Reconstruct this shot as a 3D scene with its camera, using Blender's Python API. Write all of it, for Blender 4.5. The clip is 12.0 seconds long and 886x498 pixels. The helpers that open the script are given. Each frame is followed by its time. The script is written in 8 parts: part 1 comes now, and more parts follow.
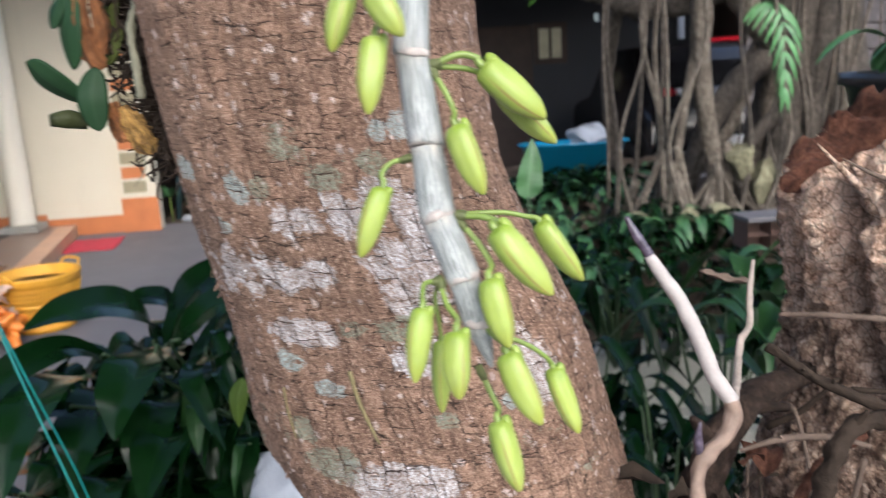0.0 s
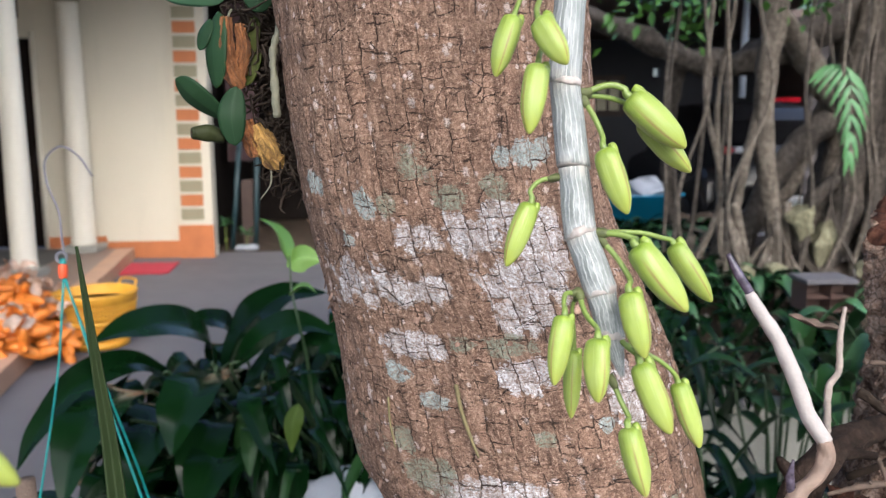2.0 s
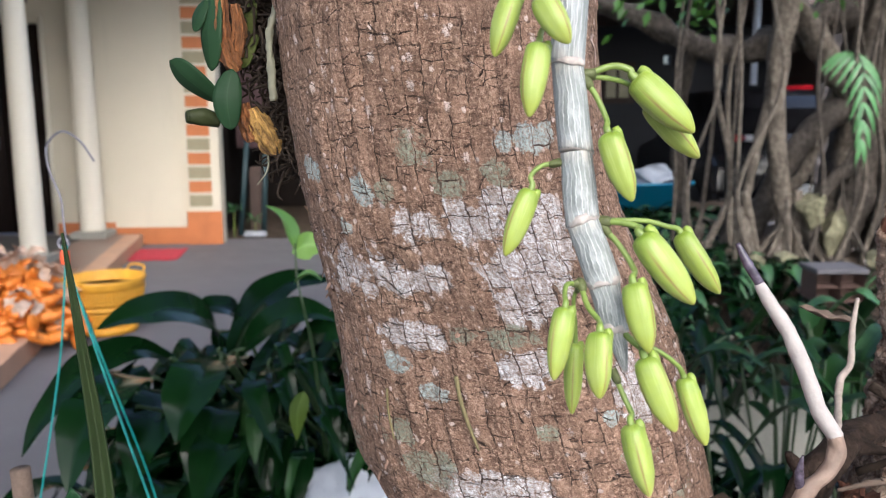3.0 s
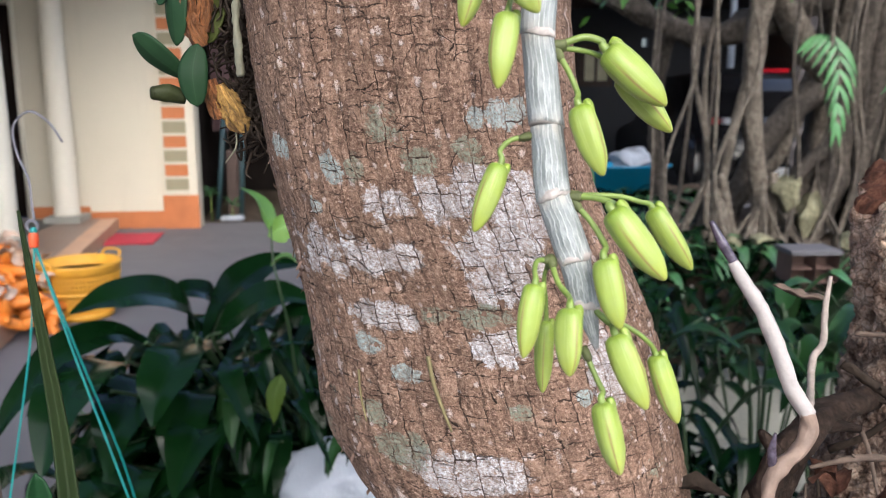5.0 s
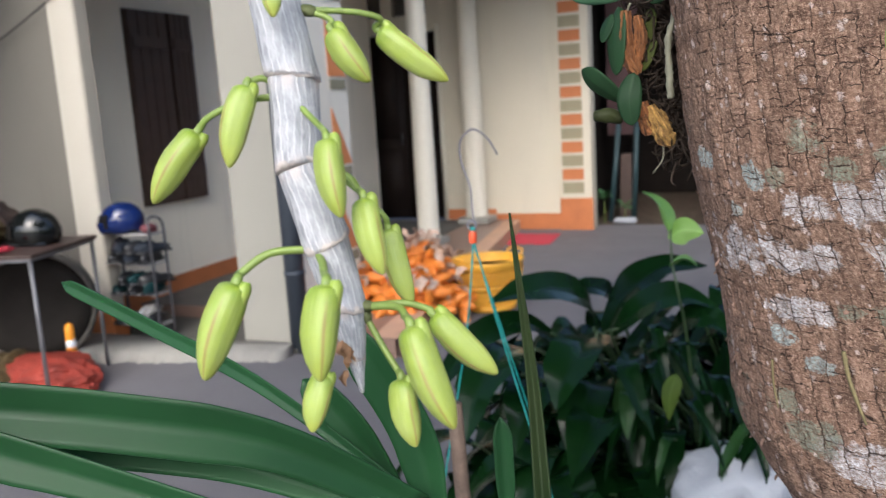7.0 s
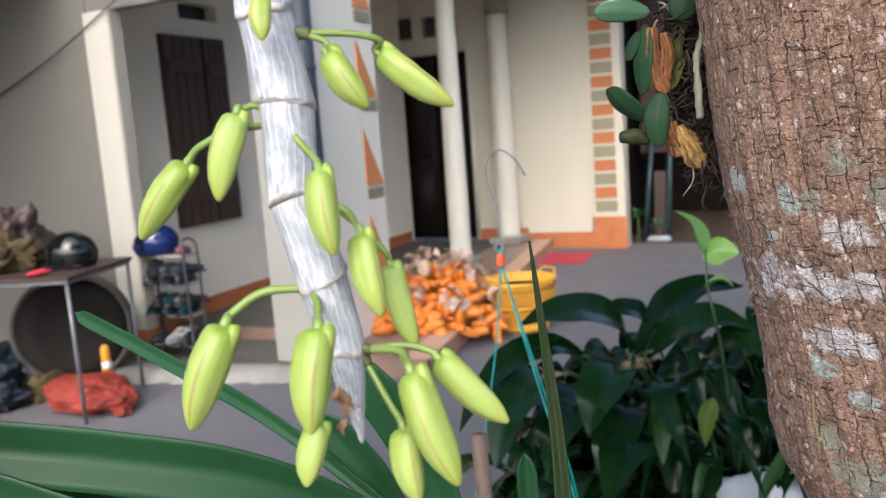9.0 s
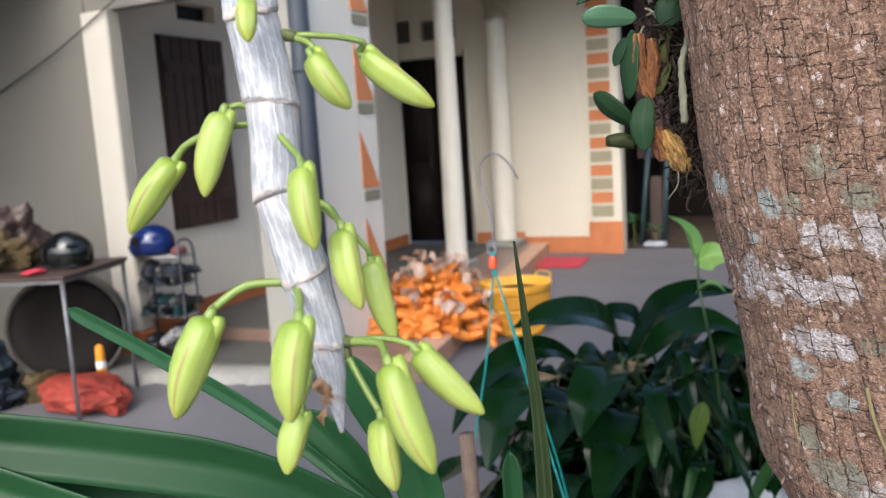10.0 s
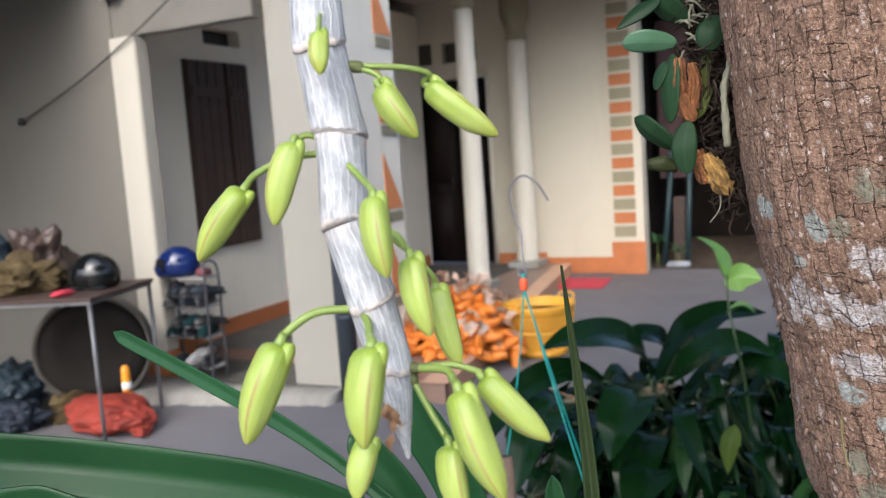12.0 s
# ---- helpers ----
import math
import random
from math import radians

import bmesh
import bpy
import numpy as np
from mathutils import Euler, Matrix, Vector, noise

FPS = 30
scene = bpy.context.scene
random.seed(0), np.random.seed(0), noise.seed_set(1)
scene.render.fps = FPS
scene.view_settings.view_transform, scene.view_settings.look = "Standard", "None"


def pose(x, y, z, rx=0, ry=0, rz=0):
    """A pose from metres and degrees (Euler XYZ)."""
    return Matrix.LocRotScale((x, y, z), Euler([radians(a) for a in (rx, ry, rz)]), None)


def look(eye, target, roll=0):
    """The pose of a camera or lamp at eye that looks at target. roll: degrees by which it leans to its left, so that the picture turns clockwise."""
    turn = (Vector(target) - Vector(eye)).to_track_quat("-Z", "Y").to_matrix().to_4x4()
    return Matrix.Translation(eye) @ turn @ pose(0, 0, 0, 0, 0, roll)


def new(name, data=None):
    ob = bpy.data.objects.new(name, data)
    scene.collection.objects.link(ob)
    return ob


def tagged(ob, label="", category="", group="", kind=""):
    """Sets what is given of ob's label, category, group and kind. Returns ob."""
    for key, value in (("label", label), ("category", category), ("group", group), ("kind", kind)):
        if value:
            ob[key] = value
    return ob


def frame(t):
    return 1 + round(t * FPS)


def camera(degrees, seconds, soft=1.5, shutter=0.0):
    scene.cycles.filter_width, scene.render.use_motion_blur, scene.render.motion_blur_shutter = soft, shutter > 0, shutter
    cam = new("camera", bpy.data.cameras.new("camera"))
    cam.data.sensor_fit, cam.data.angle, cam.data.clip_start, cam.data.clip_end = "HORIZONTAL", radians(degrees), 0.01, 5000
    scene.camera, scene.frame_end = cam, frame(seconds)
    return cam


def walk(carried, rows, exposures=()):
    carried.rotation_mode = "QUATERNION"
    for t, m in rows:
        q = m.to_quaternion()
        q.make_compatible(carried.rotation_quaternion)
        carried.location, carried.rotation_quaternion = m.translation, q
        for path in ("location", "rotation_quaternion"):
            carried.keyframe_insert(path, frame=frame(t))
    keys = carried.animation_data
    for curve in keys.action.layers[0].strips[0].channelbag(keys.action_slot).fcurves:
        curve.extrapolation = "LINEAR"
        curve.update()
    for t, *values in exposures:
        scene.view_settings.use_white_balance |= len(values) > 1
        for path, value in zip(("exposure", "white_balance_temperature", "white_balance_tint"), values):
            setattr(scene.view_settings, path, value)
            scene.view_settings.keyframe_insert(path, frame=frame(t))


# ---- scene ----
cam = camera(56.73, 12.0, soft=0.75, shutter=0.5)
PATH = [
    (0.0, -0.0019, 0.0371, 1.4877, -1.546, -12.009, 3.201),
    (0.5, -0.0329, 0.0173, 1.4866, 1.097, -9.942, 0.978),
    (1.0, -0.0469, 0.0243, 1.4832, 1.676, -8.662, 0.617),
    (1.5, -0.0374, 0.0145, 1.4846, 1.487, -8.561, 1.019),
    (2.0, -0.0426, 0.0097, 1.4800, 2.133, -8.794, 0.329),
    (2.5, -0.0450, 0.0200, 1.4752, 2.698, -9.146, -0.217),
    (3.0, -0.0382, 0.0240, 1.4781, 2.755, -9.665, 0.171),
    (5.0, -0.0340, 0.0311, 1.4739, 1.302, -10.809, 0.101),
    (5.5, -0.0291, 0.0166, 1.4783, 3.762, -10.751, 0.754),
    (6.0, -0.0378, -0.0054, 1.4798, 12.257, -10.753, 1.726),
    (6.5, -0.0424, -0.0391, 1.4841, 21.596, -10.376, 2.715),
    (7.0, -0.0356, -0.0595, 1.4872, 27.830, -9.797, 3.461),
    (9.0, -0.0379, -0.0348, 1.4890, 30.064, -8.315, 4.140),
    (9.5, -0.0288, -0.0380, 1.4898, 29.448, -8.105, 4.124),
    (10.0, -0.0281, -0.0398, 1.4875, 29.909, -8.079, 3.575),
    (10.5, -0.0325, -0.0407, 1.4863, 30.100, -8.107, 3.151),
    (11.0, -0.0355, -0.0402, 1.4878, 29.892, -7.600, 3.127),
    (11.5, -0.0436, -0.0488, 1.4891, 30.369, -6.887, 3.394),
    (12.0, -0.0400, -0.0500, 1.4912, 31.327, -6.550, 3.880),
]
STOPS = 1.29
cam.data.dof.use_dof, cam.data.dof.focus_distance, cam.data.dof.aperture_fstop = True, 0.43, 15.0
walk(cam, [(t, pose(x, y, z, 90 + pitch, roll, yaw)) for t, x, y, z, yaw, pitch, roll in PATH], exposures=[(0.0, STOPS, 5600, 8), (5.5, STOPS, 5600, 8), (7.0, STOPS - 0.15, 5600, 8), (9.0, STOPS + 0.02, 5600, 8), (12.0, STOPS - 0.03, 5600, 8)])

# ---------------------------------------------------------------- light
SUN_EL, SUN_AZ = 42.0, 164.0
world = bpy.data.worlds.new("sky")
scene.world = world
world.use_nodes = True
wn = world.node_tree
sky = wn.nodes.new("ShaderNodeTexSky")
sky.sky_type = 'NISHITA'
sky.sun_disc = False
sky.sun_elevation, sky.sun_rotation = radians(SUN_EL), radians(SUN_AZ)
sky.air_density, sky.dust_density, sky.ozone_density = 1.0, 7.0, 0.6
wn.nodes["Background"].inputs["Strength"].default_value = 0.15
wn.links.new(sky.outputs[0], wn.nodes["Background"].inputs["Color"])
sun = new("sun", bpy.data.lights.new("sun", 'SUN'))
sun.data.energy, sun.data.angle, sun.data.color = 0.8, radians(80), (1.0, 0.97, 0.92)
sun.matrix_world = look((0, 0, 0), (-math.sin(radians(SUN_AZ)) * math.cos(radians(SUN_EL)), -math.cos(radians(SUN_AZ)) * math.cos(radians(SUN_EL)), -math.sin(radians(SUN_EL))))


# ---------------------------------------------------------------- materials
class Nodes:
    """Small wrapper to write node materials tersely."""

    def __init__(self, name):
        self.mat = bpy.data.materials.new(name)
        self.mat.use_nodes = True
        self.t = self.mat.node_tree
        self.bsdf = self.t.nodes["Principled BSDF"]

    def add(self, kind, **kw):
        n = self.t.nodes.new("ShaderNode" + kind)
        if "operation" in kw:
            n.operation = kw["operation"]
        if "feature" in kw:
            n.feature = kw["feature"]
        if "blend_type" in kw:
            n.blend_type = kw["blend_type"]
        if "attribute_name" in kw:
            n.attribute_name = kw["attribute_name"]
        if "wave_type" in kw:
            n.wave_type, n.bands_direction = kw["wave_type"], kw["bands_direction"]
        return n

    def put(self, socket, val):
        if isinstance(val, bpy.types.NodeSocket):
            self.t.links.new(val, socket)
        else:
            socket.default_value = val

    def coords(self, which="Object", scale=(1, 1, 1)):
        m = self.add("Mapping")
        self.t.links.new(self.add("TexCoord").outputs[which], m.inputs["Vector"])
        m.inputs["Scale"].default_value = scale
        return m.outputs[0]

    def noise(self, vec, scale, detail=4.0, rough=0.55, dist=0.0):
        n = self.add("TexNoise")
        self.put(n.inputs["Vector"], vec)
        n.inputs["Scale"].default_value, n.inputs["Detail"].default_value = scale, detail
        n.inputs["Roughness"].default_value, n.inputs["Distortion"].default_value = rough, dist
        return n.outputs["Fac"]

    def voronoi(self, vec, scale, feature='F1', out="Distance", rand=1.0):
        n = self.add("TexVoronoi", feature=feature)
        self.put(n.inputs["Vector"], vec)
        n.inputs["Scale"].default_value, n.inputs["Randomness"].default_value = scale, rand
        return n.outputs[out]

    def ramp(self, fac, stops):
        n = self.add("ValToRGB")
        self.put(n.inputs["Fac"], fac)
        els = n.color_ramp.elements
        while len(els) < len(stops):
            els.new(0.5)
        for e, (p, c) in zip(els, stops):
            e.position, e.color = p, (*c, 1) if len(c) == 3 else c
        return n.outputs["Color"]

    def mapr(self, val, a, b, c=0.0, d=1.0):
        n = self.add("MapRange")
        self.put(n.inputs["Value"], val)
        for k, x in zip(("From Min", "From Max", "To Min", "To Max"), (a, b, c, d)):
            n.inputs[k].default_value = x
        return n.outputs[0]

    def math(self, op, a, b=0.0):
        n = self.add("Math", operation=op)
        self.put(n.inputs[0], a)
        self.put(n.inputs[1], b)
        return n.outputs[0]

    def mix(self, fac, a, b, blend='MIX'):
        n = self.add("MixRGB", blend_type=blend)
        for sock, val in zip(n.inputs, (fac, a, b)):
            self.put(sock, (*val, 1) if isinstance(val, tuple) and len(val) == 3 else val)
        return n.outputs[0]

    def bump(self, height, strength=0.3, dist=0.01):
        n = self.add("Bump")
        self.put(n.inputs["Height"], height)
        n.inputs["Strength"].default_value, n.inputs["Distance"].default_value = strength, dist
        self.t.links.new(n.outputs[0], self.bsdf.inputs["Normal"])

    def done(self, color, rough=0.6, metal=0.0, spec=0.5):
        self.put(self.bsdf.inputs["Base Color"], (*color, 1) if isinstance(color, tuple) and len(color) == 3 else color)
        self.put(self.bsdf.inputs["Roughness"], rough)
        self.put(self.bsdf.inputs["Metallic"], metal)
        self.put(self.bsdf.inputs["Specular IOR Level"], spec)
        return self.mat


def plain(name, color, rough=0.6, var=0.18, scale=6.0, grain=60.0, bump=0.15, dist=0.003, metal=0.0, spec=0.5):
    """Matte paint, cloth, plastic or cement: blotches and grain at two scales."""
    n = Nodes(name)
    co = n.coords()
    big, fine = n.noise(co, scale, 5), n.noise(co, grain, 3)
    dark = tuple(c * (1 - var) for c in color)
    light = tuple(min(1, c * (1 + var * 0.6)) for c in color)
    col = n.ramp(n.math('ADD', n.math('MULTIPLY', big, 0.75), n.math('MULTIPLY', fine, 0.25)), [(0.3, dark), (0.7, light)])
    n.bump(n.math('ADD', fine, n.math('MULTIPLY', big, 0.5)), bump, dist)
    return n.done(col, n.mapr(big, 0.3, 0.7, rough * 0.9, min(1, rough * 1.1)), metal, spec)


def wall_paint(name, color, stain=(0.35, 0.33, 0.28)):
    n = Nodes(name)
    co = n.coords()
    big = n.noise(co, 0.9, 6, 0.6)
    run = n.noise(n.coords(scale=(3.0, 3.0, 0.35)), 2.0, 6, 0.65)
    fine = n.noise(co, 90, 3)
    col = n.ramp(big, [(0.3, tuple(c * 0.93 for c in color)), (0.7, color)])
    col = n.mix(n.mapr(run, 0.55, 0.85, 0.0, 0.3), col, stain)
    n.bump(n.math('ADD', fine, n.math('MULTIPLY', big, 2.0)), 0.12, 0.004)
    return n.done(col, 0.75, 0.0, 0.3)


def leaf_material(name, dark, light, rough=0.32, rib=40.0, spec=0.5, translucent=0.15, pale=0.55, relief=0.15):
    n = Nodes(name)
    uv = n.coords("UV")
    sep = n.add("SeparateXYZ")
    n.put(sep.inputs[0], uv)
    co = n.coords()
    blotch = n.noise(co, 9, 4)
    info = n.add("ObjectInfo")
    col = n.ramp(n.math('ADD', n.math('MULTIPLY', blotch, 0.8), n.math('MULTIPLY', info.outputs["Random"], 0.3)), [(0.3, dark), (0.85, light)])
    mid = n.math('ABSOLUTE', n.math('SUBTRACT', sep.outputs[0], 0.5))
    col = n.mix(n.mapr(mid, 0.0, 0.03, pale, 0.0), col, tuple(min(1, c * 1.7 + 0.01) for c in light))
    veins = n.add("TexWave", wave_type='BANDS', bands_direction='Y')
    n.put(veins.inputs["Vector"], uv)
    veins.inputs["Scale"].default_value, veins.inputs["Distortion"].default_value = rib * 0.1, 1.5
    n.bump(n.math('ADD', n.math('MULTIPLY', veins.outputs["Fac"], 0.5), n.noise(co, 60, 2)), relief, 0.002)
    out = n.done(col, n.mapr(blotch, 0.3, 0.7, rough * 0.8, rough * 1.3), 0.0, spec)
    n.bsdf.inputs["Transmission Weight"].default_value = 0.0
    n.bsdf.inputs["Subsurface Weight"].default_value = translucent * 0.3
    n.bsdf.inputs["Subsurface Radius"].default_value = (0.01, 0.02, 0.005)
    n.bsdf.inputs["Subsurface Scale"].default_value = 0.2
    return out


def bark_material():
    """Brown bark in small square plates with hairline cracks, pale warts and lichen crusts."""
    n = Nodes("tree_bark")
    uv = n.coords("UV")
    warp = n.add("VectorMath", operation='ADD')
    n.put(warp.inputs[0], uv)
    off = n.add("CombineXYZ")
    n.put(off.inputs[0], n.mapr(n.noise(uv, 60, 5, 0.65), 0.3, 0.7, -0.0018, 0.0018))
    n.put(off.inputs[1], n.mapr(n.noise(uv, 75, 5, 0.65), 0.3, 0.7, -0.0019, 0.0019))
    n.put(warp.inputs[1], off.outputs[0])
    swap = n.add("SeparateXYZ")
    n.put(swap.inputs[0], warp.outputs[0])
    turned = n.add("CombineXYZ")
    n.put(turned.inputs[0], swap.outputs[1])
    n.put(turned.inputs[1], swap.outputs[0])
    brick = n.add("TexBrick")
    n.put(brick.inputs["Vector"], turned.outputs[0])
    brick.inputs["Color1"].default_value, brick.inputs["Color2"].default_value, brick.inputs["Mortar"].default_value = (0, 0, 0, 1), (1, 1, 1, 1), (0.5, 0.5, 0.5, 1)
    brick.inputs["Scale"].default_value, brick.inputs["Mortar Size"].default_value, brick.inputs["Mortar Smooth"].default_value = 1.0, 0.0006, 0.6
    brick.inputs["Brick Width"].default_value, brick.inputs["Row Height"].default_value = 0.0135, 0.0122
    brick.offset, brick.offset_frequency, brick.squash, brick.squash_frequency = 0.37, 3, 1.6, 2
    plates = n.math('SUBTRACT', 1.0, brick.outputs["Fac"])
    sepc = n.add("SeparateColor")
    n.put(sepc.inputs[0], brick.outputs["Color"])
    cell = sepc.outputs[0]

    def stretched(sx, sy, vec):
        m = n.add("Mapping")
        n.put(m.inputs["Vector"], vec)
        m.inputs["Scale"].default_value = (sx, sy, 1.0)
        return m.outputs[0]

    fib = n.noise(stretched(1.0, 0.16, warp.outputs[0]), 620, 6, 0.75)
    lines = n.voronoi(stretched(0.2, 1.0, warp.outputs[0]), 105, 'DISTANCE_TO_EDGE')
    ups = n.voronoi(stretched(1.0, 0.3, warp.outputs[0]), 95, 'DISTANCE_TO_EDGE')
    big, mid, fine = n.noise(uv, 9, 5), n.noise(uv, 70, 6, 0.65), n.noise(uv, 1500, 3, 0.7)
    grit = n.noise(uv, 420, 6, 0.8)
    col = n.ramp(mid, [(0.32, (0.119, 0.063, 0.042)), (0.47, (0.260, 0.147, 0.101)), (0.66, (0.470, 0.289, 0.209))])
    col = n.mix(n.mapr(cell, 0.0, 1.0, 0.0, 0.35), col, (0.393, 0.218, 0.148))
    col = n.mix(n.mapr(n.noise(stretched(1.0, 0.5, uv), 150, 5, 0.7), 0.52, 0.66, 0.0, 0.6), col, (0.482, 0.295, 0.213))
    col = n.mix(n.mapr(n.noise(stretched(1.0, 0.4, warp.outputs[0]), 110, 6, 0.75), 0.38, 0.51, 0.7, 0.0), col, (0.107, 0.057, 0.039))
    col = n.mix(n.mapr(big, 0.45, 0.7, 0.0, 0.4), col, (0.215, 0.149, 0.112))
    col = n.mix(n.mapr(fib, 0.34, 0.56, 0.55, 0.0), col, (0.081, 0.041, 0.027))
    col = n.mix(n.mapr(grit, 0.52, 0.62, 0.0, 0.85), col, (0.60, 0.40, 0.30))
    col = n.mix(n.mapr(grit, 0.36, 0.47, 0.85, 0.0), col, (0.050, 0.026, 0.017))
    col = n.mix(n.mapr(fine, 0.52, 0.66, 0.0, 0.5), col, (0.558, 0.360, 0.268))
    col = n.mix(n.mapr(fine, 0.34, 0.47, 0.5, 0.0), col, (0.065, 0.033, 0.022))
    groove = n.mapr(n.math('ADD', n.voronoi(stretched(1.0, 0.14, warp.outputs[0]), 78, 'DISTANCE_TO_EDGE'), n.math('MULTIPLY', n.math('SUBTRACT', grit, 0.5), 0.12)), 0.0, 0.10, 1.0, 0.0)
    col = n.mix(n.math('MULTIPLY', groove, 0.34), col, (0.085, 0.046, 0.032))
    jitter = n.math('MULTIPLY', n.math('SUBTRACT', grit, 0.5), 0.05)
    crack1 = n.math('MULTIPLY', n.mapr(plates, 0.0, 0.7, 0.85, 0.0), n.mapr(n.noise(uv, 80, 4), 0.43, 0.54, 0.0, 1.0))
    crack2 = n.math('MULTIPLY', n.mapr(n.math('ADD', lines, jitter), 0.003, 0.016, 1.0, 0.0), n.mapr(n.noise(uv, 52, 3), 0.48, 0.55, 0.0, 1.0))
    crack3 = n.math('MULTIPLY', n.mapr(n.math('ADD', ups, jitter), 0.003, 0.018, 0.7, 0.0), n.mapr(n.noise(uv, 62, 3), 0.50, 0.58, 0.0, 1.0))
    crack = n.math('MAXIMUM', crack1, n.math('MAXIMUM', crack2, crack3))
    # pale warts, some drawn out into short upright scars
    spots = 0.0
    for sx, sy, dens, size, keep in ((1.0, 0.7, 110, 0.27, 0.66), (1.0, 0.35, 70, 0.19, 0.58), (1.0, 0.8, 230, 0.36, 0.86)):
        vec = stretched(sx, sy, uv)
        pick = n.add("SeparateColor")
        n.put(pick.inputs[0], n.voronoi(vec, dens, 'F1', "Color"))
        d = n.math('ADD', n.voronoi(vec, dens, 'F1', "Distance"), n.math('MULTIPLY', n.math('SUBTRACT', n.noise(uv, 620, 5, 0.8), 0.5), 0.85))
        spots = n.math('MAXIMUM', spots, n.math('MULTIPLY', n.mapr(d, size * 0.6, size, 1.0, 0.0), n.mapr(pick.outputs[1], keep, keep + 0.02, 0.0, 1.0)))
    wart = n.math('MULTIPLY', spots, n.mapr(n.noise(uv, 1100, 3), 0.36, 0.48, 0.2, 1.0))
    col = n.mix(n.math('MULTIPLY', n.mapr(spots, 0.0, 0.5), 0.35), col, (0.30, 0.17, 0.135))
    col = n.mix(n.math('MULTIPLY', wart, 0.97), col, (0.74, 0.58, 0.53))
    # lichen crusts grow plate by plate where the attribute says
    edge = n.math('ADD', n.math('MULTIPLY', n.math('SUBTRACT', n.noise(uv, 330, 6, 0.8), 0.5), 0.9), n.math('MULTIPLY', n.math('SUBTRACT', cell, 0.5), 0.5))
    edge = n.math('ADD', edge, n.math('MULTIPLY', n.math('SUBTRACT', n.noise(uv, 90, 4, 0.7), 0.5), 1.1))
    veil = n.mapr(plates, 0.0, 0.8, 0.35, 1.0)
    body = n.noise(uv, 520, 6, 0.8)
    total = 0.0
    for attr, stops, amount in (("crust_white", [(0.36, (0.26, 0.19, 0.165)), (0.435, (0.45, 0.365, 0.345)), (0.495, (0.64, 0.565, 0.57)), (0.575, (0.90, 0.84, 0.875))], 1.0), ("crust_green", [(0.36, (0.17, 0.175, 0.125)), (0.64, (0.40, 0.42, 0.33))], 0.9), ("crust_blue", [(0.36, (0.25, 0.285, 0.28)), (0.64, (0.58, 0.64, 0.64))], 1.0)):
        a = n.add("Attribute", attribute_name=attr)
        m = n.mapr(n.math('ADD', a.outputs["Fac"], edge), 0.50, 0.60)
        m = n.math('MULTIPLY', n.math('MULTIPLY', m, veil), n.mapr(body, 0.36, 0.56, 0.05, amount))
        m = n.math('MULTIPLY', m, n.math('MULTIPLY', n.mapr(groove, 0.2, 1.0, 1.0, 0.65), n.mapr(fib, 0.36, 0.46, 0.7, 1.0)))
        tint = n.math('ADD', n.math('MULTIPLY', n.noise(uv, 130, 5, 0.7), 0.6), n.math('MULTIPLY', n.noise(uv, 900, 4, 0.75), 0.4))
        col = n.mix(m, col, n.ramp(tint, stops))
        total = n.math('ADD', total, m)
    col = n.mix(1.0, col, (1.06, 1.115, 1.105), 'MULTIPLY')
    col = n.mix(n.math('MULTIPLY', crack, 0.92), col, (0.018, 0.011, 0.008))
    h = n.math('ADD', n.math('MULTIPLY', plates, 0.25), n.math('MULTIPLY', fib, 0.6))
    for src, k in ((mid, 0.5), (wart, 0.45), (fine, 0.22), (grit, 0.9), (total, 0.2)):
        h = n.math('ADD', h, n.math('MULTIPLY', src, k))
    h = n.math('SUBTRACT', h, n.math('ADD', n.math('MULTIPLY', crack, 0.9), n.math('MULTIPLY', groove, 0.32)))
    n.bump(h, 1.0, 0.0025)
    return n.done(col, 0.85, 0.0, 0.25)


def rough_wood(name, c1, c2, c3, scale=1.0, bump=0.9):
    """Weathered bark, roots and rotten wood."""
    n = Nodes(name)
    co = n.coords()
    fib = n.noise(n.coords(scale=(1, 1, 0.2)), 60 * scale, 6, 0.7)
    big, mid = n.noise(co, 5 * scale, 5, 0.6), n.noise(co, 28 * scale, 6, 0.7)
    col = n.ramp(n.math('ADD', n.math('MULTIPLY', mid, 0.6), n.math('MULTIPLY', fib, 0.4)), [(0.33, c1), (0.5, c2), (0.68, c3)])
    col = n.mix(n.mapr(big, 0.45, 0.65, 0.0, 0.5), col, c1)
    n.bump(n.math('ADD', n.math('MULTIPLY', mid, 1.2), fib), bump, 0.012 / scale)
    return n.done(col, 0.9, 0.0, 0.2)


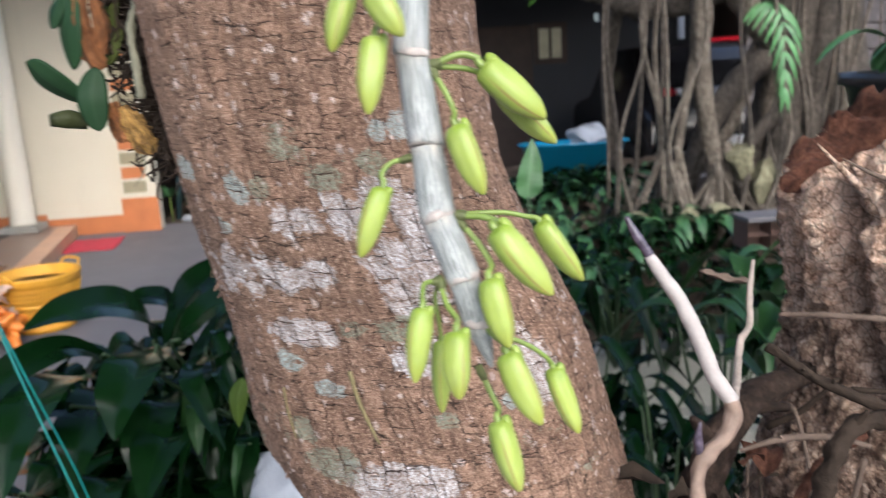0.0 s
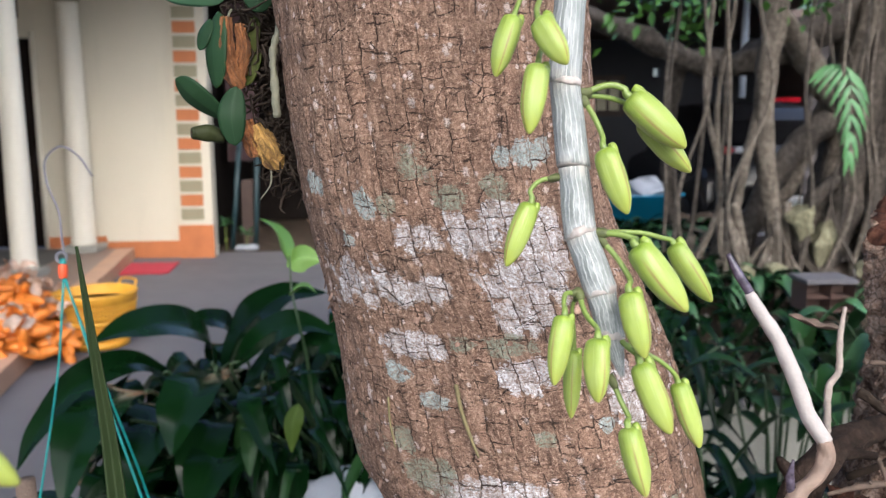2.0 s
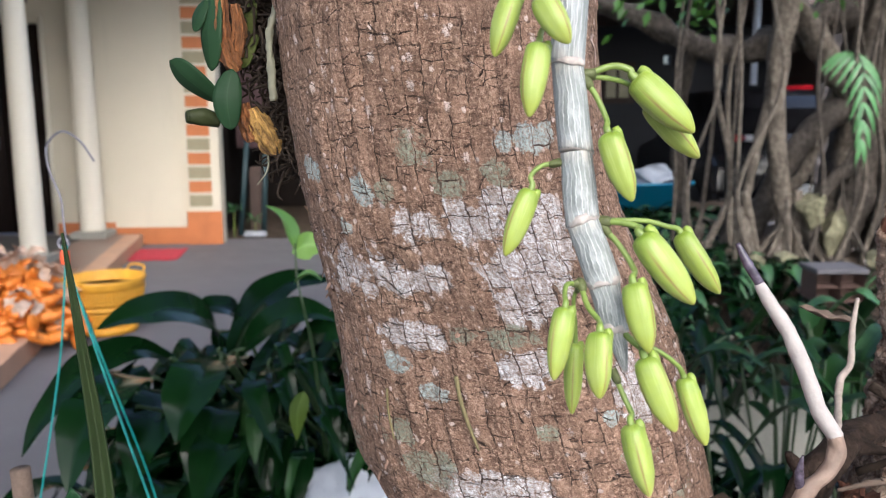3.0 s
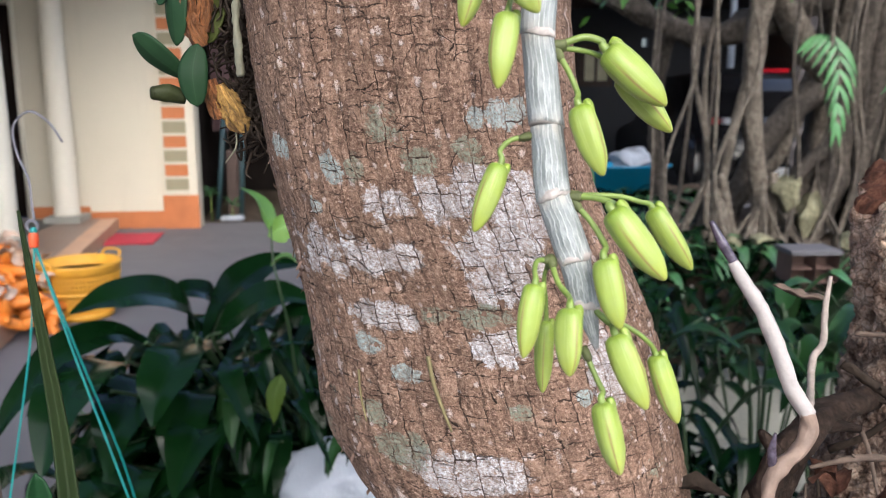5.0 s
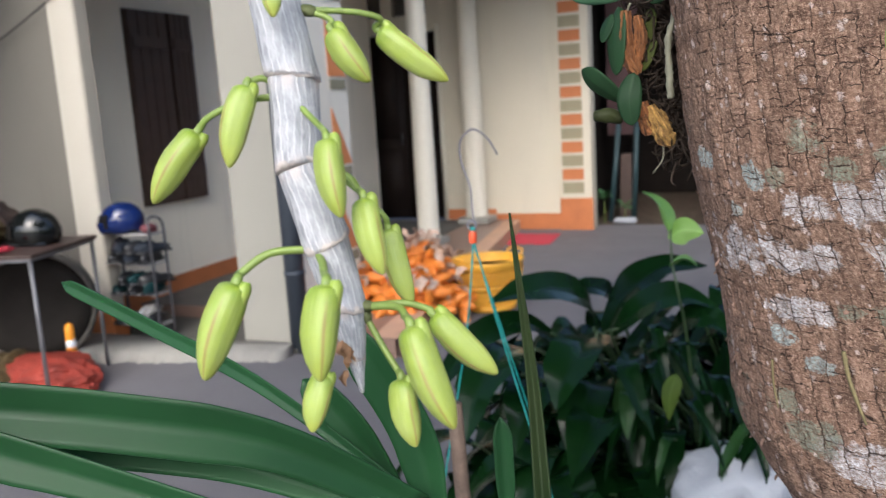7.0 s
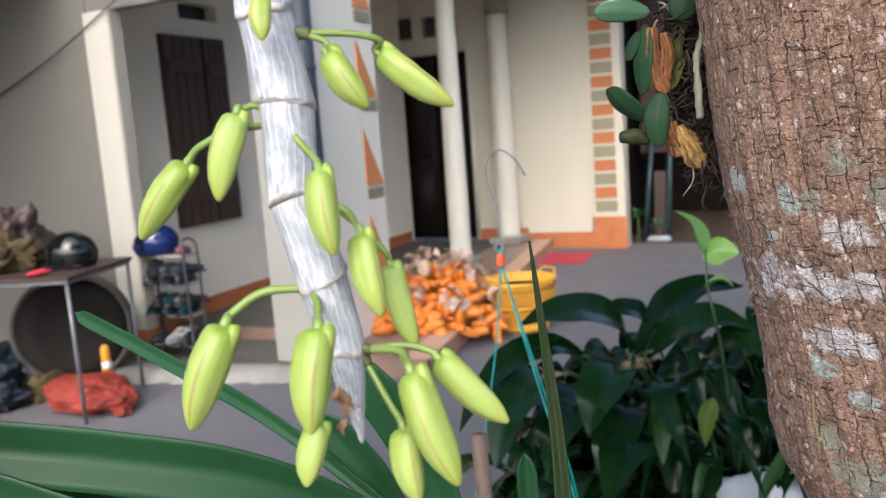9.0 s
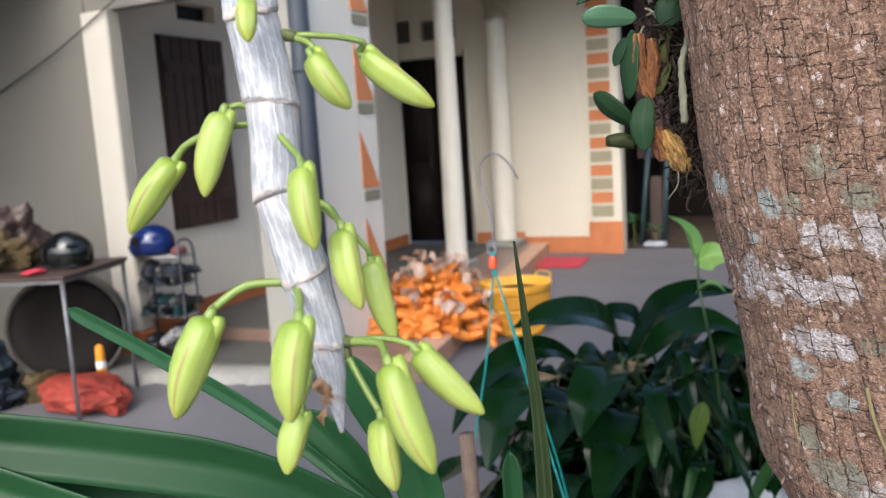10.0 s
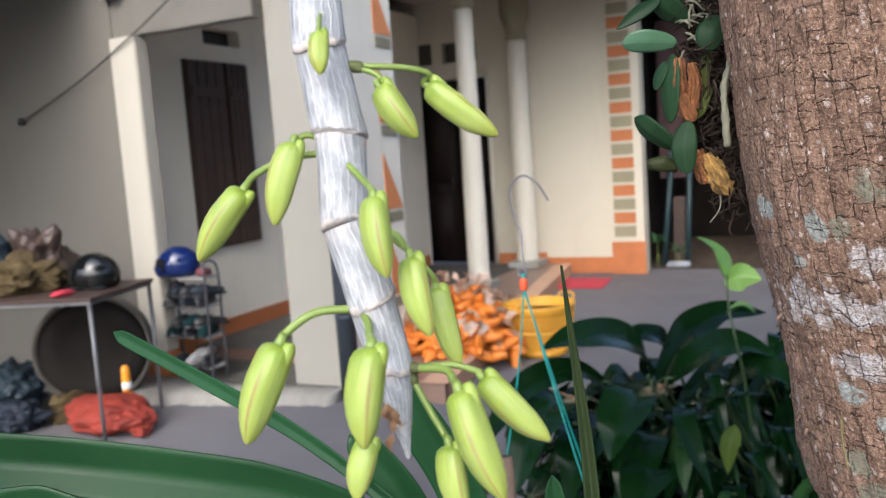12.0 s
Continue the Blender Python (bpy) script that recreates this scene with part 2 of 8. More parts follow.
def cane_material(name, tones, vein, brown):
    """Papery sheath: pale lengthwise veins over a greyer skin, browned in patches near the hem."""
    n = Nodes(name)
    uv = n.coords("UV")
    sep = n.add("SeparateXYZ")
    n.put(sep.inputs[0], uv)
    wob = n.noise(n.coords("UV", (3, 2.2, 1)), 1.0, 4, 0.6)
    u = n.math('ADD', n.math('MULTIPLY', sep.outputs[0], 21.0), n.math('MULTIPLY', wob, 2.4))
    ridge = n.math('ABSOLUTE', n.math('SUBTRACT', n.math('FRACT', u), 0.5))
    patch = n.noise(n.coords("UV", (9, 2.5, 1)), 1.0, 5, 0.65, 0.6)
    fine = n.noise(n.coords("UV", (60, 5, 1)), 1.0, 5, 0.7, 0.4)
    col = n.ramp(patch, [(0.30, tones[0]), (0.5, tones[1]), (0.68, tones[2])])
    lines = n.math('MULTIPLY', n.mapr(ridge, 0.03, 0.16, 1.0, 0.0), n.mapr(n.noise(n.coords("UV", (14, 1.2, 1)), 1.0, 3), 0.36, 0.58, 0.0, 0.85))
    col = n.mix(lines, col, vein)
    col = n.mix(n.mapr(fine, 0.30, 0.46, 0.40, 0.0), col, tones[0])
    ends = n.math('ABSOLUTE', n.math('SUBTRACT', sep.outputs[1], 0.55))
    col = n.mix(n.math('MULTIPLY', n.mapr(ends, 0.34, 0.46, 0.0, 0.7), n.mapr(patch, 0.42, 0.62)), col, brown)
    n.bump(n.math('ADD', n.math('MULTIPLY', lines, 0.8), n.math('ADD', fine, patch)), 0.5, 0.0012)
    return n.done(col, n.mapr(fine, 0.3, 0.7, 0.35, 0.6), 0.0, 0.45)


def bud_material():
    n = Nodes("bud_green")
    uv = n.coords("UV")
    sep = n.add("SeparateXYZ")
    n.put(sep.inputs[0], uv)
    co = n.coords()
    info = n.add("ObjectInfo")
    col = n.ramp(sep.outputs[1], [(0.0, (0.155, 0.235, 0.022)), (0.25, (0.255, 0.330, 0.060)), (0.72, (0.300, 0.370, 0.085)), (1.0, (0.330, 0.370, 0.060))])
    col = n.mix(n.mapr(n.noise(co, 130, 3), 0.4, 0.7, 0.0, 0.3), col, (0.345, 0.400, 0.125))
    col = n.mix(n.mapr(info.outputs["Random"], 0, 1, 0.0, 0.3), col, (0.1773, 0.2429, 0.0264))
    seam = n.math('ABSOLUTE', n.math('SUBTRACT', n.math('FRACT', n.math('ADD', n.math('MULTIPLY', sep.outputs[0], 3.0), 0.5)), 0.5))
    line = n.math('MULTIPLY', n.mapr(seam, 0.0, 0.06, 1.0, 0.0), n.mapr(sep.outputs[1], 0.10, 0.40, 0.0, 0.80))
    col = n.mix(line, col, (0.205, 0.095, 0.050))
    vein = n.noise(n.coords("UV", (42, 1.2, 1)), 1.0, 4, 0.6)
    col = n.mix(n.mapr(vein, 0.52, 0.68, 0.0, 0.30), col, (0.42, 0.47, 0.19))
    n.bump(n.noise(n.coords("UV", (30, 2, 1)), 1.0, 3), 0.12, 0.001)
    m = n.done(col, 0.42, 0.0, 0.4)
    n.bsdf.inputs["Subsurface Weight"].default_value = 0.35
    n.bsdf.inputs["Subsurface Radius"].default_value = (1.0, 1.0, 0.3)
    n.bsdf.inputs["Subsurface Scale"].default_value = 0.003
    return m


def concrete_material(name, c1, c2, crack=True):
    n = Nodes(name)
    co = n.coords()
    big, mid, fine = n.noise(co, 0.55, 6, 0.6), n.noise(co, 5, 6, 0.65), n.noise(co, 120, 3)
    col = n.ramp(n.math('ADD', n.math('MULTIPLY', big, 0.6), n.math('MULTIPLY', mid, 0.4)), [(0.35, c1), (0.65, c2)])
    col = n.mix(n.mapr(fine, 0.35, 0.65, 0.25, 0.0), col, tuple(c * 0.6 for c in c1))
    h = n.math('ADD', fine, mid)
    if crack:
        e = n.voronoi(n.coords(scale=(1, 1, 0.001)), 0.23, 'DISTANCE_TO_EDGE')
        c = n.mapr(n.math('ADD', e, n.math('MULTIPLY', n.math('SUBTRACT', mid, 0.5), 0.06)), 0.0, 0.002, 1.0, 0.0)
        col = n.mix(n.math('MULTIPLY', c, 0.4), col, (0.1, 0.095, 0.095))
    n.bump(h, 0.25, 0.004)
    return n.done(col, n.mapr(mid, 0.3, 0.7, 0.6, 0.85), 0.0, 0.4)


def soil_material():
    n = Nodes("garden_soil")
    co = n.coords()
    mid, fine = n.noise(co, 7, 6, 0.7), n.noise(co, 60, 5, 0.7)
    col = n.ramp(n.math('ADD', n.math('MULTIPLY', mid, 0.5), n.math('MULTIPLY', fine, 0.5)), [(0.35, (0.0300, 0.0210, 0.0150)), (0.52, (0.0780, 0.0570, 0.0420)), (0.7, (0.1560, 0.1200, 0.0900))])
    n.bump(n.math('ADD', mid, fine), 0.9, 0.03)
    return n.done(col, 0.95, 0.0, 0.15)


M_BARK = bark_material()
M_CANE = cane_material("cane_sheath", ((0.15, 0.165, 0.16), (0.24, 0.26, 0.255), (0.42, 0.43, 0.44)), (0.60, 0.62, 0.61), (0.42, 0.38, 0.33))
M_CANEDRY = cane_material("dry_white_sheath", ((0.17, 0.18, 0.195), (0.31, 0.32, 0.34), (0.47, 0.47, 0.50)), (0.62, 0.62, 0.65), (0.44, 0.37, 0.34))
M_BUD = bud_material()
M_STALK = plain("green_stalk", (0.16, 0.225, 0.045), 0.45, 0.2, 60, 300, 0.1, 0.0005)
M_HUSK = plain("dry_sheath", (0.46, 0.41, 0.38), 0.7, 0.5, 120, 500, 0.4, 0.001)
M_CREAM = wall_paint("cream_paint", (0.58, 0.54, 0.44))
# Cream lightened in place of light, for the wing wall and pillar side.
M_CREAM_LIT = wall_paint("cream_paint_lit", (0.85, 0.79, 0.665))
# Pillar cream greyed down: the shade on its front is in the paint.
M_PILLAR_SHADED = wall_paint("pillar_paint_shaded", (0.30, 0.288, 0.255))
M_WHITE_COL = wall_paint("ivory_paint", (0.68, 0.645, 0.55))
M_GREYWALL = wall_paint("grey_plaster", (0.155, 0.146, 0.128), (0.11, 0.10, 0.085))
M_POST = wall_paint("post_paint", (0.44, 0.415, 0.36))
M_ORANGE = plain("orange_paint", (0.44, 0.15, 0.05), 0.65, 0.2, 4, 70, 0.15)
# Lighter copy of the orange, for triangles on the pillar's bright side.
M_TRIANGLE = plain("orange_tile_lit", (0.66, 0.25, 0.09), 0.6, 0.15, 6, 90, 0.1)
M_OLIVE = plain("olive_paint", (0.27, 0.245, 0.16), 0.7, 0.15, 5, 70, 0.15)
M_CONCRETE = concrete_material("yard_concrete", (0.096, 0.091, 0.096), (0.155, 0.147, 0.155))
M_CURB = concrete_material("curb_cement", (0.17, 0.16, 0.145), (0.30, 0.285, 0.255), False)
M_PORCH = concrete_material("porch_cement", (0.075, 0.072, 0.064), (0.12, 0.115, 0.10), False)
M_LEDGE = concrete_material("ledge_cement", (0.24, 0.24, 0.215), (0.36, 0.355, 0.32), False)
M_PLATFORM = plain("platform_screed", (0.20, 0.13, 0.10), 0.4, 0.3, 3, 50, 0.15)
M_PLATEDGE = plain("platform_edge", (0.47, 0.29, 0.19), 0.6, 0.2, 6, 60, 0.2)
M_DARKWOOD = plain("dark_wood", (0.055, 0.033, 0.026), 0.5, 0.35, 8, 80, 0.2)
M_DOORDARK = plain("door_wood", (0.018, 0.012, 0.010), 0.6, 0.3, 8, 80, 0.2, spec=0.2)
M_PIPE = plain("blue_grey_plastic", (0.030, 0.038, 0.052), 0.6, 0.1, 5, 80, 0.05)
M_YELLOW = plain("yellow_plastic", (0.72, 0.36, 0.03), 0.45, 0.25, 8, 90, 0.08)
M_COB = plain("corn_orange", (0.66, 0.20, 0.02), 0.5, 0.3, 30, 160, 0.5, 0.004)
M_HUSKPALE = plain("corn_husk", (0.46, 0.33, 0.25), 0.75, 0.3, 20, 120, 0.4)
M_MAT = plain("red_cloth", (0.42, 0.03, 0.05), 0.9, 0.3, 14, 200, 0.4)
M_SOIL = soil_material()
M_ROOT = rough_wood("fig_bark", (0.042, 0.035, 0.029), (0.14, 0.118, 0.095), (0.31, 0.27, 0.225), 1.3, 1.0)
def stump_material():
    """Rotten wood: pale flakes over dark hollows."""
    n = Nodes("rotten_wood")
    co = n.coords()
    up = n.coords(scale=(1, 1, 0.8))
    flake = n.voronoi(up, 120, 'F1', "Color")
    edge = n.voronoi(up, 120, 'DISTANCE_TO_EDGE')
    sep = n.add("SeparateColor")
    n.put(sep.inputs[0], flake)
    big, mid, fine = n.noise(up, 15, 6, 0.72, 0.8), n.noise(up, 70, 6, 0.75), n.noise(co, 420, 4, 0.7)
    col = n.ramp(n.math('ADD', n.math('MULTIPLY', mid, 0.55), n.math('MULTIPLY', fine, 0.45)), [(0.34, (0.07, 0.036, 0.025)), (0.42, (0.40, 0.24, 0.165)), (0.50, (0.76, 0.54, 0.41)), (0.62, (0.93, 0.76, 0.62))])
    col = n.mix(n.mapr(sep.outputs[0], 0.3, 1.0, 0.0, 0.25), col, (0.245, 0.144, 0.079))
    col = n.mix(n.mapr(big, 0.60, 0.70, 0.0, 0.7), col, (0.035, 0.02, 0.013))
    # darker brown towards the foot, with a ragged upper edge
    high = n.add("SeparateXYZ")
    n.put(high.inputs[0], co)
    low_dark = n.math('ADD', high.outputs[2], n.math('MULTIPLY', n.math('SUBTRACT', n.noise(co, 22, 5, 0.7), 0.5), 0.16))
    col = n.mix(n.math('MULTIPLY', n.mapr(low_dark, 1.25, 1.31, 0.9, 0.0), n.mapr(mid, 0.40, 0.62, 1.0, 0.35)), col, (0.045, 0.026, 0.019))
    col = n.mix(n.mapr(edge, 0.0, 0.08, 0.6, 0.0), col, (0.029, 0.016, 0.010))
    h = n.math('ADD', n.math('MULTIPLY', mid, 1.4), n.math('MULTIPLY', fine, 0.5))
    h = n.math('SUBTRACT', h, n.mapr(big, 0.5, 0.64, 0.0, 1.2))
    n.bump(h, 1.0, 0.007)
    return n.done(col, 0.9, 0.0, 0.2)


# Darker copy of the fig bark: shade on bole and limbs is painted in.
M_ROOT_SHADED = rough_wood("shaded_fig_bark", (0.026, 0.022, 0.019), (0.085, 0.072, 0.060), (0.18, 0.158, 0.135), 1.3, 1.0)
M_DARKLOG = rough_wood("dark_rotten_bark", (0.007, 0.005, 0.004), (0.03, 0.019, 0.014), (0.09, 0.06, 0.045), 4.0, 1.0)
M_FLAKE = rough_wood("bark_flake", (0.10, 0.062, 0.045), (0.26, 0.165, 0.12), (0.46, 0.33, 0.26), 8.0, 0.6)
M_STUMP = stump_material()
M_HEART = rough_wood("red_heartwood", (0.02, 0.009, 0.006), (0.09, 0.036, 0.022), (0.19, 0.09, 0.055), 4.0, 1.0)
M_STONE = rough_wood("mossy_stone", (0.06, 0.055, 0.035), (0.17, 0.16, 0.10), (0.36, 0.345, 0.235), 1.8, 0.7)
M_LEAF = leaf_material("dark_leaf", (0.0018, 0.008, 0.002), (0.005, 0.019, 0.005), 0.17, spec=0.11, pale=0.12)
M_LEAF2 = leaf_material("mid_leaf", (0.02, 0.06, 0.02), (0.055, 0.14, 0.045), 0.4)
M_YELLOWING = leaf_material("yellowing_leaf", (0.014, 0.034, 0.006), (0.045, 0.068, 0.011), 0.55, spec=0.08)
M_LEAFY = leaf_material("young_leaf", (0.07, 0.16, 0.025), (0.17, 0.30, 0.06), 0.42)
M_BLADE = leaf_material("old_blade_leaf", (0.008, 0.017, 0.005), (0.026, 0.038, 0.012), 0.5, 4, spec=0.15, pale=0.0, relief=0.05)
M_STRAP = leaf_material("strap_leaf", (0.006, 0.026, 0.008), (0.018, 0.066, 0.023), 0.38, 4, spec=0.16, pale=0.0, relief=0.05)
M_EPI = leaf_material("epiphyte_leaf", (0.008, 0.024, 0.010), (0.019, 0.046, 0.019), 0.45, spec=0.13, pale=0.2, relief=0.03)
M_EPIPALE = leaf_material("pale_epiphyte_leaf", (0.05, 0.12, 0.065), (0.10, 0.19, 0.11), 0.45, pale=0.2, relief=0.03)
M_FERN = leaf_material("fern_leaf", (0.035, 0.115, 0.032), (0.085, 0.24, 0.075), 0.45)
def dry_cane_material(name, c):
    """Shrivelled cane: papery lengthwise folds with dark crevices and pale flecks."""
    n = Nodes(name)
    co = n.coords()
    fold = n.noise(n.coords("UV", (9, 1.6, 1)), 1.0, 6, 0.7, 1.0)
    blot, fleck = n.noise(co, 130, 5, 0.7, 0.6), n.noise(co, 600, 4, 0.7)
    col = n.ramp(fold, [(0.34, (0.05, 0.02, 0.01)), (0.42, tuple(x * 0.55 for x in c)), (0.52, c), (0.68, tuple(min(1, x * 1.6 + 0.03) for x in c))])
    col = n.mix(n.mapr(blot, 0.55, 0.66, 0.0, 0.65), col, (0.11, 0.045, 0.02))
    col = n.mix(n.mapr(fleck, 0.33, 0.42, 0.6, 0.0), col, (0.07, 0.03, 0.012))
    n.bump(n.math('ADD', n.math('MULTIPLY', fold, 1.8), n.math('ADD', blot, fleck)), 1.0, 0.002)
    return n.done(col, 0.55, 0.0, 0.4)


M_DRYCANE = dry_cane_material("dry_orange_cane", (0.28, 0.11, 0.035))
M_YCANE = dry_cane_material("yellow_cane", (0.46, 0.27, 0.075))
M_PALEROOT = plain("pale_root", (0.17, 0.165, 0.115), 0.7, 0.25, 80, 400, 0.4, 0.001)
M_ROOTLET = plain("dark_rootlets", (0.034, 0.025, 0.019), 0.9, 0.5, 60, 300, 0.6, 0.002, 0.0, 0.1)
M_WIRE = plain("galvanised_wire", (0.1820, 0.1755, 0.2015), 0.5, 0.2, 30, 200, 0.05, 0.0005, 0.4)
M_STRING = plain("teal_string", (0.012, 0.21, 0.20), 0.5, 0.15, 50, 400, 0.1, 0.0005)
M_RED = plain("red_plastic", (0.75, 0.10, 0.03), 0.4, 0.1, 20, 100, 0.05)
M_BLACK = plain("black_plastic", (0.015, 0.015, 0.017), 0.35, 0.2, 8, 80, 0.1)
M_WHITEBAG = plain("white_sack", (0.31, 0.33, 0.37), 0.6, 0.1, 9, 120, 0.3, 0.01)
M_STEEL = plain("grey_steel", (0.30, 0.30, 0.32), 0.42, 0.2, 10, 100, 0.1, 0.001, 0.7)
M_DULLSTEEL = plain("dull_steel", (0.17, 0.17, 0.18), 0.5, 0.25, 10, 100, 0.1, 0.001, 0.5)
M_STICKWHITE = plain("peeled_stick", (0.36, 0.325, 0.31), 0.6, 0.15, 90, 350, 0.35, 0.0015)
M_STICKDARK = plain("purple_tip", (0.075, 0.06, 0.085), 0.14, 0.7, 200, 600, 0.2, 0.0005)
M_STEM = plain("jointed_stem", (0.22, 0.155, 0.12), 0.7, 0.4, 60, 300, 0.5, 0.0015)
M_GREYSTEM = plain("grey_stem", (0.30, 0.25, 0.22), 0.75, 0.35, 90, 350, 0.5, 0.0015)
M_TWIG = plain("dry_twig", (0.13, 0.095, 0.075), 0.85, 0.4, 60, 300, 0.6, 0.0015, 0.0, 0.2)


# ---------------------------------------------------------------- building helpers
def part(name, bm, material, parent=None, label="", smooth=True, uv=None):
    me = bpy.data.meshes.new(name)
    bm.normal_update()
    bm.to_mesh(me)
    bm.free()
    if smooth:
        me.shade_smooth()
    me.materials.append(material)
    ob = new(name, me)
    if parent is not None:
        ob.parent = parent
    return tagged(ob, label)


def thing(name, label, category, group="", at=(0, 0, 0)):
    """An Empty at the base of a thing; its parts keep world coordinates."""
    ob = new(name)
    ob.empty_display_size = 0.05
    return tagged(ob, label, category, group)


def box(bm, x0, x1, y0, y1, z0, z1, bevel=0.0):
    """Adds a box; bevel rounds its edges."""
    before = set(bm.verts)
    r = bmesh.ops.create_cube(bm, size=1.0)
    vs = r["verts"]
    bmesh.ops.scale(bm, vec=(x1 - x0, y1 - y0, z1 - z0), verts=vs)
    bmesh.ops.translate(bm, vec=((x0 + x1) / 2, (y0 + y1) / 2, (z0 + z1) / 2), verts=vs)
    if bevel:
        es = {e for v in vs for e in v.link_edges}
        bmesh.ops.bevel(bm, geom=list(es), offset=bevel, segments=2, affect='EDGES', clamp_overlap=True)
    return [v for v in bm.verts if v not in before]


def boxes(*specs, bevel=0.0, m=None):
    bm = bmesh.new()
    for s in specs:
        box(bm, *s, bevel=bevel)
    if m is not None:
        bm.transform(m)
    return bm


def catmull(pts, steps):
    """Smooth curve through points, steps pieces between two of them."""
    p = [Vector(q) for q in pts]
    p = [2 * p[0] - p[1], *p, 2 * p[-1] - p[-2]]
    out = []
    for i in range(1, len(p) - 2):
        for k in range(steps):
            t = k / steps
            a, b, c, e = p[i - 1], p[i], p[i + 1], p[i + 2]
            out.append(0.5 * ((2 * b) + (c - a) * t + (2 * a - 5 * b + 4 * c - e) * t * t + (3 * b - a - 3 * c + e) * t ** 3))
    out.append(p[-2])
    return out


def spread(vals, n):
    return [float(x) for x in np.interp(np.linspace(0, 1, n), np.linspace(0, 1, len(vals)), vals)]


def tube(bm, pts, radii, seg=10, lump=0.0, rnd=None, caps=True, start=Vector((0, 0, 1)), lift=None):
    """A tapered tube along pts with a UV map: u round it, v along it."""
    uvl = bm.loops.layers.uv.verify()
    pts = [Vector(p) for p in pts]
    n = len(pts)
    radii = radii if len(radii) == n else spread(radii, n)
    rings, along = [], 0.0
    ref = None
    lens = []
    for i, p in enumerate(pts):
        d = (pts[min(i + 1, n - 1)] - pts[max(i - 1, 0)]).normalized()
        if ref is None:
            ref = Vector((1, 0, 0)) if abs(d.x) < 0.8 else Vector((0, 1, 0))
        a = (ref - d * ref.dot(d)).normalized()
        b = d.cross(a)
        ref = a
        if i:
            along += (p - pts[i - 1]).length
        lens.append(along)
        ring = []
        for k in range(seg):
            th = 2 * math.pi * k / seg
            r = radii[i]
            if lump:
                r *= 1 + lump * noise.noise(Vector((math.cos(th) * 1.4, math.sin(th) * 1.4, along * 4 / max(radii[0] * 8, 1e-4))) + (rnd or Vector()))
            ring.append(bm.verts.new(p + (a * math.cos(th) + b * math.sin(th)) * r))
        rings.append(ring)
    total = max(along, 1e-6)
    for i in range(n - 1):
        for k in range(seg):
            f = bm.faces.new((rings[i][k], rings[i][(k + 1) % seg], rings[i + 1][(k + 1) % seg], rings[i + 1][k]))
            for lo, (uu, vv) in zip(f.loops, ((k / seg, lens[i] / total), ((k + 1) / seg, lens[i] / total), ((k + 1) / seg, lens[i + 1] / total), (k / seg, lens[i + 1] / total))):
                lo[uvl].uv = (uu, vv)
    if caps:
        bm.faces.new(list(reversed(rings[0])))
        bm.faces.new(rings[-1])
    return rings


def tube_part(name, pts, radii, material, parent=None, label="", seg=10, steps=6, lump=0.0):
    bm = bmesh.new()
    tube(bm, catmull(pts, steps) if steps > 1 and len(pts) > 1 else pts, spread(radii, (len(pts) - 1) * steps + 1) if steps > 1 else radii, seg, lump, Vector(pts[0]) * 7)
    return part(name, bm, material, parent, label)


def leaf_bm(pts, width, shape="lance", fold=0.25, side=None, steps=5, cross=6, wave=0.0, seed=0.0, thick=0.0):
    """A leaf blade along a midrib: a folded, slightly wavy sheet with two skins when thick."""
    bm = bmesh.new()
    uvl = bm.loops.layers.uv.verify()
    mid = catmull(pts, steps)
    n = len(mid)
    rows = []
    for i, p in enumerate(mid):
        t = i / (n - 1)
        d = (mid[min(i + 1, n - 1)] - mid[max(i - 1, 0)]).normalized()
        s = side if side is not None else d.cross(Vector((0, 0, 1)))
        s = Vector(s)
        s = s - d * s.dot(d)
        s = s.normalized() if s.length > 1e-4 else Vector((1, 0, 0))
        up = s.cross(d)
        if up.z < 0 and side is None:
            up, s = -up, -s
        if shape == "lance":
            w = (math.sin(math.pi * min(1, t ** 0.75)) ** 0.8) if 0 < t < 1 else 0.0
        elif shape == "oval":
            w = math.sqrt(max(0.0, 1 - (2 * t - 1) ** 2)) ** 1.1
        elif shape == "blunt":
            w = min(1.0, 0.6 + t * 0.9) * math.sqrt(max(0.0, 1 - (max(0.0, t - 0.93) / 0.07) ** 2))
        elif shape == "blade":
            w = 1.0 - 0.97 * t
        else:  # strap: wide base, long taper, rounded tip
            w = min(1.0, 0.55 + t * 1.2) * (1 - max(0, t - 0.82) / 0.18) ** 0.5 if t < 1 else 0.0
        w = max(w, 0.02) * width / 2
        row = []
        for k in range(cross + 1):
            x = 2 * k / cross - 1
            lift = fold * abs(x) * w * 1.0 + wave * w * math.sin(t * 17 + seed + (2 if x > 0 else 0)) * abs(x)
            row.append(bm.verts.new(p + s * (x * w) + up * lift))
        rows.append(row)
    for i in range(n - 1):
        for k in range(cross):
            f = bm.faces.new((rows[i][k], rows[i][k + 1], rows[i + 1][k + 1], rows[i + 1][k]))
            for lo, (uu, vv) in zip(f.loops, ((k, i), (k + 1, i), (k + 1, i + 1), (k, i + 1))):
                lo[uvl].uv = (uu / cross, vv / (n - 1))
    if thick:
        bm.normal_update()
        bmesh.ops.solidify(bm, geom=list(bm.faces), thickness=thick)
    return bm


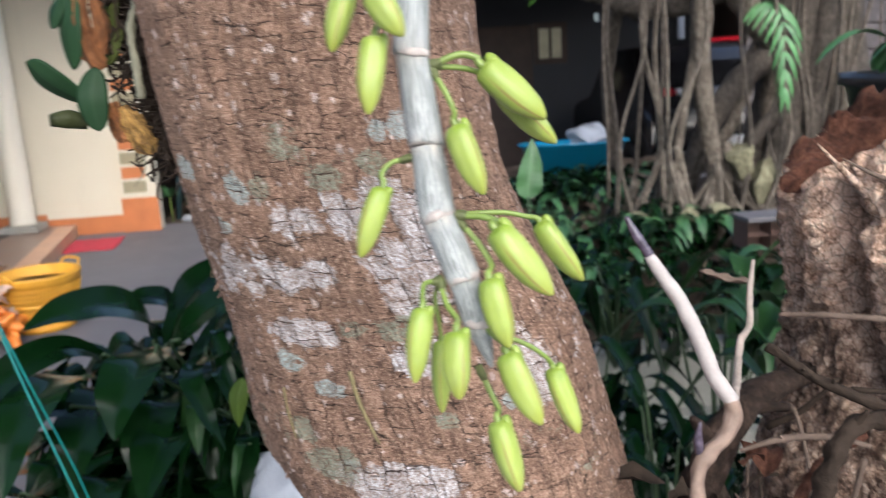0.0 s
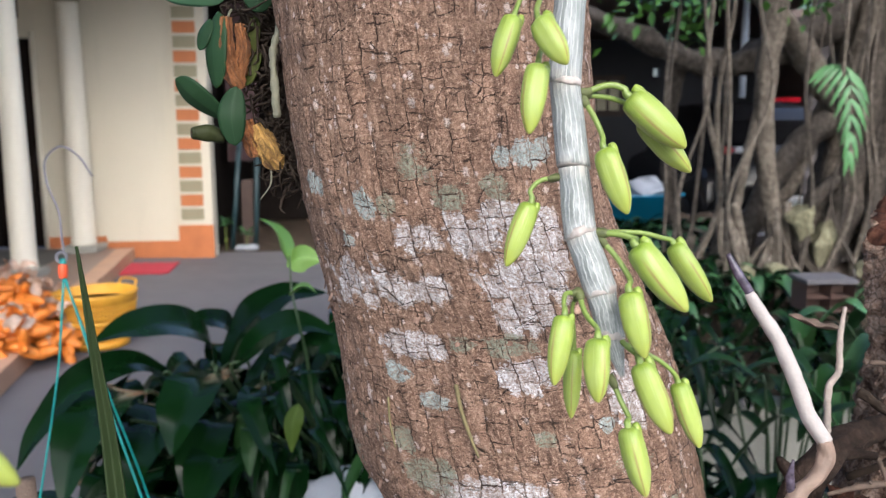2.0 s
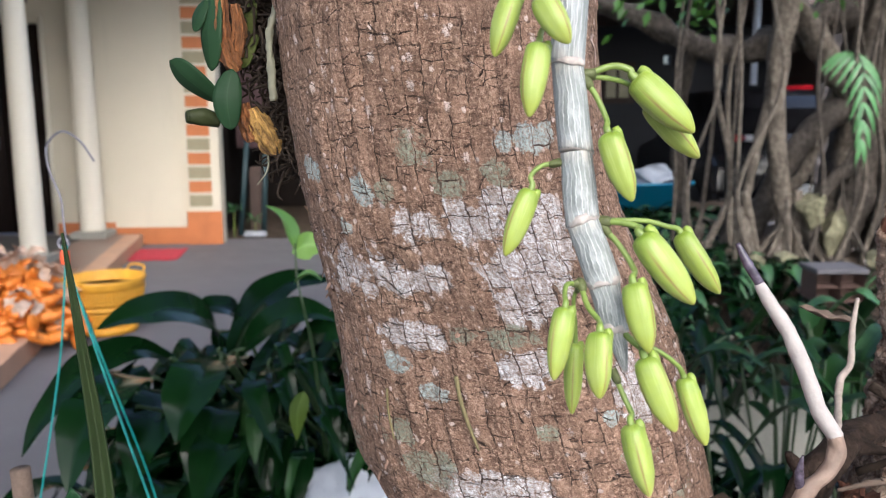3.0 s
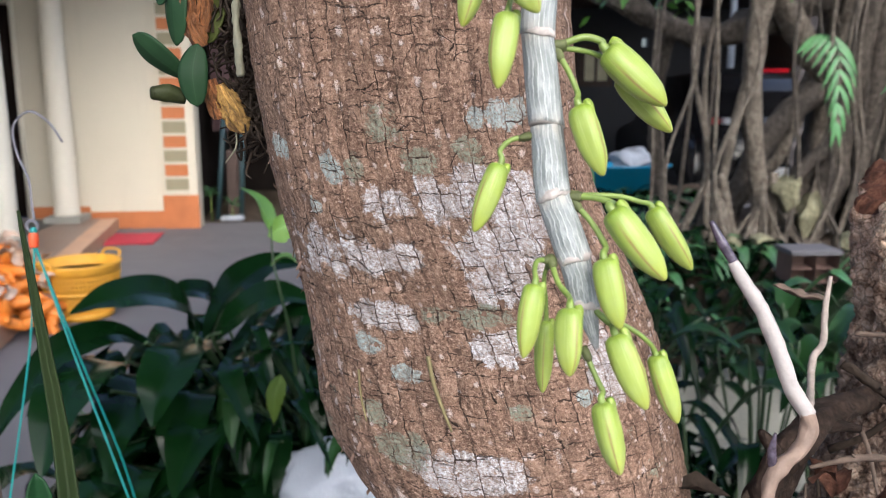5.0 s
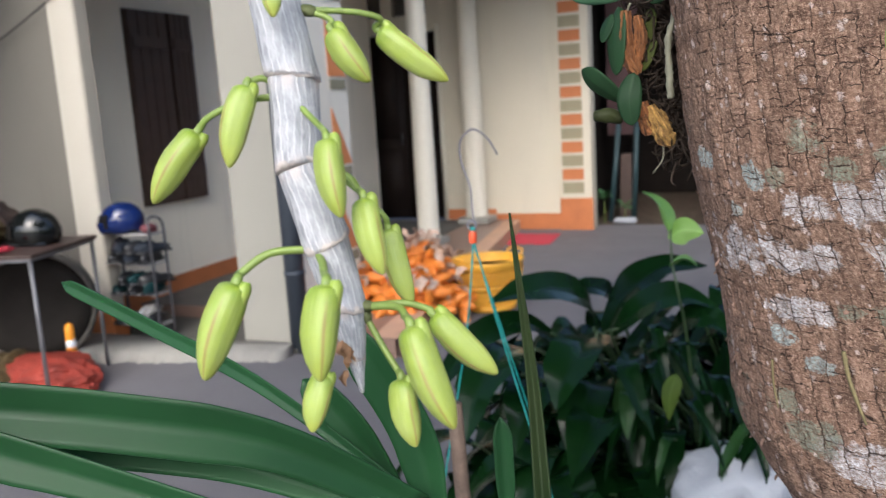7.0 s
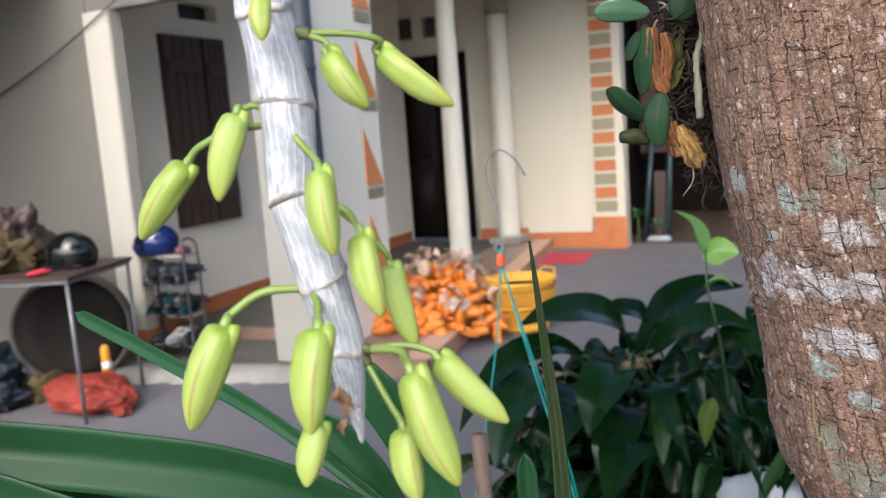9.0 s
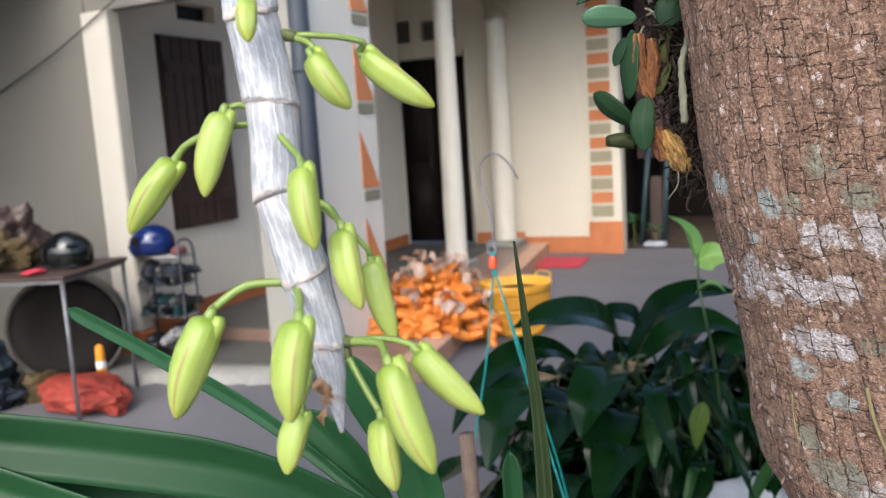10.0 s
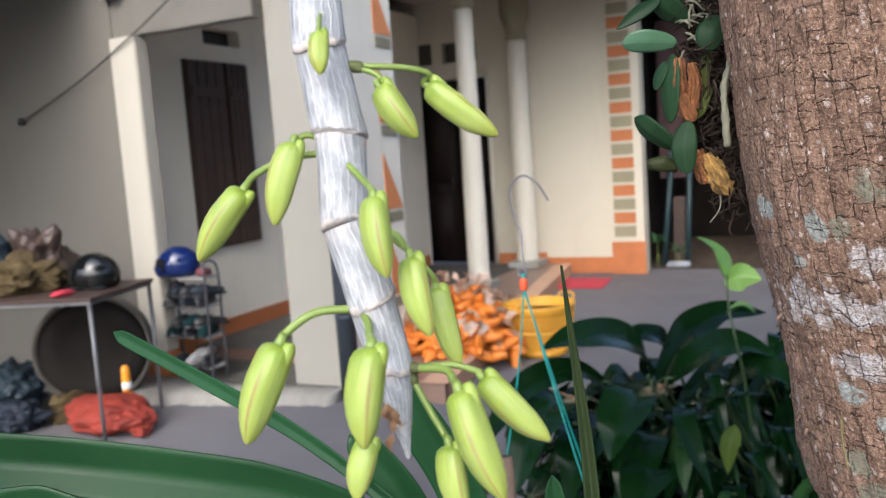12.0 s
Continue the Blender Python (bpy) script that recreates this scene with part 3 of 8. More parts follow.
def lathe(profile, seg=32, m=None):
    """A turned solid from (radius, height) pairs."""
    bm = bmesh.new()
    rings = [[bm.verts.new((r * math.cos(2 * math.pi * k / seg), r * math.sin(2 * math.pi * k / seg), z)) for k in range(seg)] for r, z in profile]
    for a, b in zip(rings, rings[1:]):
        for k in range(seg):
            bm.faces.new((a[k], a[(k + 1) % seg], b[(k + 1) % seg], b[k]))
    if profile[0][0] > 1e-4:
        bm.faces.new(list(reversed(rings[0])))
    if profile[-1][0] > 1e-4:
        bm.faces.new(rings[-1])
    if m is not None:
        bm.transform(m)
    return bm


def lumpy(bm, amount, scale, seed=0.0):
    for v in bm.verts:
        q = v.co * scale + Vector((seed, seed * 1.7, -seed))
        v.co += noise.noise_vector(q) * amount


# ---------------------------------------------------------------- ground and house
HOUSE = pose(-2.945, 9.013, 0, 0, 0, 6.4)  # u along the front wall, v away from the yard


def struct(name, bm, material, label, smooth=False):
    return tagged(part(name, bm, material, None, "", smooth), label, name.split("_")[0], kind="structure")


def ground_sheet():
    bm = bmesh.new()
    bmesh.ops.create_grid(bm, x_segments=60, y_segments=60, size=150)
    struct("ground", bm, M_CONCRETE, "grey cracked concrete yard in front of the house")


ground_sheet()

# front wall with the door opening and two vent openings
DOOR_L, DOOR_R, DOOR_T = -2.85, -1.84, 2.40
struct("wall_front", boxes(
    (-4.2, DOOR_L, 0.0, 0.2, 0, 3.4), (DOOR_L, DOOR_R, 0.0, 0.2, DOOR_T, 2.60), (DOOR_R, 0.0, 0.0, 0.2, 0, 2.60),
    (DOOR_L, -2.53, 0.0, 0.2, 2.86, 3.4), (-2.53, -2.38, 0.0, 0.2, 2.60, 3.4), (-2.38, -1.93, 0.0, 0.2, 2.84, 3.4), (-1.93, 0.0, 0.0, 0.2, 2.60, 3.4),
    (-2.85, -2.84, 0.0, 0.2, 2.6, 2.86), m=HOUSE), M_CREAM, "cream painted plaster front wall of the house")


def vent(u0, u1, z0, z1):
    v = thing("wall_vent", "small louvred vent above the dark door", "vent", "vents over the door")
    n = 5
    for i in range(n):
        z = z0 + (z1 - z0) * (i + 0.5) / n
        bm = boxes((u0 + 0.01, u1 - 0.01, -0.09, 0.09, -0.006, 0.006))
        bm.transform(HOUSE @ pose(0, 0.1, z, 30))
        part("slat", bm, M_GREYWALL, v, smooth=False)
    part("backing", boxes((u0 + 0.005, u1 - 0.005, 0.17, 0.19, z0 + 0.005, z1 - 0.005), m=HOUSE), M_BLACK, v, "dark backing", smooth=False)


vent(-2.84, -2.53, 2.60, 2.86)
vent(-2.38, -1.93, 2.60, 2.84)


def door():
    d = tagged(new("door_1"), "dark stained wooden double door, standing shut in shade", "door", kind="structure")
    part("door_frame", boxes((DOOR_L - 0.07, DOOR_L - 0.003, -0.03, 0.12, 0.12, DOOR_T + 0.06), (DOOR_R + 0.003, DOOR_R + 0.05, -0.03, 0.12, 0.12, DOOR_T + 0.06), bevel=0.006, m=HOUSE), M_WHITE_COL, d, "white door frame")
    for a, b in ((DOOR_L + 0.006, -2.35), (-2.342, DOOR_R - 0.006)):
        leafp = part("door_leaf", boxes((a, b, 0.13, 0.17, 0.125, DOOR_T - 0.006), (a + 0.08, b - 0.08, 0.118, 0.13, 0.3, 1.0), (a + 0.08, b - 0.08, 0.118, 0.13, 1.12, 2.25), bevel=0.006, m=HOUSE), M_DOORDARK, d)
        part("handle", boxes((b - 0.06, b - 0.04, 0.09, 0.118, 1.05, 1.2), bevel=0.004, m=HOUSE), M_BLACK, leafp, "dark handle")


door()

# orange plinth band along the front wall
struct("baseboard_front", boxes((-1.17, 0.0, -0.02, -0.003, 0, 0.19), (-1.8, -1.17, -0.015, -0.003, 0.122, 0.25), (-3.2, -2.93, -0.015, -0.003, 0.122, 0.25), bevel=0.003, m=HOUSE), M_ORANGE, "orange painted plinth band of the front wall")


def pilaster():
    p = tagged(part("pilaster", boxes((-0.36, -0.0, -0.05, -0.022, 0.37, 3.4), (-0.36, 0.008, -0.058, -0.022, 0.0, 0.37), m=HOUSE), M_CREAM, None, "", False), "corner pilaster with orange and olive painted stripes", "pilaster", kind="structure")
    z, k = 0.425, 1
    bands = {}
    for colour, mat in ((0, M_ORANGE), (1, M_OLIVE)):
        bm = boxes((-0.335, -0.09, -0.012, 0.0, -0.063, 0.063), bevel=0.005)
        bands[colour] = bm, mat
    meshes = {}
    while z + 0.126 < 3.4:
        c = k % 2
        if c not in meshes:
            o = part("stripe", bands[c][0], bands[c][1], p, smooth=False)
            meshes[c] = o.data
        else:
            o = new("stripe", meshes[c])
            o.parent = p
        o.matrix_basis = HOUSE @ pose(0, -0.051, z + 0.063)
        z += 0.155
        k += 1
    base = part("plinth", boxes((-0.37, 0.012, -0.075, -0.059, 0.0, 0.37), bevel=0.004, m=HOUSE), M_ORANGE, p, "orange plinth", False)


pilaster()


# raised porch platform with its pale edge
def platform():
    bm = bmesh.new()
    pts = [(-2.69, -0.022), (-0.885, -0.022), (-0.225, -5.0), (-0.895, -5.0), (-0.895, -4.42), (-2.69, -4.42)]
    lo = [bm.verts.new((x, y, 0)) for x, y in pts]
    hi = [bm.verts.new((x, y, 0.12)) for x, y in pts]
    bm.faces.new(list(reversed(hi)))
    bm.faces.new(lo)
    for i in range(len(pts)):
        j = (i + 1) % len(pts)
        bm.faces.new((lo[i], lo[j], hi[j], hi[i]))
    bmesh.ops.recalc_face_normals(bm, faces=bm.faces)
    bm.transform(HOUSE)
    struct("porch_platform", bm, M_PLATFORM, "low raised porch floor with worn brown screed")
    a, b = Vector((-0.885, -0.08, 0)), Vector((-0.225, -5.0, 0))
    d = (b - a).normalized()
    s = Vector((-d.y, d.x, 0))
    bm = bmesh.new()
    inner = [a - s * 0.16, b - s * 0.16]
    v = [bm.verts.new(p) for p in (a + s * 0.02 + Vector((0, 0, 0.0)), b + s * 0.02, b + s * 0.02 + Vector((0, 0, 0.126)), a + s * 0.02 + Vector((0, 0, 0.126)), inner[1] + Vector((0, 0, 0.126)), inner[0] + Vector((0, 0, 0.126)), inner[1] + Vector((0, 0, 0.119)), inner[0] + Vector((0, 0, 0.119)))]
    for f in ((0, 1, 2, 3), (3, 2, 4, 5), (5, 4, 6, 7)):
        bm.faces.new([v[i] for i in f])
    bmesh.ops.recalc_face_normals(bm, faces=bm.faces)
    bm.transform(HOUSE)
    struct("trim_platform", bm, M_PLATEDGE, "pale orange cement edge of the porch platform")


platform()


def column(u, v, r, base, drop, label):
    c = thing("porch_column", label, "column", "round porch columns")
    m = HOUSE @ pose(u, v, base)
    h = 3.32 - base
    part("shaft", lathe([(r * 1.04, 0.07), (r * 1.06, 0.1), (r, 0.16), (r, 0.7), (r * 0.93, 1.6), (r * 0.85, h - drop - 0.06), (r * 0.84, h - drop)], 36, m), M_WHITE_COL, c)
    part("base", boxes((-r * 1.5, r * 1.5, -r * 1.5, r * 1.5, 0.0, 0.068), bevel=0.008, m=m), M_LEDGE, c, "grey square base", False)
    part("capital", lathe([(r * 0.86, h - drop + 0.002), (r * 1.02, h - drop + 0.02), (r * 1.02, h - drop + 0.06), (r * 0.9, h - drop + 0.08), (r * 0.98, h - drop + 0.15), (r * 1.32, h - drop + 0.26), (r * 1.38, h - drop + 0.32), (r * 1.38, h)], 36, m), M_OLIVE, c, "olive moulded capital")


column(-1.345, -1.72, 0.108, 0.12, 0.43, "slender round ivory column standing on the porch platform")
column(-1.345, -0.22, 0.125, 0.12, 0.59, "ivory round column with olive capital beside the wall")

# wing wall with the shuttered window
WV0, WV1, WZ0, WZ1 = -4.23, -3.48, 0.85, 2.38
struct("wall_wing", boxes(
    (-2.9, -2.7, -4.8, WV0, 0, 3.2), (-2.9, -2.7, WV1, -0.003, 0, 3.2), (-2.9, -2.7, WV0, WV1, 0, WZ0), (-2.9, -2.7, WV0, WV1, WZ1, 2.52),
    (-2.9, -2.7, WV0, WV1, 2.66, 3.2), (-2.9, -2.7, WV0, -3.95, 2.52, 2.66), m=HOUSE), M_CREAM_LIT, "cream plaster porch side wall, its paint lightened to stand in for light")
struct("baseboard_wing", boxes((-2.697, -2.68, -4.78, -0.1, 0.0, 0.25), bevel=0.003, m=HOUSE), M_ORANGE, "orange painted skirting of the porch wall")
struct("floor_wing", boxes((-2.68, -0.9, -5.04, -4.425, 0.002, 0.03), (-2.66, -1.42, -4.415, -0.10, 0.1215, 0.1255), m=HOUSE), M_PORCH, "dark cement floor of the porch")


def window():
    w = tagged(new("window_1"), "window closed by dark brown wooden shutters", "window", kind="structure")
    part("window_frame", boxes((-2.74, -2.685, WV0 + 0.004, WV0 + 0.04, WZ0 + 0.004, WZ1 - 0.004), (-2.74, -2.685, WV1 - 0.04, WV1 - 0.004, WZ0 + 0.004, WZ1 - 0.004), (-2.74, -2.685, WV0 + 0.04, WV1 - 0.04, WZ1 - 0.04, WZ1 - 0.004), (-2.74, -2.685, WV0 + 0.04, WV1 - 0.04, WZ0 + 0.004, WZ0 + 0.04), bevel=0.004, m=HOUSE), M_DARKWOOD, w, smooth=False)
    for k, (a, b, ajar) in enumerate(((WV0 + 0.01, -3.78, 0), (-3.76, WV1 - 0.005, 12))):
        n = 4
        sh = None
        for i in range(n):
            y0, y1 = a + (b - a) * i / n, a + (b - a) * (i + 1) / n
            bm = boxes((-2.682, -2.655 + (0.01 if k else 0), y0 + 0.003, y1 - 0.003, WZ0 + 0.01, WZ1 - 0.01), bevel=0.004, m=HOUSE)
            if sh is None:
                sh = part("shutter", bm, M_DARKWOOD, w, smooth=False)
            else:
                part("plank", bm, M_DARKWOOD, sh, smooth=False)
        part("brace", boxes((-2.655 + (0.01 if k else 0), -2.638 + (0.01 if k else 0), a + 0.02, b - 0.02, WZ0 + 0.2, WZ0 + 0.29), (-2.655 + (0.01 if k else 0), -2.638 + (0.01 if k else 0), a + 0.02, b - 0.02, WZ1 - 0.3, WZ1 - 0.21), bevel=0.003, m=HOUSE), M_DARKWOOD, sh, smooth=False)


window()
struct("vent_wing", boxes((-2.86, -2.82, -3.94, WV1 - 0.005, 2.525, 2.655), m=HOUSE), M_BLACK, "dark vent slot over the shuttered window")

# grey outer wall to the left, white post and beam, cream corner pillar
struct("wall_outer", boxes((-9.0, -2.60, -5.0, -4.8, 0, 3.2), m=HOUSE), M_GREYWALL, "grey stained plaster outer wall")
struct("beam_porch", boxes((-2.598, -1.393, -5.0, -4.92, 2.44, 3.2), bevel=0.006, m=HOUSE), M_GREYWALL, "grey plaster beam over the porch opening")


def post():
    p = thing("porch_post", "square cream post with an orange foot at the porch opening", "post")
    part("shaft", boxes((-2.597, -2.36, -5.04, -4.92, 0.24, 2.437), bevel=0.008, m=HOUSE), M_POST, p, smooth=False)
    part("foot", boxes((-2.599, -2.35, -5.05, -4.91, 0.0, 0.237), bevel=0.006, m=HOUSE), M_ORANGE, p, "orange painted foot", False)


post()


def pillar():
    p = thing("porch_pillar", "cream corner pillar with orange triangle ornaments beside the downpipe", "pillar")
    u0, u1, v0, v1 = -1.39, -0.90, -4.90, -4.10
    part("body", boxes((u0, u1, v0, v1, 0.0, 3.32), bevel=0.01, m=HOUSE), M_PILLAR_SHADED, p, smooth=False)
    # Added skin: the side's stronger light is put into paler paint.
    part("side_panel", boxes((u1 + 0.001, u1 + 0.008, v0 + 0.012, v1 - 0.004, 0.004, 3.31), bevel=0.002, m=HOUSE), M_CREAM_LIT, p, "skin added in lightened cream for the pillar's brighter side", False)
    for i in range(6):
        z = 0.54 + 0.60 * i
        if z > 2.85:
            break
        bm = bmesh.new()
        q = [(u1 + 0.008, -4.36, z), (u1 + 0.008, -4.12, z), (u1 + 0.008, -4.36, z + 0.39)]
        a = [bm.verts.new(x) for x in q]
        b = [bm.verts.new((x[0] + 0.008, x[1], x[2])) for x in q]
        bm.faces.new(b)
        for k in range(3):
            bm.faces.new((a[k], a[(k + 1) % 3], b[(k + 1) % 3], b[k]))
        bmesh.ops.recalc_face_normals(bm, faces=bm.faces)
        bm.transform(HOUSE)
        part("triangle", bm, M_TRIANGLE, p, "orange triangle tile", False)
        part("ornament", boxes((u1 + 0.008, u1 + 0.016, -4.35, -4.13, z - 0.09, z - 0.02), bevel=0.003, m=HOUSE), M_OLIVE, p, "olive tile", False)
    pipe = thing("downpipe", "blue-grey plastic downpipe against the cream pillar", "pipe")
    bm = bmesh.new()
    tube(bm, [(-0.91, -4.968, 0.0), (-0.91, -4.968, 1.2), (-0.91, -4.968, 3.3)], [0.062, 0.062, 0.062], 20)
    bm.transform(HOUSE)
    part("pipe", bm, M_PIPE, pipe)
    for z in (0.5, 1.9):
        part("clamp", lathe([(0.063, z), (0.067, z + 0.003), (0.067, z + 0.027), (0.063, z + 0.03)], 20, HOUSE @ pose(-0.91, -4.968, 0)), M_PIPE, pipe, "plastic clamp")


pillar()


def curb():
    """A low cement sill with a broken, uneven front edge."""
    bm = bmesh.new()
    n = 70
    rows = []
    for i in range(n + 1):
        u = -2.62 + 1.70 * i / n
        front = -5.53 + 0.36 * i / n
        j = 0.05 * noise.noise(Vector((u * 9, 0, 3))) + 0.035 * noise.noise(Vector((u * 31, 0, 7)))
        top = 0.066 + 0.012 * noise.noise(Vector((u * 14, 2, 0)))
        rows.append([bm.verts.new((u, v, z)) for v, z in ((front + j - 0.03, 0.0), (front + j, top - 0.02), (front + j + 0.03, top), (front + 0.12, top + 0.004), (-5.053, 0.07), (-5.053, 0.0))])
    for a, b in zip(rows, rows[1:]):
        for k in range(5):
            bm.faces.new((a[k], b[k], b[k + 1], a[k + 1]))
    bm.faces.new(list(reversed(rows[0])))
    bm.faces.new(rows[-1])
    bmesh.ops.recalc_face_normals(bm, faces=bm.faces)
    bm.transform(HOUSE)
    struct("curb", bm, M_CURB, "rough pale cement sill along the porch opening", True)


curb()
# Slabs reaching out past the porch are unseen, added to block sky light.
struct("ceiling", boxes((-9.0, -0.85, -5.0, 0.4, 3.41, 3.55), (-2.7, -0.85, -5.6, -5.0, 3.41, 3.55), (-9.0, -2.75, -9.4, -5.004, 2.93, 3.05), (-0.85, 0.9, -2.3, 0.4, 3.41, 3.55), m=HOUSE), M_GREYWALL, "grey porch ceiling with unseen slabs added to shade walls and yard")
struct("ceiling_porch", boxes((-2.69, -0.80, -4.79, -0.06, 3.33, 3.405), m=HOUSE), M_CREAM, "cream ceiling of the porch")
# Wall out of view, added to darken the corner with the table.
struct("wall_yard_left", boxes((-5.2, -5.0, -8.6, -5.003, 0, 3.4), m=HOUSE), M_GREYWALL, "unseen grey wall added to shade the table corner")
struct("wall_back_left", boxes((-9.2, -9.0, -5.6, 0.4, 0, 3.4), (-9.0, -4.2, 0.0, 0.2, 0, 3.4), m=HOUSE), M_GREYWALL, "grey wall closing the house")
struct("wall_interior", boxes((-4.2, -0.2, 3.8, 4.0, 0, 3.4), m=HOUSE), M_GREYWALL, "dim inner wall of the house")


def cable():
    c = thing("wall_cable", "thin black cable slung along the grey wall", "cable")
    bm = bmesh.new()
    tube(bm, catmull([(-3.56, -5.02, 1.95), (-2.88, -5.05, 2.19), (-2.3, -5.06, 2.46), (-1.9, -5.06, 2.68)], 6), [0.006], 8)
    bm.transform(HOUSE)
    part("cord", bm, M_BLACK, c)
    part("clip", boxes((-3.60, -3.55, -5.035, -5.002, 1.925, 1.97), bevel=0.004, m=HOUSE), M_BLACK, c)


cable()


def meter():
    bm = boxes((-2.62, -2.45, -5.10, -5.003, 2.70, 2.86), bevel=0.02, m=HOUSE)
    tagged(part("lamp_box", bm, M_STEEL, None), "small grey box lamp on the wall above the post", "lamp")


meter()


def mat():
    bm = bmesh.new()
    bmesh.ops.create_grid(bm, x_segments=24, y_segments=24, size=0.5)
    for v in bm.verts:
        v.co.z += 0.012 + 0.006 * noise.noise(v.co * 9)
        v.co.x *= 0.5 * (1 + 0.03 * noise.noise(v.co * 5))
        v.co.y *= 0.65
    bmesh.ops.solidify(bm, geom=list(bm.faces), thickness=0.01)
    bm.transform(HOUSE @ pose(-0.53, -0.74, 0.002, 0, 0, 4))
    tagged(part("door_mat", bm, M_MAT), "crumpled dark red cloth mat lying on the concrete", "mat")


mat()


def basket():
    b = thing("basket", "yellow plastic slatted harvest basket standing on the concrete", "basket")
    m = HOUSE @ pose(-0.05, -3.70, 0.005)
    r0, r1, h = 0.195, 0.252, 0.37
    part("bottom", lathe([(0.001, 0.0), (r0, 0.0), (r0 + 0.006, 0.04), (r0 - 0.004, 0.045), (r0 - 0.008, 0.012), (0.001, 0.012)], 40, m), M_YELLOW, b)
    part("rim", lathe([(r1 - 0.008, h - 0.07), (r1 + 0.002, h - 0.07), (r1 + 0.005, h - 0.03), (r1 + 0.013, h - 0.014), (r1 + 0.013, h), (r1 - 0.004, h), (r1 - 0.008, h - 0.07)], 40, m), M_YELLOW, b)
    part("band", lathe([(0.226, 0.17), (0.234, 0.17), (0.236, 0.19), (0.228, 0.19), (0.226, 0.17)], 40, m), M_YELLOW, b)
    for z in (0.075, 0.105, 0.135, 0.22, 0.25, 0.28):
        q = r0 + (r1 - r0) * (z - 0.04) / (h - 0.105)
        part("hoop", lathe([(q - 0.004, z), (q + 0.004, z), (q + 0.005, z + 0.011), (q - 0.003, z + 0.011), (q - 0.004, z)], 40, m), M_YELLOW, b)
    n = 64
    bm = bmesh.new()
    tube(bm, [(r0 + 0.002, 0, 0.04), (r1 - 0.002, 0, h - 0.065)], [0.0075, 0.0075], 4)
    slat = None
    for i in range(n):
        if slat is None:
            slat = part("slat", bm, M_YELLOW, b, smooth=False)
            o = slat
        else:
            o = new("slat", slat.data)
            o.parent = b
        o.matrix_basis = m @ pose(0, 0, 0, 0, 0, 360 * i / n)
    for s in (-1, 1):
        bm = bmesh.new()
        tube(bm, catmull([(s * (r1 + 0.01), -0.08, h - 0.01), (s * (r1 + 0.035), -0.06, h + 0.03), (s * (r1 + 0.035), 0.06, h + 0.03), (s * (r1 + 0.01), 0.08, h - 0.01)], 5), [0.008], 8)
        bm.transform(m @ pose(0, 0, 0, 0, 0, 60))
        part("handle", bm, M_YELLOW, b)


basket()


def corn_pile():
    p = thing("corn_pile", "heap of orange corn cobs with pale husks on the porch edge", "corn")
    rng = random.Random(5)
    cobs, husks = [], []
    for k in range(4):
        L, r = 0.125 + 0.014 * k, 0.030 + 0.002 * k
        bm = lathe([(0.004, 0), (r * 0.8, 0.01), (r, L * 0.3), (r * 0.92, L * 0.65), (r * 0.5, L * 0.93), (0.003, L)], 12)
        cobs.append(bm)
    meshes = []
    for bm in cobs:
        me = bpy.data.meshes.new("corn_cob")
        bm.to_mesh(me)
        bm.free()
        me.shade_smooth()
        me.materials.append(M_COB)
        meshes.append(me)
    hus = []
    for k in range(3):
        bm = leaf_bm([(0, 0, 0), (0.045, 0.01, 0.02 + 0.01 * k), (0.09, 0, 0.02), (0.12, -0.02, -0.01)], 0.075, "lance", 0.5, steps=3, cross=4, wave=0.3, seed=k)
        me = bpy.data.meshes.new("husk")
        bm.to_mesh(me)
        bm.free()
        me.shade_smooth()
        me.materials.append(M_HUSKPALE)
        hus.append(me)
    for i in range(520):
        a, rr = rng.uniform(0, 2 * math.pi), math.sqrt(rng.random())
        uu, vv = -0.62 + 0.52 * rr * math.cos(a), -3.86 + 0.60 * rr * math.sin(a)
        if uu > -0.32 and vv > -3.95:
            continue
        top = 0.36 * max(0.05, 1 - rr ** 1.6)
        z = 0.14 + top * (rng.random() ** 0.35)
        if uu > -0.24 - (vv + 4.42) * 0.15:
            z -= 0.06
        o = new("corn_cob", rng.choice(meshes))
        o.parent = p
        o.matrix_basis = HOUSE @ pose(uu, vv, z, 90 + rng.gauss(0, 20), rng.gauss(0, 20), rng.uniform(0, 360))
    for i in range(80):
        a, rr = rng.uniform(0, 2 * math.pi), math.sqrt(rng.random()) * 0.95
        uu, vv = -0.62 + 0.5 * rr * math.cos(a), -3.9 + 0.55 * rr * math.sin(a)
        z = 0.19 + 0.38 * max(0.0, 1 - rr ** 1.6)
        o = new("husk", rng.choice(hus))
        o.parent = p
        o.matrix_basis = HOUSE @ pose(uu, vv, z, rng.uniform(-50, 50), rng.uniform(-60, 60), rng.uniform(0, 360))


corn_pile()


# ---------------------------------------------------------------- clutter by the grey wall
TABLE = HOUSE @ pose(-1.84, -6.11, 0, 0, 0, 16.5)  # x along its front edge, y towards the wall


def on_table(x, y, z=0.842):
    """Where a point of the tabletop lies in the house's own measure."""
    p = HOUSE.inverted() @ (TABLE @ Vector((x, y, z)))
    return p.x, p.y, p.z


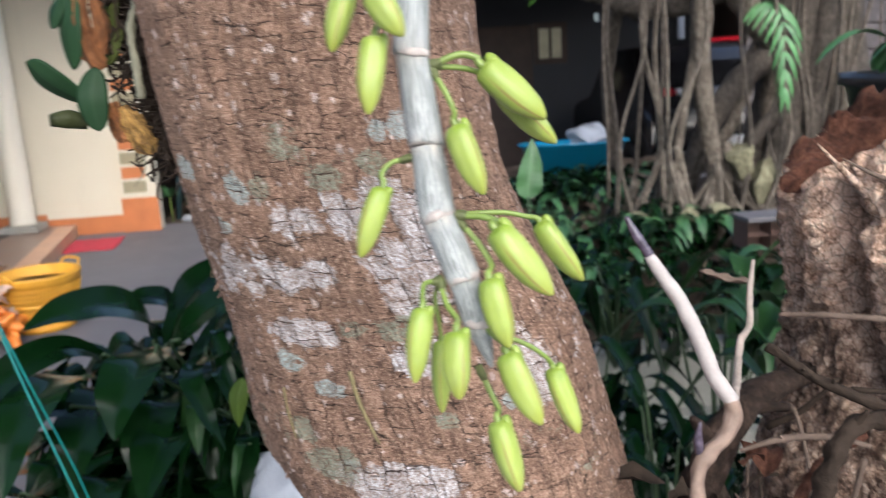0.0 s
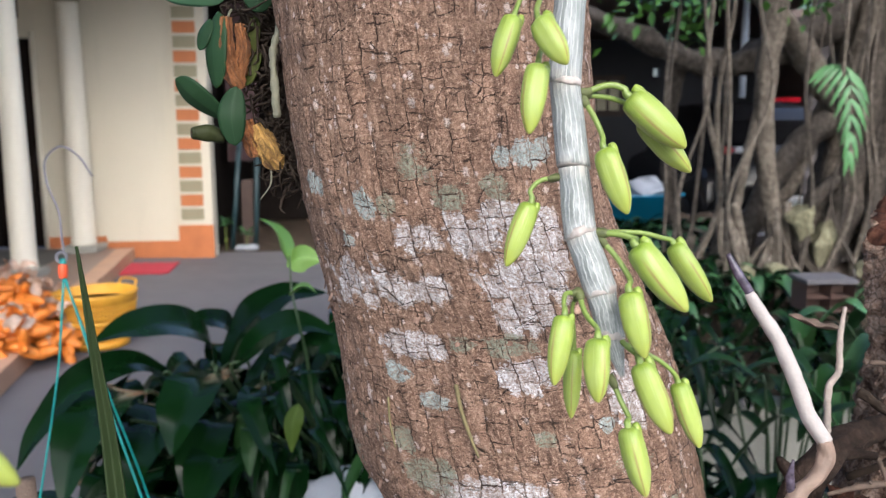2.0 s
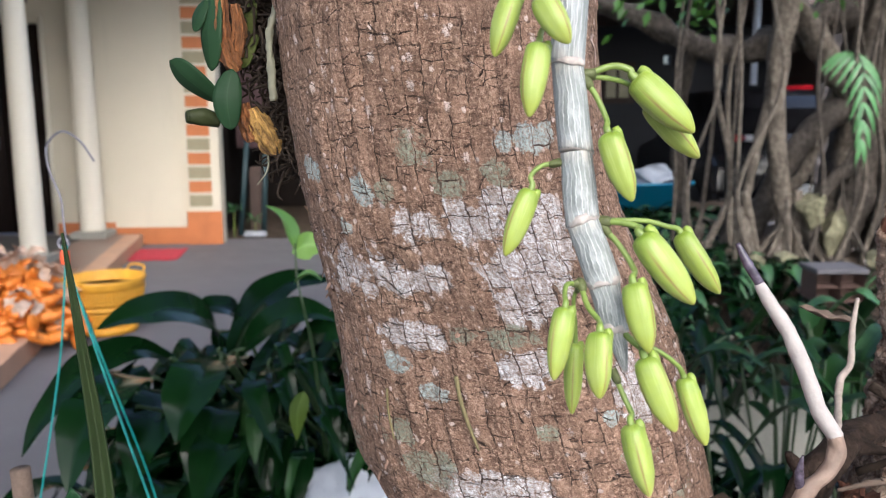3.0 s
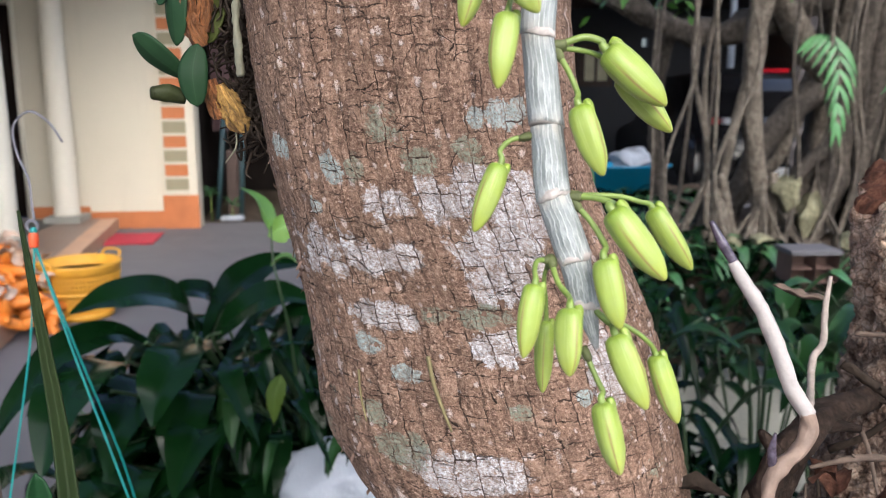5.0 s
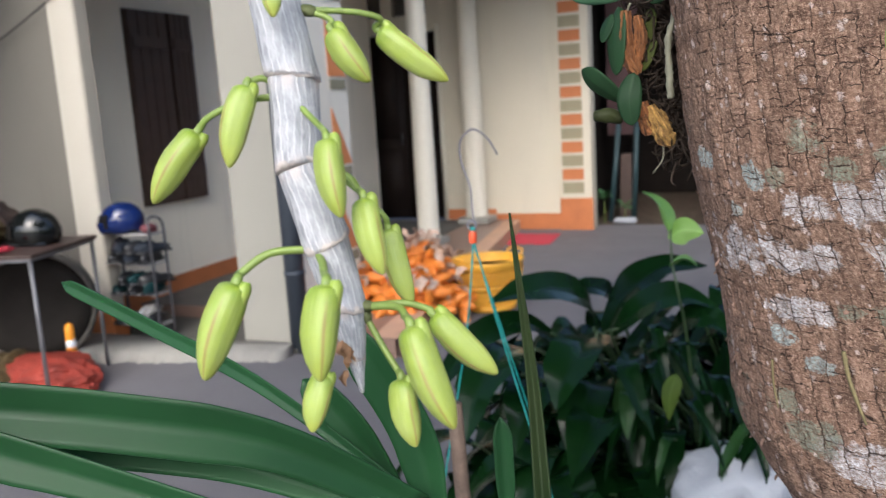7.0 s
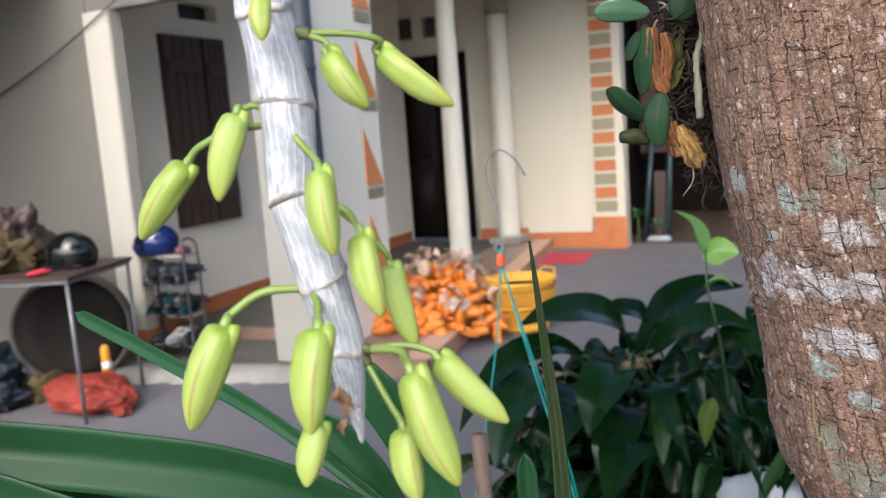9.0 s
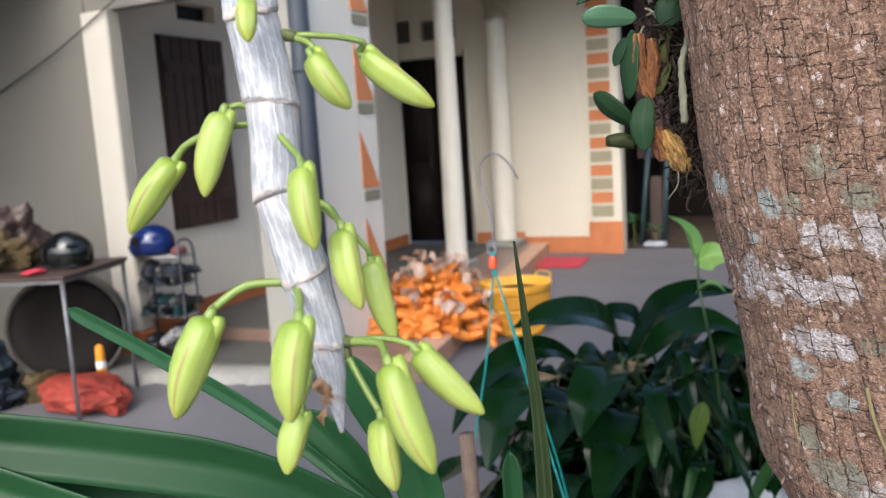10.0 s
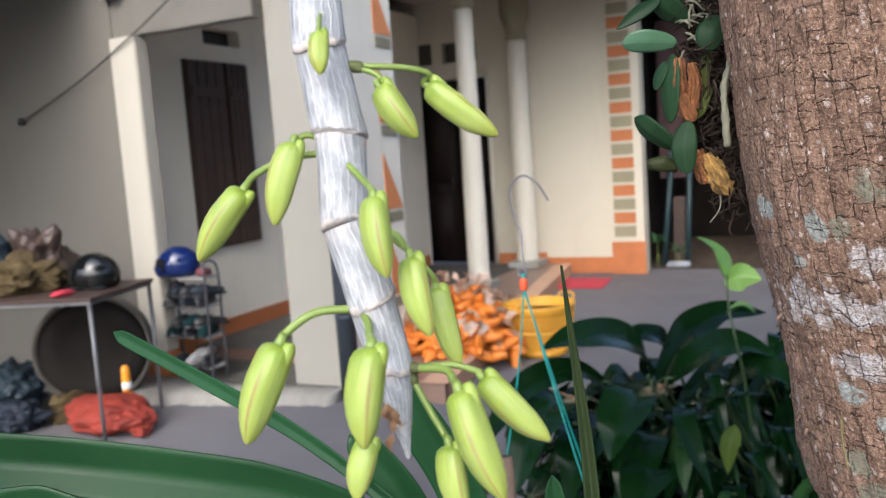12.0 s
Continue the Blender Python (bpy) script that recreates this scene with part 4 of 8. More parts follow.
def table():
    t = thing("work_table", "narrow metal table with grey steel legs beside the grey wall", "table")
    part("tabletop", boxes((-1.55, 0.03, -0.03, 0.68, 0.818, 0.84), bevel=0.006, m=TABLE), M_DARKWOOD, t, "dark worn tabletop", False)
    part("apron", boxes((-1.52, 0.02, -0.022, 0.0, 0.800, 0.816), bevel=0.003, m=TABLE), M_DULLSTEEL, t, smooth=False)
    part("apron", boxes((0.0, 0.02, 0.0, 0.66, 0.800, 0.816), bevel=0.003, m=TABLE), M_DULLSTEEL, t, smooth=False)
    for x, y in ((0.0, 0.0), (0.0, 0.66), (-1.5, 0.0), (-1.5, 0.66)):
        bm = bmesh.new()
        tube(bm, [(x, y, 0.0), (x, y, 0.816)], [0.0115, 0.0115], 12)
        bm.transform(TABLE)
        part("leg", bm, M_DULLSTEEL, t)


table()


def helmet(u, v, z, turn, mat_shell, label):
    h = thing("helmet", label, "helmet", "motorcycle helmets")
    bm = bmesh.new()
    bmesh.ops.create_uvsphere(bm, u_segments=28, v_segments=18, radius=1.0)
    for w in bm.verts:
        w.co = Vector((w.co.x * 0.15, w.co.y * 0.125, max(w.co.z, -0.55) * 0.135 + 0.075))
        if w.co.x > 0.09 and w.co.z < 0.08:
            w.co.x += 0.02
    bm.transform(HOUSE @ pose(u, v, z, 0, 0, turn))
    part("shell", bm, mat_shell, h)
    bm = bmesh.new()
    bmesh.ops.create_uvsphere(bm, u_segments=24, v_segments=14, radius=1.0)
    for w in list(bm.verts):
        if w.co.x < 0.35 or abs(w.co.z - 0.05) > 0.45:
            bm.verts.remove(w)
    for w in bm.verts:
        w.co = Vector((w.co.x * 0.162, w.co.y * 0.135, w.co.z * 0.14 + 0.075))
    bm.transform(HOUSE @ pose(u, v, z, 0, 0, turn))
    part("visor", bm, M_VISOR, h, "dark glossy visor")
    bm = boxes((-0.1, 0.12, -0.11, 0.11, 0.002, 0.02), bevel=0.008)
    bm.transform(HOUSE @ pose(u, v, z, 0, 0, turn))
    part("rim", bm, M_BLACK, h)


M_VISOR = plain("dark_visor", (0.01, 0.01, 0.012), 0.08, 0.1, 10, 50, 0.0)
M_GLOSSBLACK = plain("gloss_black_shell", (0.005, 0.006, 0.006), 0.12, 0.2, 12, 90, 0.02)
M_REDSACK = plain("red_mesh_sack", (0.235, 0.026, 0.013), 0.7, 0.4, 10, 110, 0.6, 0.012)
M_DRUM = plain("dark_drum_face", (0.022, 0.019, 0.017), 0.85, 0.3, 6, 60, 0.3, spec=0.1)
M_GREYBAG = plain("blue_grey_bag", (0.022, 0.028, 0.040), 0.6, 0.4, 8, 80, 0.4, 0.01, spec=0.15)
M_STRAW = plain("straw_bag", (0.085, 0.062, 0.03), 0.85, 0.5, 20, 120, 0.5, 0.008, spec=0.15)
M_WHITEPLASTIC = plain("white_plastic", (0.75, 0.77, 0.8), 0.3, 0.06, 6, 60, 0.05)
helmet(*on_table(-0.17, 0.36), 200, M_GLOSSBLACK, "glossy black motorcycle helmet with a visor on the table")
helmet(*on_table(-1.05, 0.35), 150, M_GLOSSBLACK, "black helmet among bags on the table")


M_TEALBAG = plain("teal_bag", (0.018, 0.032, 0.045), 0.5, 0.4, 8, 80, 0.4, 0.01)
M_PINKCLOTH = plain("faded_pink_cloth", (0.16, 0.05, 0.06), 0.8, 0.4, 18, 140, 0.3)
M_DARKCLOTH = plain("dark_cloth", (0.03, 0.025, 0.035), 0.8, 0.4, 18, 140, 0.3)


def blob(name, label, category, at, size, mat_, lump, seed, flat=0.0, group=""):
    bm = bmesh.new()
    bmesh.ops.create_icosphere(bm, subdivisions=5, radius=1.0)
    for v in bm.verts:
        k = 1 + lump * noise.noise(v.co * 1.8 + Vector((seed, 0, 0))) + lump * 0.5 * noise.noise(v.co * 5 + Vector((0, seed, 0))) - lump * 0.10 * abs(noise.noise(v.co * 9 + Vector((0, 0, seed)))) + lump * 0.05 * noise.noise(v.co * 19)
        v.co = Vector((v.co.x * size[0], v.co.y * size[1], v.co.z * size[2])) * k
        if v.co.z < -size[2] * 0.8:
            v.co.z = -size[2] * 0.8
    bm.transform(HOUSE @ pose(*at, 0, 0, seed * 40) @ pose(0, 0, size[2] * 0.8))
    return tagged(part(name, bm, mat_), label, category, group)


blob("straw_bag", "lumpy straw coloured bag piled on the table", "bag", on_table(-0.56, 0.28), (0.20, 0.15, 0.12), M_STRAW, 0.5, 1.3)
blob("sack", "dark brown bundle of cloth on the table", "bundle", on_table(-0.62, 0.5), (0.2, 0.13, 0.20), M_DARKWOOD, 0.5, 2.1)
blob("blue_bag", "blue bag lying on the pile over the table", "bag", on_table(-0.82, 0.33, 0.92), (0.13, 0.12, 0.16), M_TEALBAG, 0.3, 3.3)
blob("folded_cloth", "red folded cloth beside the black helmet", "cloth", on_table(-0.22, 0.10), (0.07, 0.04, 0.018), M_MAT, 0.2, 2.2)
red = thing("red_sack", "slumped red mesh sack lying on the concrete", "sack")
body = blob("body", "", "", (-2.06, -5.87, 0.0), (0.34, 0.21, 0.105), M_REDSACK, 0.22, 4.2)
body.parent = red
neck = blob("neck", "", "", (-1.76, -5.92, 0.0), (0.10, 0.06, 0.04), M_REDSACK, 0.5, 8.2)
neck.parent = red
tagged(neck, "twisted neck of the sack")
blob("grey_bag", "blue-grey plastic bag slumped under the table", "bag", (-2.64, -6.08, 0.0), (0.18, 0.15, 0.10), M_GREYBAG, 0.4, 5.1)
blob("feed_bag", "crumpled straw bag under the table", "bag", (-2.44, -5.80, 0.0), (0.15, 0.10, 0.09), M_STRAW, 0.5, 6.1)
blob("blue_crate_bag", "teal bundle standing under the table", "bag", (-2.93, -5.85, 0.0), (0.22, 0.18, 0.19), M_TEALBAG, 0.4, 7.4)


def drum():
    d = thing("drum", "large dark round drum with a pale rim lying under the table", "drum")
    m = HOUSE @ pose(-2.60, -5.43, 0.374, 90, 0, 40)
    part("shell", lathe([(0.33, -0.02), (0.365, 0.0), (0.372, 0.04), (0.372, 0.16), (0.36, 0.185), (0.345, 0.185), (0.34, 0.15)], 48, m), M_PALEDRUM, d, "pale worn rim")
    part("face", lathe([(0.341, 0.14), (0.33, 0.165), (0.22, 0.172), (0.21, 0.165), (0.001, 0.166)], 48, m), M_DRUM, d, "dark stained round face")


M_PALEDRUM = plain("worn_pale_metal", (0.085, 0.076, 0.064), 0.7, 0.4, 7, 60, 0.3)
drum()


def marker_post():
    p = thing("marker_post", "short orange marker post with a white band", "post")
    m = HOUSE @ pose(-2.16, -5.62, 0.0) @ Matrix.Scale(0.76, 4)
    part("body", lathe([(0.04, 0), (0.036, 0.36), (0.032, 0.39), (0.016, 0.405), (0.001, 0.407)], 20, m), M_YELLOWOR, p)
    part("band", lathe([(0.0385, 0.21), (0.0402, 0.212), (0.0398, 0.265), (0.0382, 0.267)], 20, m), M_WHITEPLASTIC, p, "white reflective band")


M_YELLOWOR = plain("orange_yellow_plastic", (0.85, 0.33, 0.02), 0.4, 0.1, 10, 80, 0.05)
marker_post()


def shoe(at, turn, mat_, rack):
    bm = bmesh.new()
    bmesh.ops.create_uvsphere(bm, u_segments=16, v_segments=10, radius=1.0)
    for v in bm.verts:
        x, y, z = v.co
        hgt = 0.055 if x < 0 else 0.03
        v.co = Vector((x * 0.13, y * 0.045, max(z, -0.5) * hgt + 0.03))
    s = thing("shoe", "worn dark shoe resting on the rack", "shoe", "shoes on the rack")
    bm.transform(HOUSE @ pose(*at, 0, 0, turn))
    part("upper", bm, mat_, s)
    bm = boxes((-0.13, 0.13, -0.042, 0.042, 0.0, 0.014), bevel=0.006)
    bm.transform(HOUSE @ pose(*at, 0, 0, turn))
    part("sole", bm, M_BLACK, s)


def rack():
    r = thing("shoe_rack", "narrow shoe rack with dark uprights and pale shelves", "rack")
    u0, u1, v0, v1 = -2.37, -1.98, -5.02, -4.88
    for v in (v0, v1):
        bm = bmesh.new()
        tube(bm, catmull([(u0, v, 0.03), (u0, v, 0.45), (u0, v, 0.80)], 4), [0.009, 0.009], 8)
        bm.transform(HOUSE)
        part("upright", bm, M_RACKDARK, r)
    # the other end is one bent tube that arches over the top
    bm = bmesh.new()
    tube(bm, catmull([(u1, v0, 0.03), (u1, v0, 0.5), (u1, v0, 0.80), (u1 - 0.02, v0 + 0.03, 0.87), (u1 - 0.02, v1 - 0.03, 0.87), (u1, v1, 0.80), (u1, v1, 0.5), (u1, v1, 0.03)], 5), [0.009, 0.009], 8)
    bm.transform(HOUSE)
    part("bent_upright", bm, M_RACKDARK, r)
    for z in (0.14, 0.355, 0.57, 0.77):
        part("shelf", boxes((u0, u1, v0 - 0.012, v1 + 0.012, z - 0.012, z), bevel=0.004, m=HOUSE), M_PALESHELF, r, "pale grey shelf", False)
    for z, mats in ((0.142, (M_BLACK, M_PALESHELF)), (0.357, (M_DARKTEAL, M_BLACK)), (0.572, (M_BLACK, M_GREYBAG))):
        for k in range(3):
            shoe((-2.28 + k * 0.115, -4.95, z), 74 + k * 13, mats[k % 2], r)
            if z > 0.3:
                shoe((-2.26 + k * 0.11, -4.94, z + 0.062), 95 - k * 16, mats[(k + 1) % 2], r)


M_RACKDARK = plain("dark_rack_tube", (0.07, 0.07, 0.08), 0.4, 0.2, 10, 100, 0.1, 0.001, 0.3)
M_PALESHELF = plain("dusty_pale_shelf", (0.36, 0.35, 0.34), 0.55, 0.3, 9, 90, 0.2)
M_DARKTEAL = plain("dark_teal_rubber", (0.008, 0.033, 0.036), 0.6, 0.3, 14, 100, 0.2, spec=0.15)
M_GLOSSBLUE = plain("gloss_blue_shell", (0.006, 0.016, 0.09), 0.14, 0.2, 12, 90, 0.02)
rack()
helmet(-2.26, -4.95, 0.773, 215, M_GLOSSBLUE, "glossy blue motorcycle helmet on top of the shoe rack")
blob("faded_cloth", "faded pink cloth folded on top of the shoe rack", "cloth", (-2.05, -4.94, 0.773), (0.07, 0.05, 0.03), M_PINKCLOTH, 0.3, 2.9)
blob("rolled_cloth", "dark purple-grey rolled cloth stuffed into the shoe rack", "cloth", (-2.29, -4.95, 0.573), (0.075, 0.07, 0.085), M_DARKCLOTH, 0.3, 3.7)
blob("pale_rag", "crumpled pale rag on the lowest shelf of the rack", "rag", (-2.08, -4.99, 0.195), (0.11, 0.05, 0.04), M_PALESHELF, 0.4, 6.9)


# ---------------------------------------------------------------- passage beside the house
# Near-black boards: the passage's lack of light is put into their colour.
M_PASSAGE = plain("shade_dark_boards", (0.014, 0.011, 0.010), 0.75, 0.4, 6, 60, 0.3, spec=0.1)


def passage():
    struct("wall_passage", boxes((-0.25, 1.9, 3.4, 3.6, 0, 3.4), (1.7, 1.9, 0.4, 3.39, 0, 3.4), (-0.3, -0.1, 0.21, 3.39, 0, 3.4), m=HOUSE), M_PASSAGE, "boarded passage beside the house, its shade put into near-black colour")
    # Dark sheet over the concrete, in place of shade on the floor.
    struct("floor_passage", boxes((-0.1, 1.69, 0.31, 3.39, 0.003, 0.012), m=HOUSE), M_SOIL, "dark sheet laid for the shade on the passage floor")
    # Roof out of sight, added to keep light off the passage.
    struct("roof_passage", boxes((-0.3, 2.0, 0.3, 3.7, 3.42, 3.5), m=HOUSE), M_DARKWOOD, "unseen dark roof added to darken the passage")
    bm = boxes((0.02, 0.40, 0.9, 0.94, 1.02, 2.9), bevel=0.01, m=HOUSE)
    tagged(part("board", bm, plain("maroon_paint", (0.045, 0.016, 0.018), 0.6), None, "", False), "maroon board hung in the dark passage", "board")
    teal = plain("teal_metal", (0.018, 0.042, 0.05), 0.5)
    for u, v, lean in ((0.10, 0.5, 0.10), (0.36, 0.6, 0.03)):
        p = thing("blue_pole", "slim blue-green metal pole leaning in the dark passage", "pole", "passage poles")
        bm = bmesh.new()
        tube(bm, [(u, v, 0.0), (u + lean, v + 0.25, 1.35)], [0.03, 0.03], 12)
        bm.transform(HOUSE)
        part("shaft", bm, teal, p)
    tagged(part("rubble_bag", boxes((0.16, 0.42, 0.30, 0.48, 0.0, 0.07), bevel=0.02, m=HOUSE), M_WHITEBAG), "pale flattened bag on the ground in the passage", "bag")
    tagged(part("storage_box", boxes((0.18, 0.33, 0.75, 0.95, 0.0, 0.8), bevel=0.015, m=HOUSE), M_DARKWOOD, smooth=False), "dark brown box standing in the passage", "box")
    rng = random.Random(17)
    for x, z, n in ((0.06, 0.30, 10), (0.30, 0.18, 8)):
        p = thing("passage_plant", "small green plant in the dark passage", "plant", "passage plants")
        for k in range(n):
            a = rng.uniform(0, 6.28)
            b = HOUSE @ Vector((x, 0.35, z))
            e = b + Vector((math.cos(a) * 0.12, math.sin(a) * 0.1, rng.uniform(-0.02, 0.12)))
            part("leaf", leaf_bm([b, (b + e) / 2 + Vector((0, 0, 0.03)), e], 0.05, "lance", 0.3, steps=3, cross=4), M_LEAF2, p)
        bm = bmesh.new()
        tube(bm, [HOUSE @ Vector((x, 0.35, 0.0)), HOUSE @ Vector((x, 0.35, z))], [0.006, 0.005], 8)
        part("stem", bm, M_STALK, p)


passage()


# ---------------------------------------------------------------- the leaning tree
TRUNK = [  # height, axis x, axis y, radius
    (0.0, 0.150, 0.80, 0.21), (0.25, 0.125, 0.77, 0.175), (0.7, 0.085, 0.71, 0.148), (1.0, 0.048, 0.662, 0.138), (1.183, 0.0136, 0.640, 0.1330), (1.235, 0.0, 0.630, 0.1320), (1.295, -0.0142, 0.6150, 0.1240),
    (1.349, -0.0289, 0.6050, 0.1169), (1.400, -0.0484, 0.5890, 0.1068), (1.429, -0.0559, 0.5800, 0.1035), (1.459, -0.0613, 0.5775, 0.1031), (1.515, -0.0670, 0.5745, 0.1033), (1.550, -0.0708, 0.5706, 0.1042),
    (1.8, -0.085, 0.552, 0.106), (2.2, -0.095, 0.53, 0.1), (2.9, -0.11, 0.50, 0.09)]
CRUSTS = [  # angle, height, half width, half height, kind (0 white, 1 green, 2 blue)
    (-2.097, 1.4323, 0.0076, 0.0079, 2), (-1.962, 1.4330, 0.0063, 0.0065, 1), (-1.546, 1.4378, 0.0120, 0.0063, 1), (-1.288, 1.4440, 0.0079, 0.0063, 1),
    (-1.236, 1.4605, 0.0047, 0.0070, 2), (-1.099, 1.4620, 0.0072, 0.0080, 2), (-0.958, 1.4651, 0.0060, 0.0072, 2), (-1.787, 1.4125, 0.0148, 0.0096, 0),
    (-1.505, 1.4147, 0.0192, 0.0112, 0), (-1.352, 1.4260, 0.0098, 0.0080, 0), (-1.139, 1.4138, 0.0180, 0.0163, 0), (-2.344, 1.3826, 0.0196, 0.0140, 0),
    (-2.035, 1.3815, 0.0113, 0.0094, 0), (-1.798, 1.3829, 0.0135, 0.0085, 0), (-1.353, 1.3860, 0.0185, 0.0131, 0), (-1.361, 1.3671, 0.0170, 0.0116, 0)]
CRUSTS += [
    (-1.108, 1.3898, 0.0112, 0.0200, 0), (-2.038, 1.3441, 0.0193, 0.0076, 0), (-1.754, 1.3464, 0.0089, 0.0060, 1), (-1.529, 1.3450, 0.0151, 0.0067, 1),
    (-2.182, 1.3238, 0.0087, 0.0064, 2), (-1.465, 1.3294, 0.0137, 0.0102, 0), (-1.986, 1.3072, 0.0084, 0.0053, 2), (-2.226, 1.2736, 0.0084, 0.0067, 1),
    (-1.102, 1.2917, 0.0041, 0.0051, 2), (-1.790, 1.2420, 0.0260, 0.0115, 0), (-2.110, 1.2500, 0.0150, 0.0120, 1), (-0.901, 1.3078, 0.0141, 0.0221, 0),
    (-2.506, 1.4434, 0.0082, 0.0056, 2), (-2.277, 1.4088, 0.0045, 0.0048, 2), (-1.459, 1.2846, 0.0064, 0.0049, 1)]


def vnoise(x, y, seed=0):
    """Value noise on arrays, smooth, in 0..1."""
    xi, yi = np.floor(x).astype(np.int64), np.floor(y).astype(np.int64)
    fx, fy = x - xi, y - yi
    fx, fy = fx * fx * (3 - 2 * fx), fy * fy * (3 - 2 * fy)

    def h(a, b):
        n = (a * 374761393 + b * 668265263 + seed * 974634777) & 0x7FFFFFFF
        n = ((n ^ (n >> 13)) * 1274126177) & 0x7FFFFFFF
        return ((n ^ (n >> 16)) & 0xFFFF) / 65535.0

    a, b, c, e = h(xi, yi), h(xi + 1, yi), h(xi, yi + 1), h(xi + 1, yi + 1)
    return (a + (b - a) * fx) * (1 - fy) + (c + (e - c) * fx) * fy


def tree_axis(z):
    t = np.array(TRUNK)
    # smooth the piecewise curve a little
    s = 0.03
    w = [(0.25, -s), (0.5, 0.0), (0.25, s)]
    return [sum(k * np.interp(z + o, t[:, 0], t[:, i]) for k, o in w) for i in (1, 2, 3)]


def leaning_tree():
    zs = np.concatenate([np.linspace(0.0, 1.05, 130, endpoint=False), np.linspace(1.05, 1.70, 420, endpoint=False), np.linspace(1.70, 2.9, 110)])
    seg = 400
    th = np.linspace(0, 2 * np.pi, seg, endpoint=False)
    Z, TH = np.meshgrid(zs, th, indexing="ij")
    ax, ay, R = tree_axis(Z)
    U = TH * 0.11  # metres round the trunk
    wob = (vnoise(U * 60, Z * 25, 3) - 0.5) * 0.012
    wob2 = (vnoise(U * 30, Z * 60, 5) - 0.5) * 0.012
    # plates: long furrows cut by short cross cracks
    fur = np.abs(vnoise((U + wob) * 75, Z * 11, 11) - 0.5) * 2
    cro = np.abs(vnoise((U + wob) * 26, (Z + wob2) * 85, 12) - 0.5) * 2
    pl = np.minimum(np.clip(fur / 0.22, 0, 1), 0.35 + 0.65 * np.clip(cro / 0.16, 0, 1))
    big = vnoise(U * 14, Z * 9, 7) - 0.5
    mid = vnoise(U * 60, Z * 35, 8) - 0.5
    tiny = vnoise(U * 240, Z * 160, 9) - 0.5
    R = R + 0.004 * big + 0.0016 * mid + 0.0013 * tiny - 0.0016 * (1 - pl)
    # a bulge on one flank with a hollow below it, and a slight waist on the other
    TW = np.where(TH > np.pi, TH - 2 * np.pi, TH)
    flank = np.interp(Z, [0.3, 0.8, 1.05, 1.10, 1.14, 1.157, 1.176, 1.20, 1.23, 1.255, 1.28, 1.31, 1.36], [0, -0.035, -0.056, -0.047, -0.034, -0.028, -0.018, -0.006, 0.0045, 0.006, 0.0035, 0.001, 0])
    R = R + flank * np.exp(-(np.minimum(np.abs(TW + 3.06), np.abs(TW - 3.22)) / 0.7) ** 2)
    R = R + np.interp(Z, [0.6, 1.0, 1.24, 1.30], [0, -0.006, -0.005, 0]) * np.exp(-((TW + 0.3) / 0.45) ** 2)
    # flare of roots at the foot
    R = R * (1 + np.clip(0.25 - Z, 0, 1) * (0.6 + 0.5 * np.sin(TH * 5)))
    co = np.stack([ax + R * np.cos(TH), ay + R * np.sin(TH), Z], -1).reshape(-1, 3)
    n = len(zs)
    i, k = np.meshgrid(np.arange(n - 1), np.arange(seg), indexing="ij")
    k2 = (k + 1) % seg
    faces = np.stack([i * seg + k, i * seg + k2, (i + 1) * seg + k2, (i + 1) * seg + k], -1).reshape(-1, 4)
    me = bpy.data.meshes.new("tree_trunk")
    me.from_pydata(co.tolist(), [], faces.tolist())
    uvl = me.uv_layers.new(name="UVMap")
    uu = np.stack([k, k + 1, k + 1, k], -1).reshape(-1) * (2 * np.pi / seg) * 0.11
    vv = zs[np.stack([i, i, i + 1, i + 1], -1).reshape(-1)]
    uvl.data.foreach_set("uv", np.stack([uu, vv], -1).ravel())
    fields = {0: np.zeros(Z.shape), 1: np.zeros(Z.shape), 2: np.zeros(Z.shape)}
    TS = np.where(TH > np.pi, TH - 2 * np.pi, TH)
    for a, z, hw, hh, kind in CRUSTS:
        d = np.sqrt((((TS - a) * 0.112) / (hw * 1.17)) ** 2 + ((Z - z) / (hh * 1.17)) ** 2)
        thick = 1.5 if hw > 0.022 else 1.0
        fields[kind] = np.maximum(fields[kind], np.clip((1.25 - d * 0.75) * thick, 0, thick))
    faint = np.clip((vnoise(U * 22, Z * 30, 21) - 0.70) * 2.2, 0, 0.45)
    fields[0] = np.maximum(fields[0], faint * np.exp(-((Z - 1.36) / 0.09) ** 2))
    fields[1] = np.maximum(fields[1], np.clip((vnoise(U * 26, Z * 26, 22) - 0.72) * 2.0, 0, 0.42))
    for kind, name in ((0, "crust_white"), (1, "crust_green"), (2, "crust_blue")):
        at = me.attributes.new(name, 'FLOAT', 'POINT')
        at.data.foreach_set("value", fields[kind].ravel().astype(np.float32))
    me.shade_smooth()
    me.materials.append(M_BARK)
    tree = thing("tree", "leaning tree with rough brown bark and pale lichen crusts", "tree")
    ob = new("trunk", me)
    ob.parent = tree
    # loose bark flakes, thickest on the shaggy flank and low on the trunk
    rng = random.Random(8)
    skin = co.reshape(n, seg, 3)
    for q in range(190):
        a = rng.uniform(2.75, 3.75) if q < 80 else rng.uniform(3.6, 5.9)
        z = rng.uniform(1.16, 1.48) if q < 80 else 1.15 + 0.22 * rng.random() ** 1.4
        p = Vector(skin[int(np.searchsorted(zs, z)), int(a / (2 * math.pi) * seg) % seg])
        out = Vector((math.cos(a), math.sin(a), 0.0))
        along = (Vector((0, 0, 1)) * rng.choice((-1, 1, 1)) + out.cross(Vector((0, 0, 1))) * rng.gauss(0, 0.5)).normalized()
        size = rng.uniform(0.0035, 0.0075)
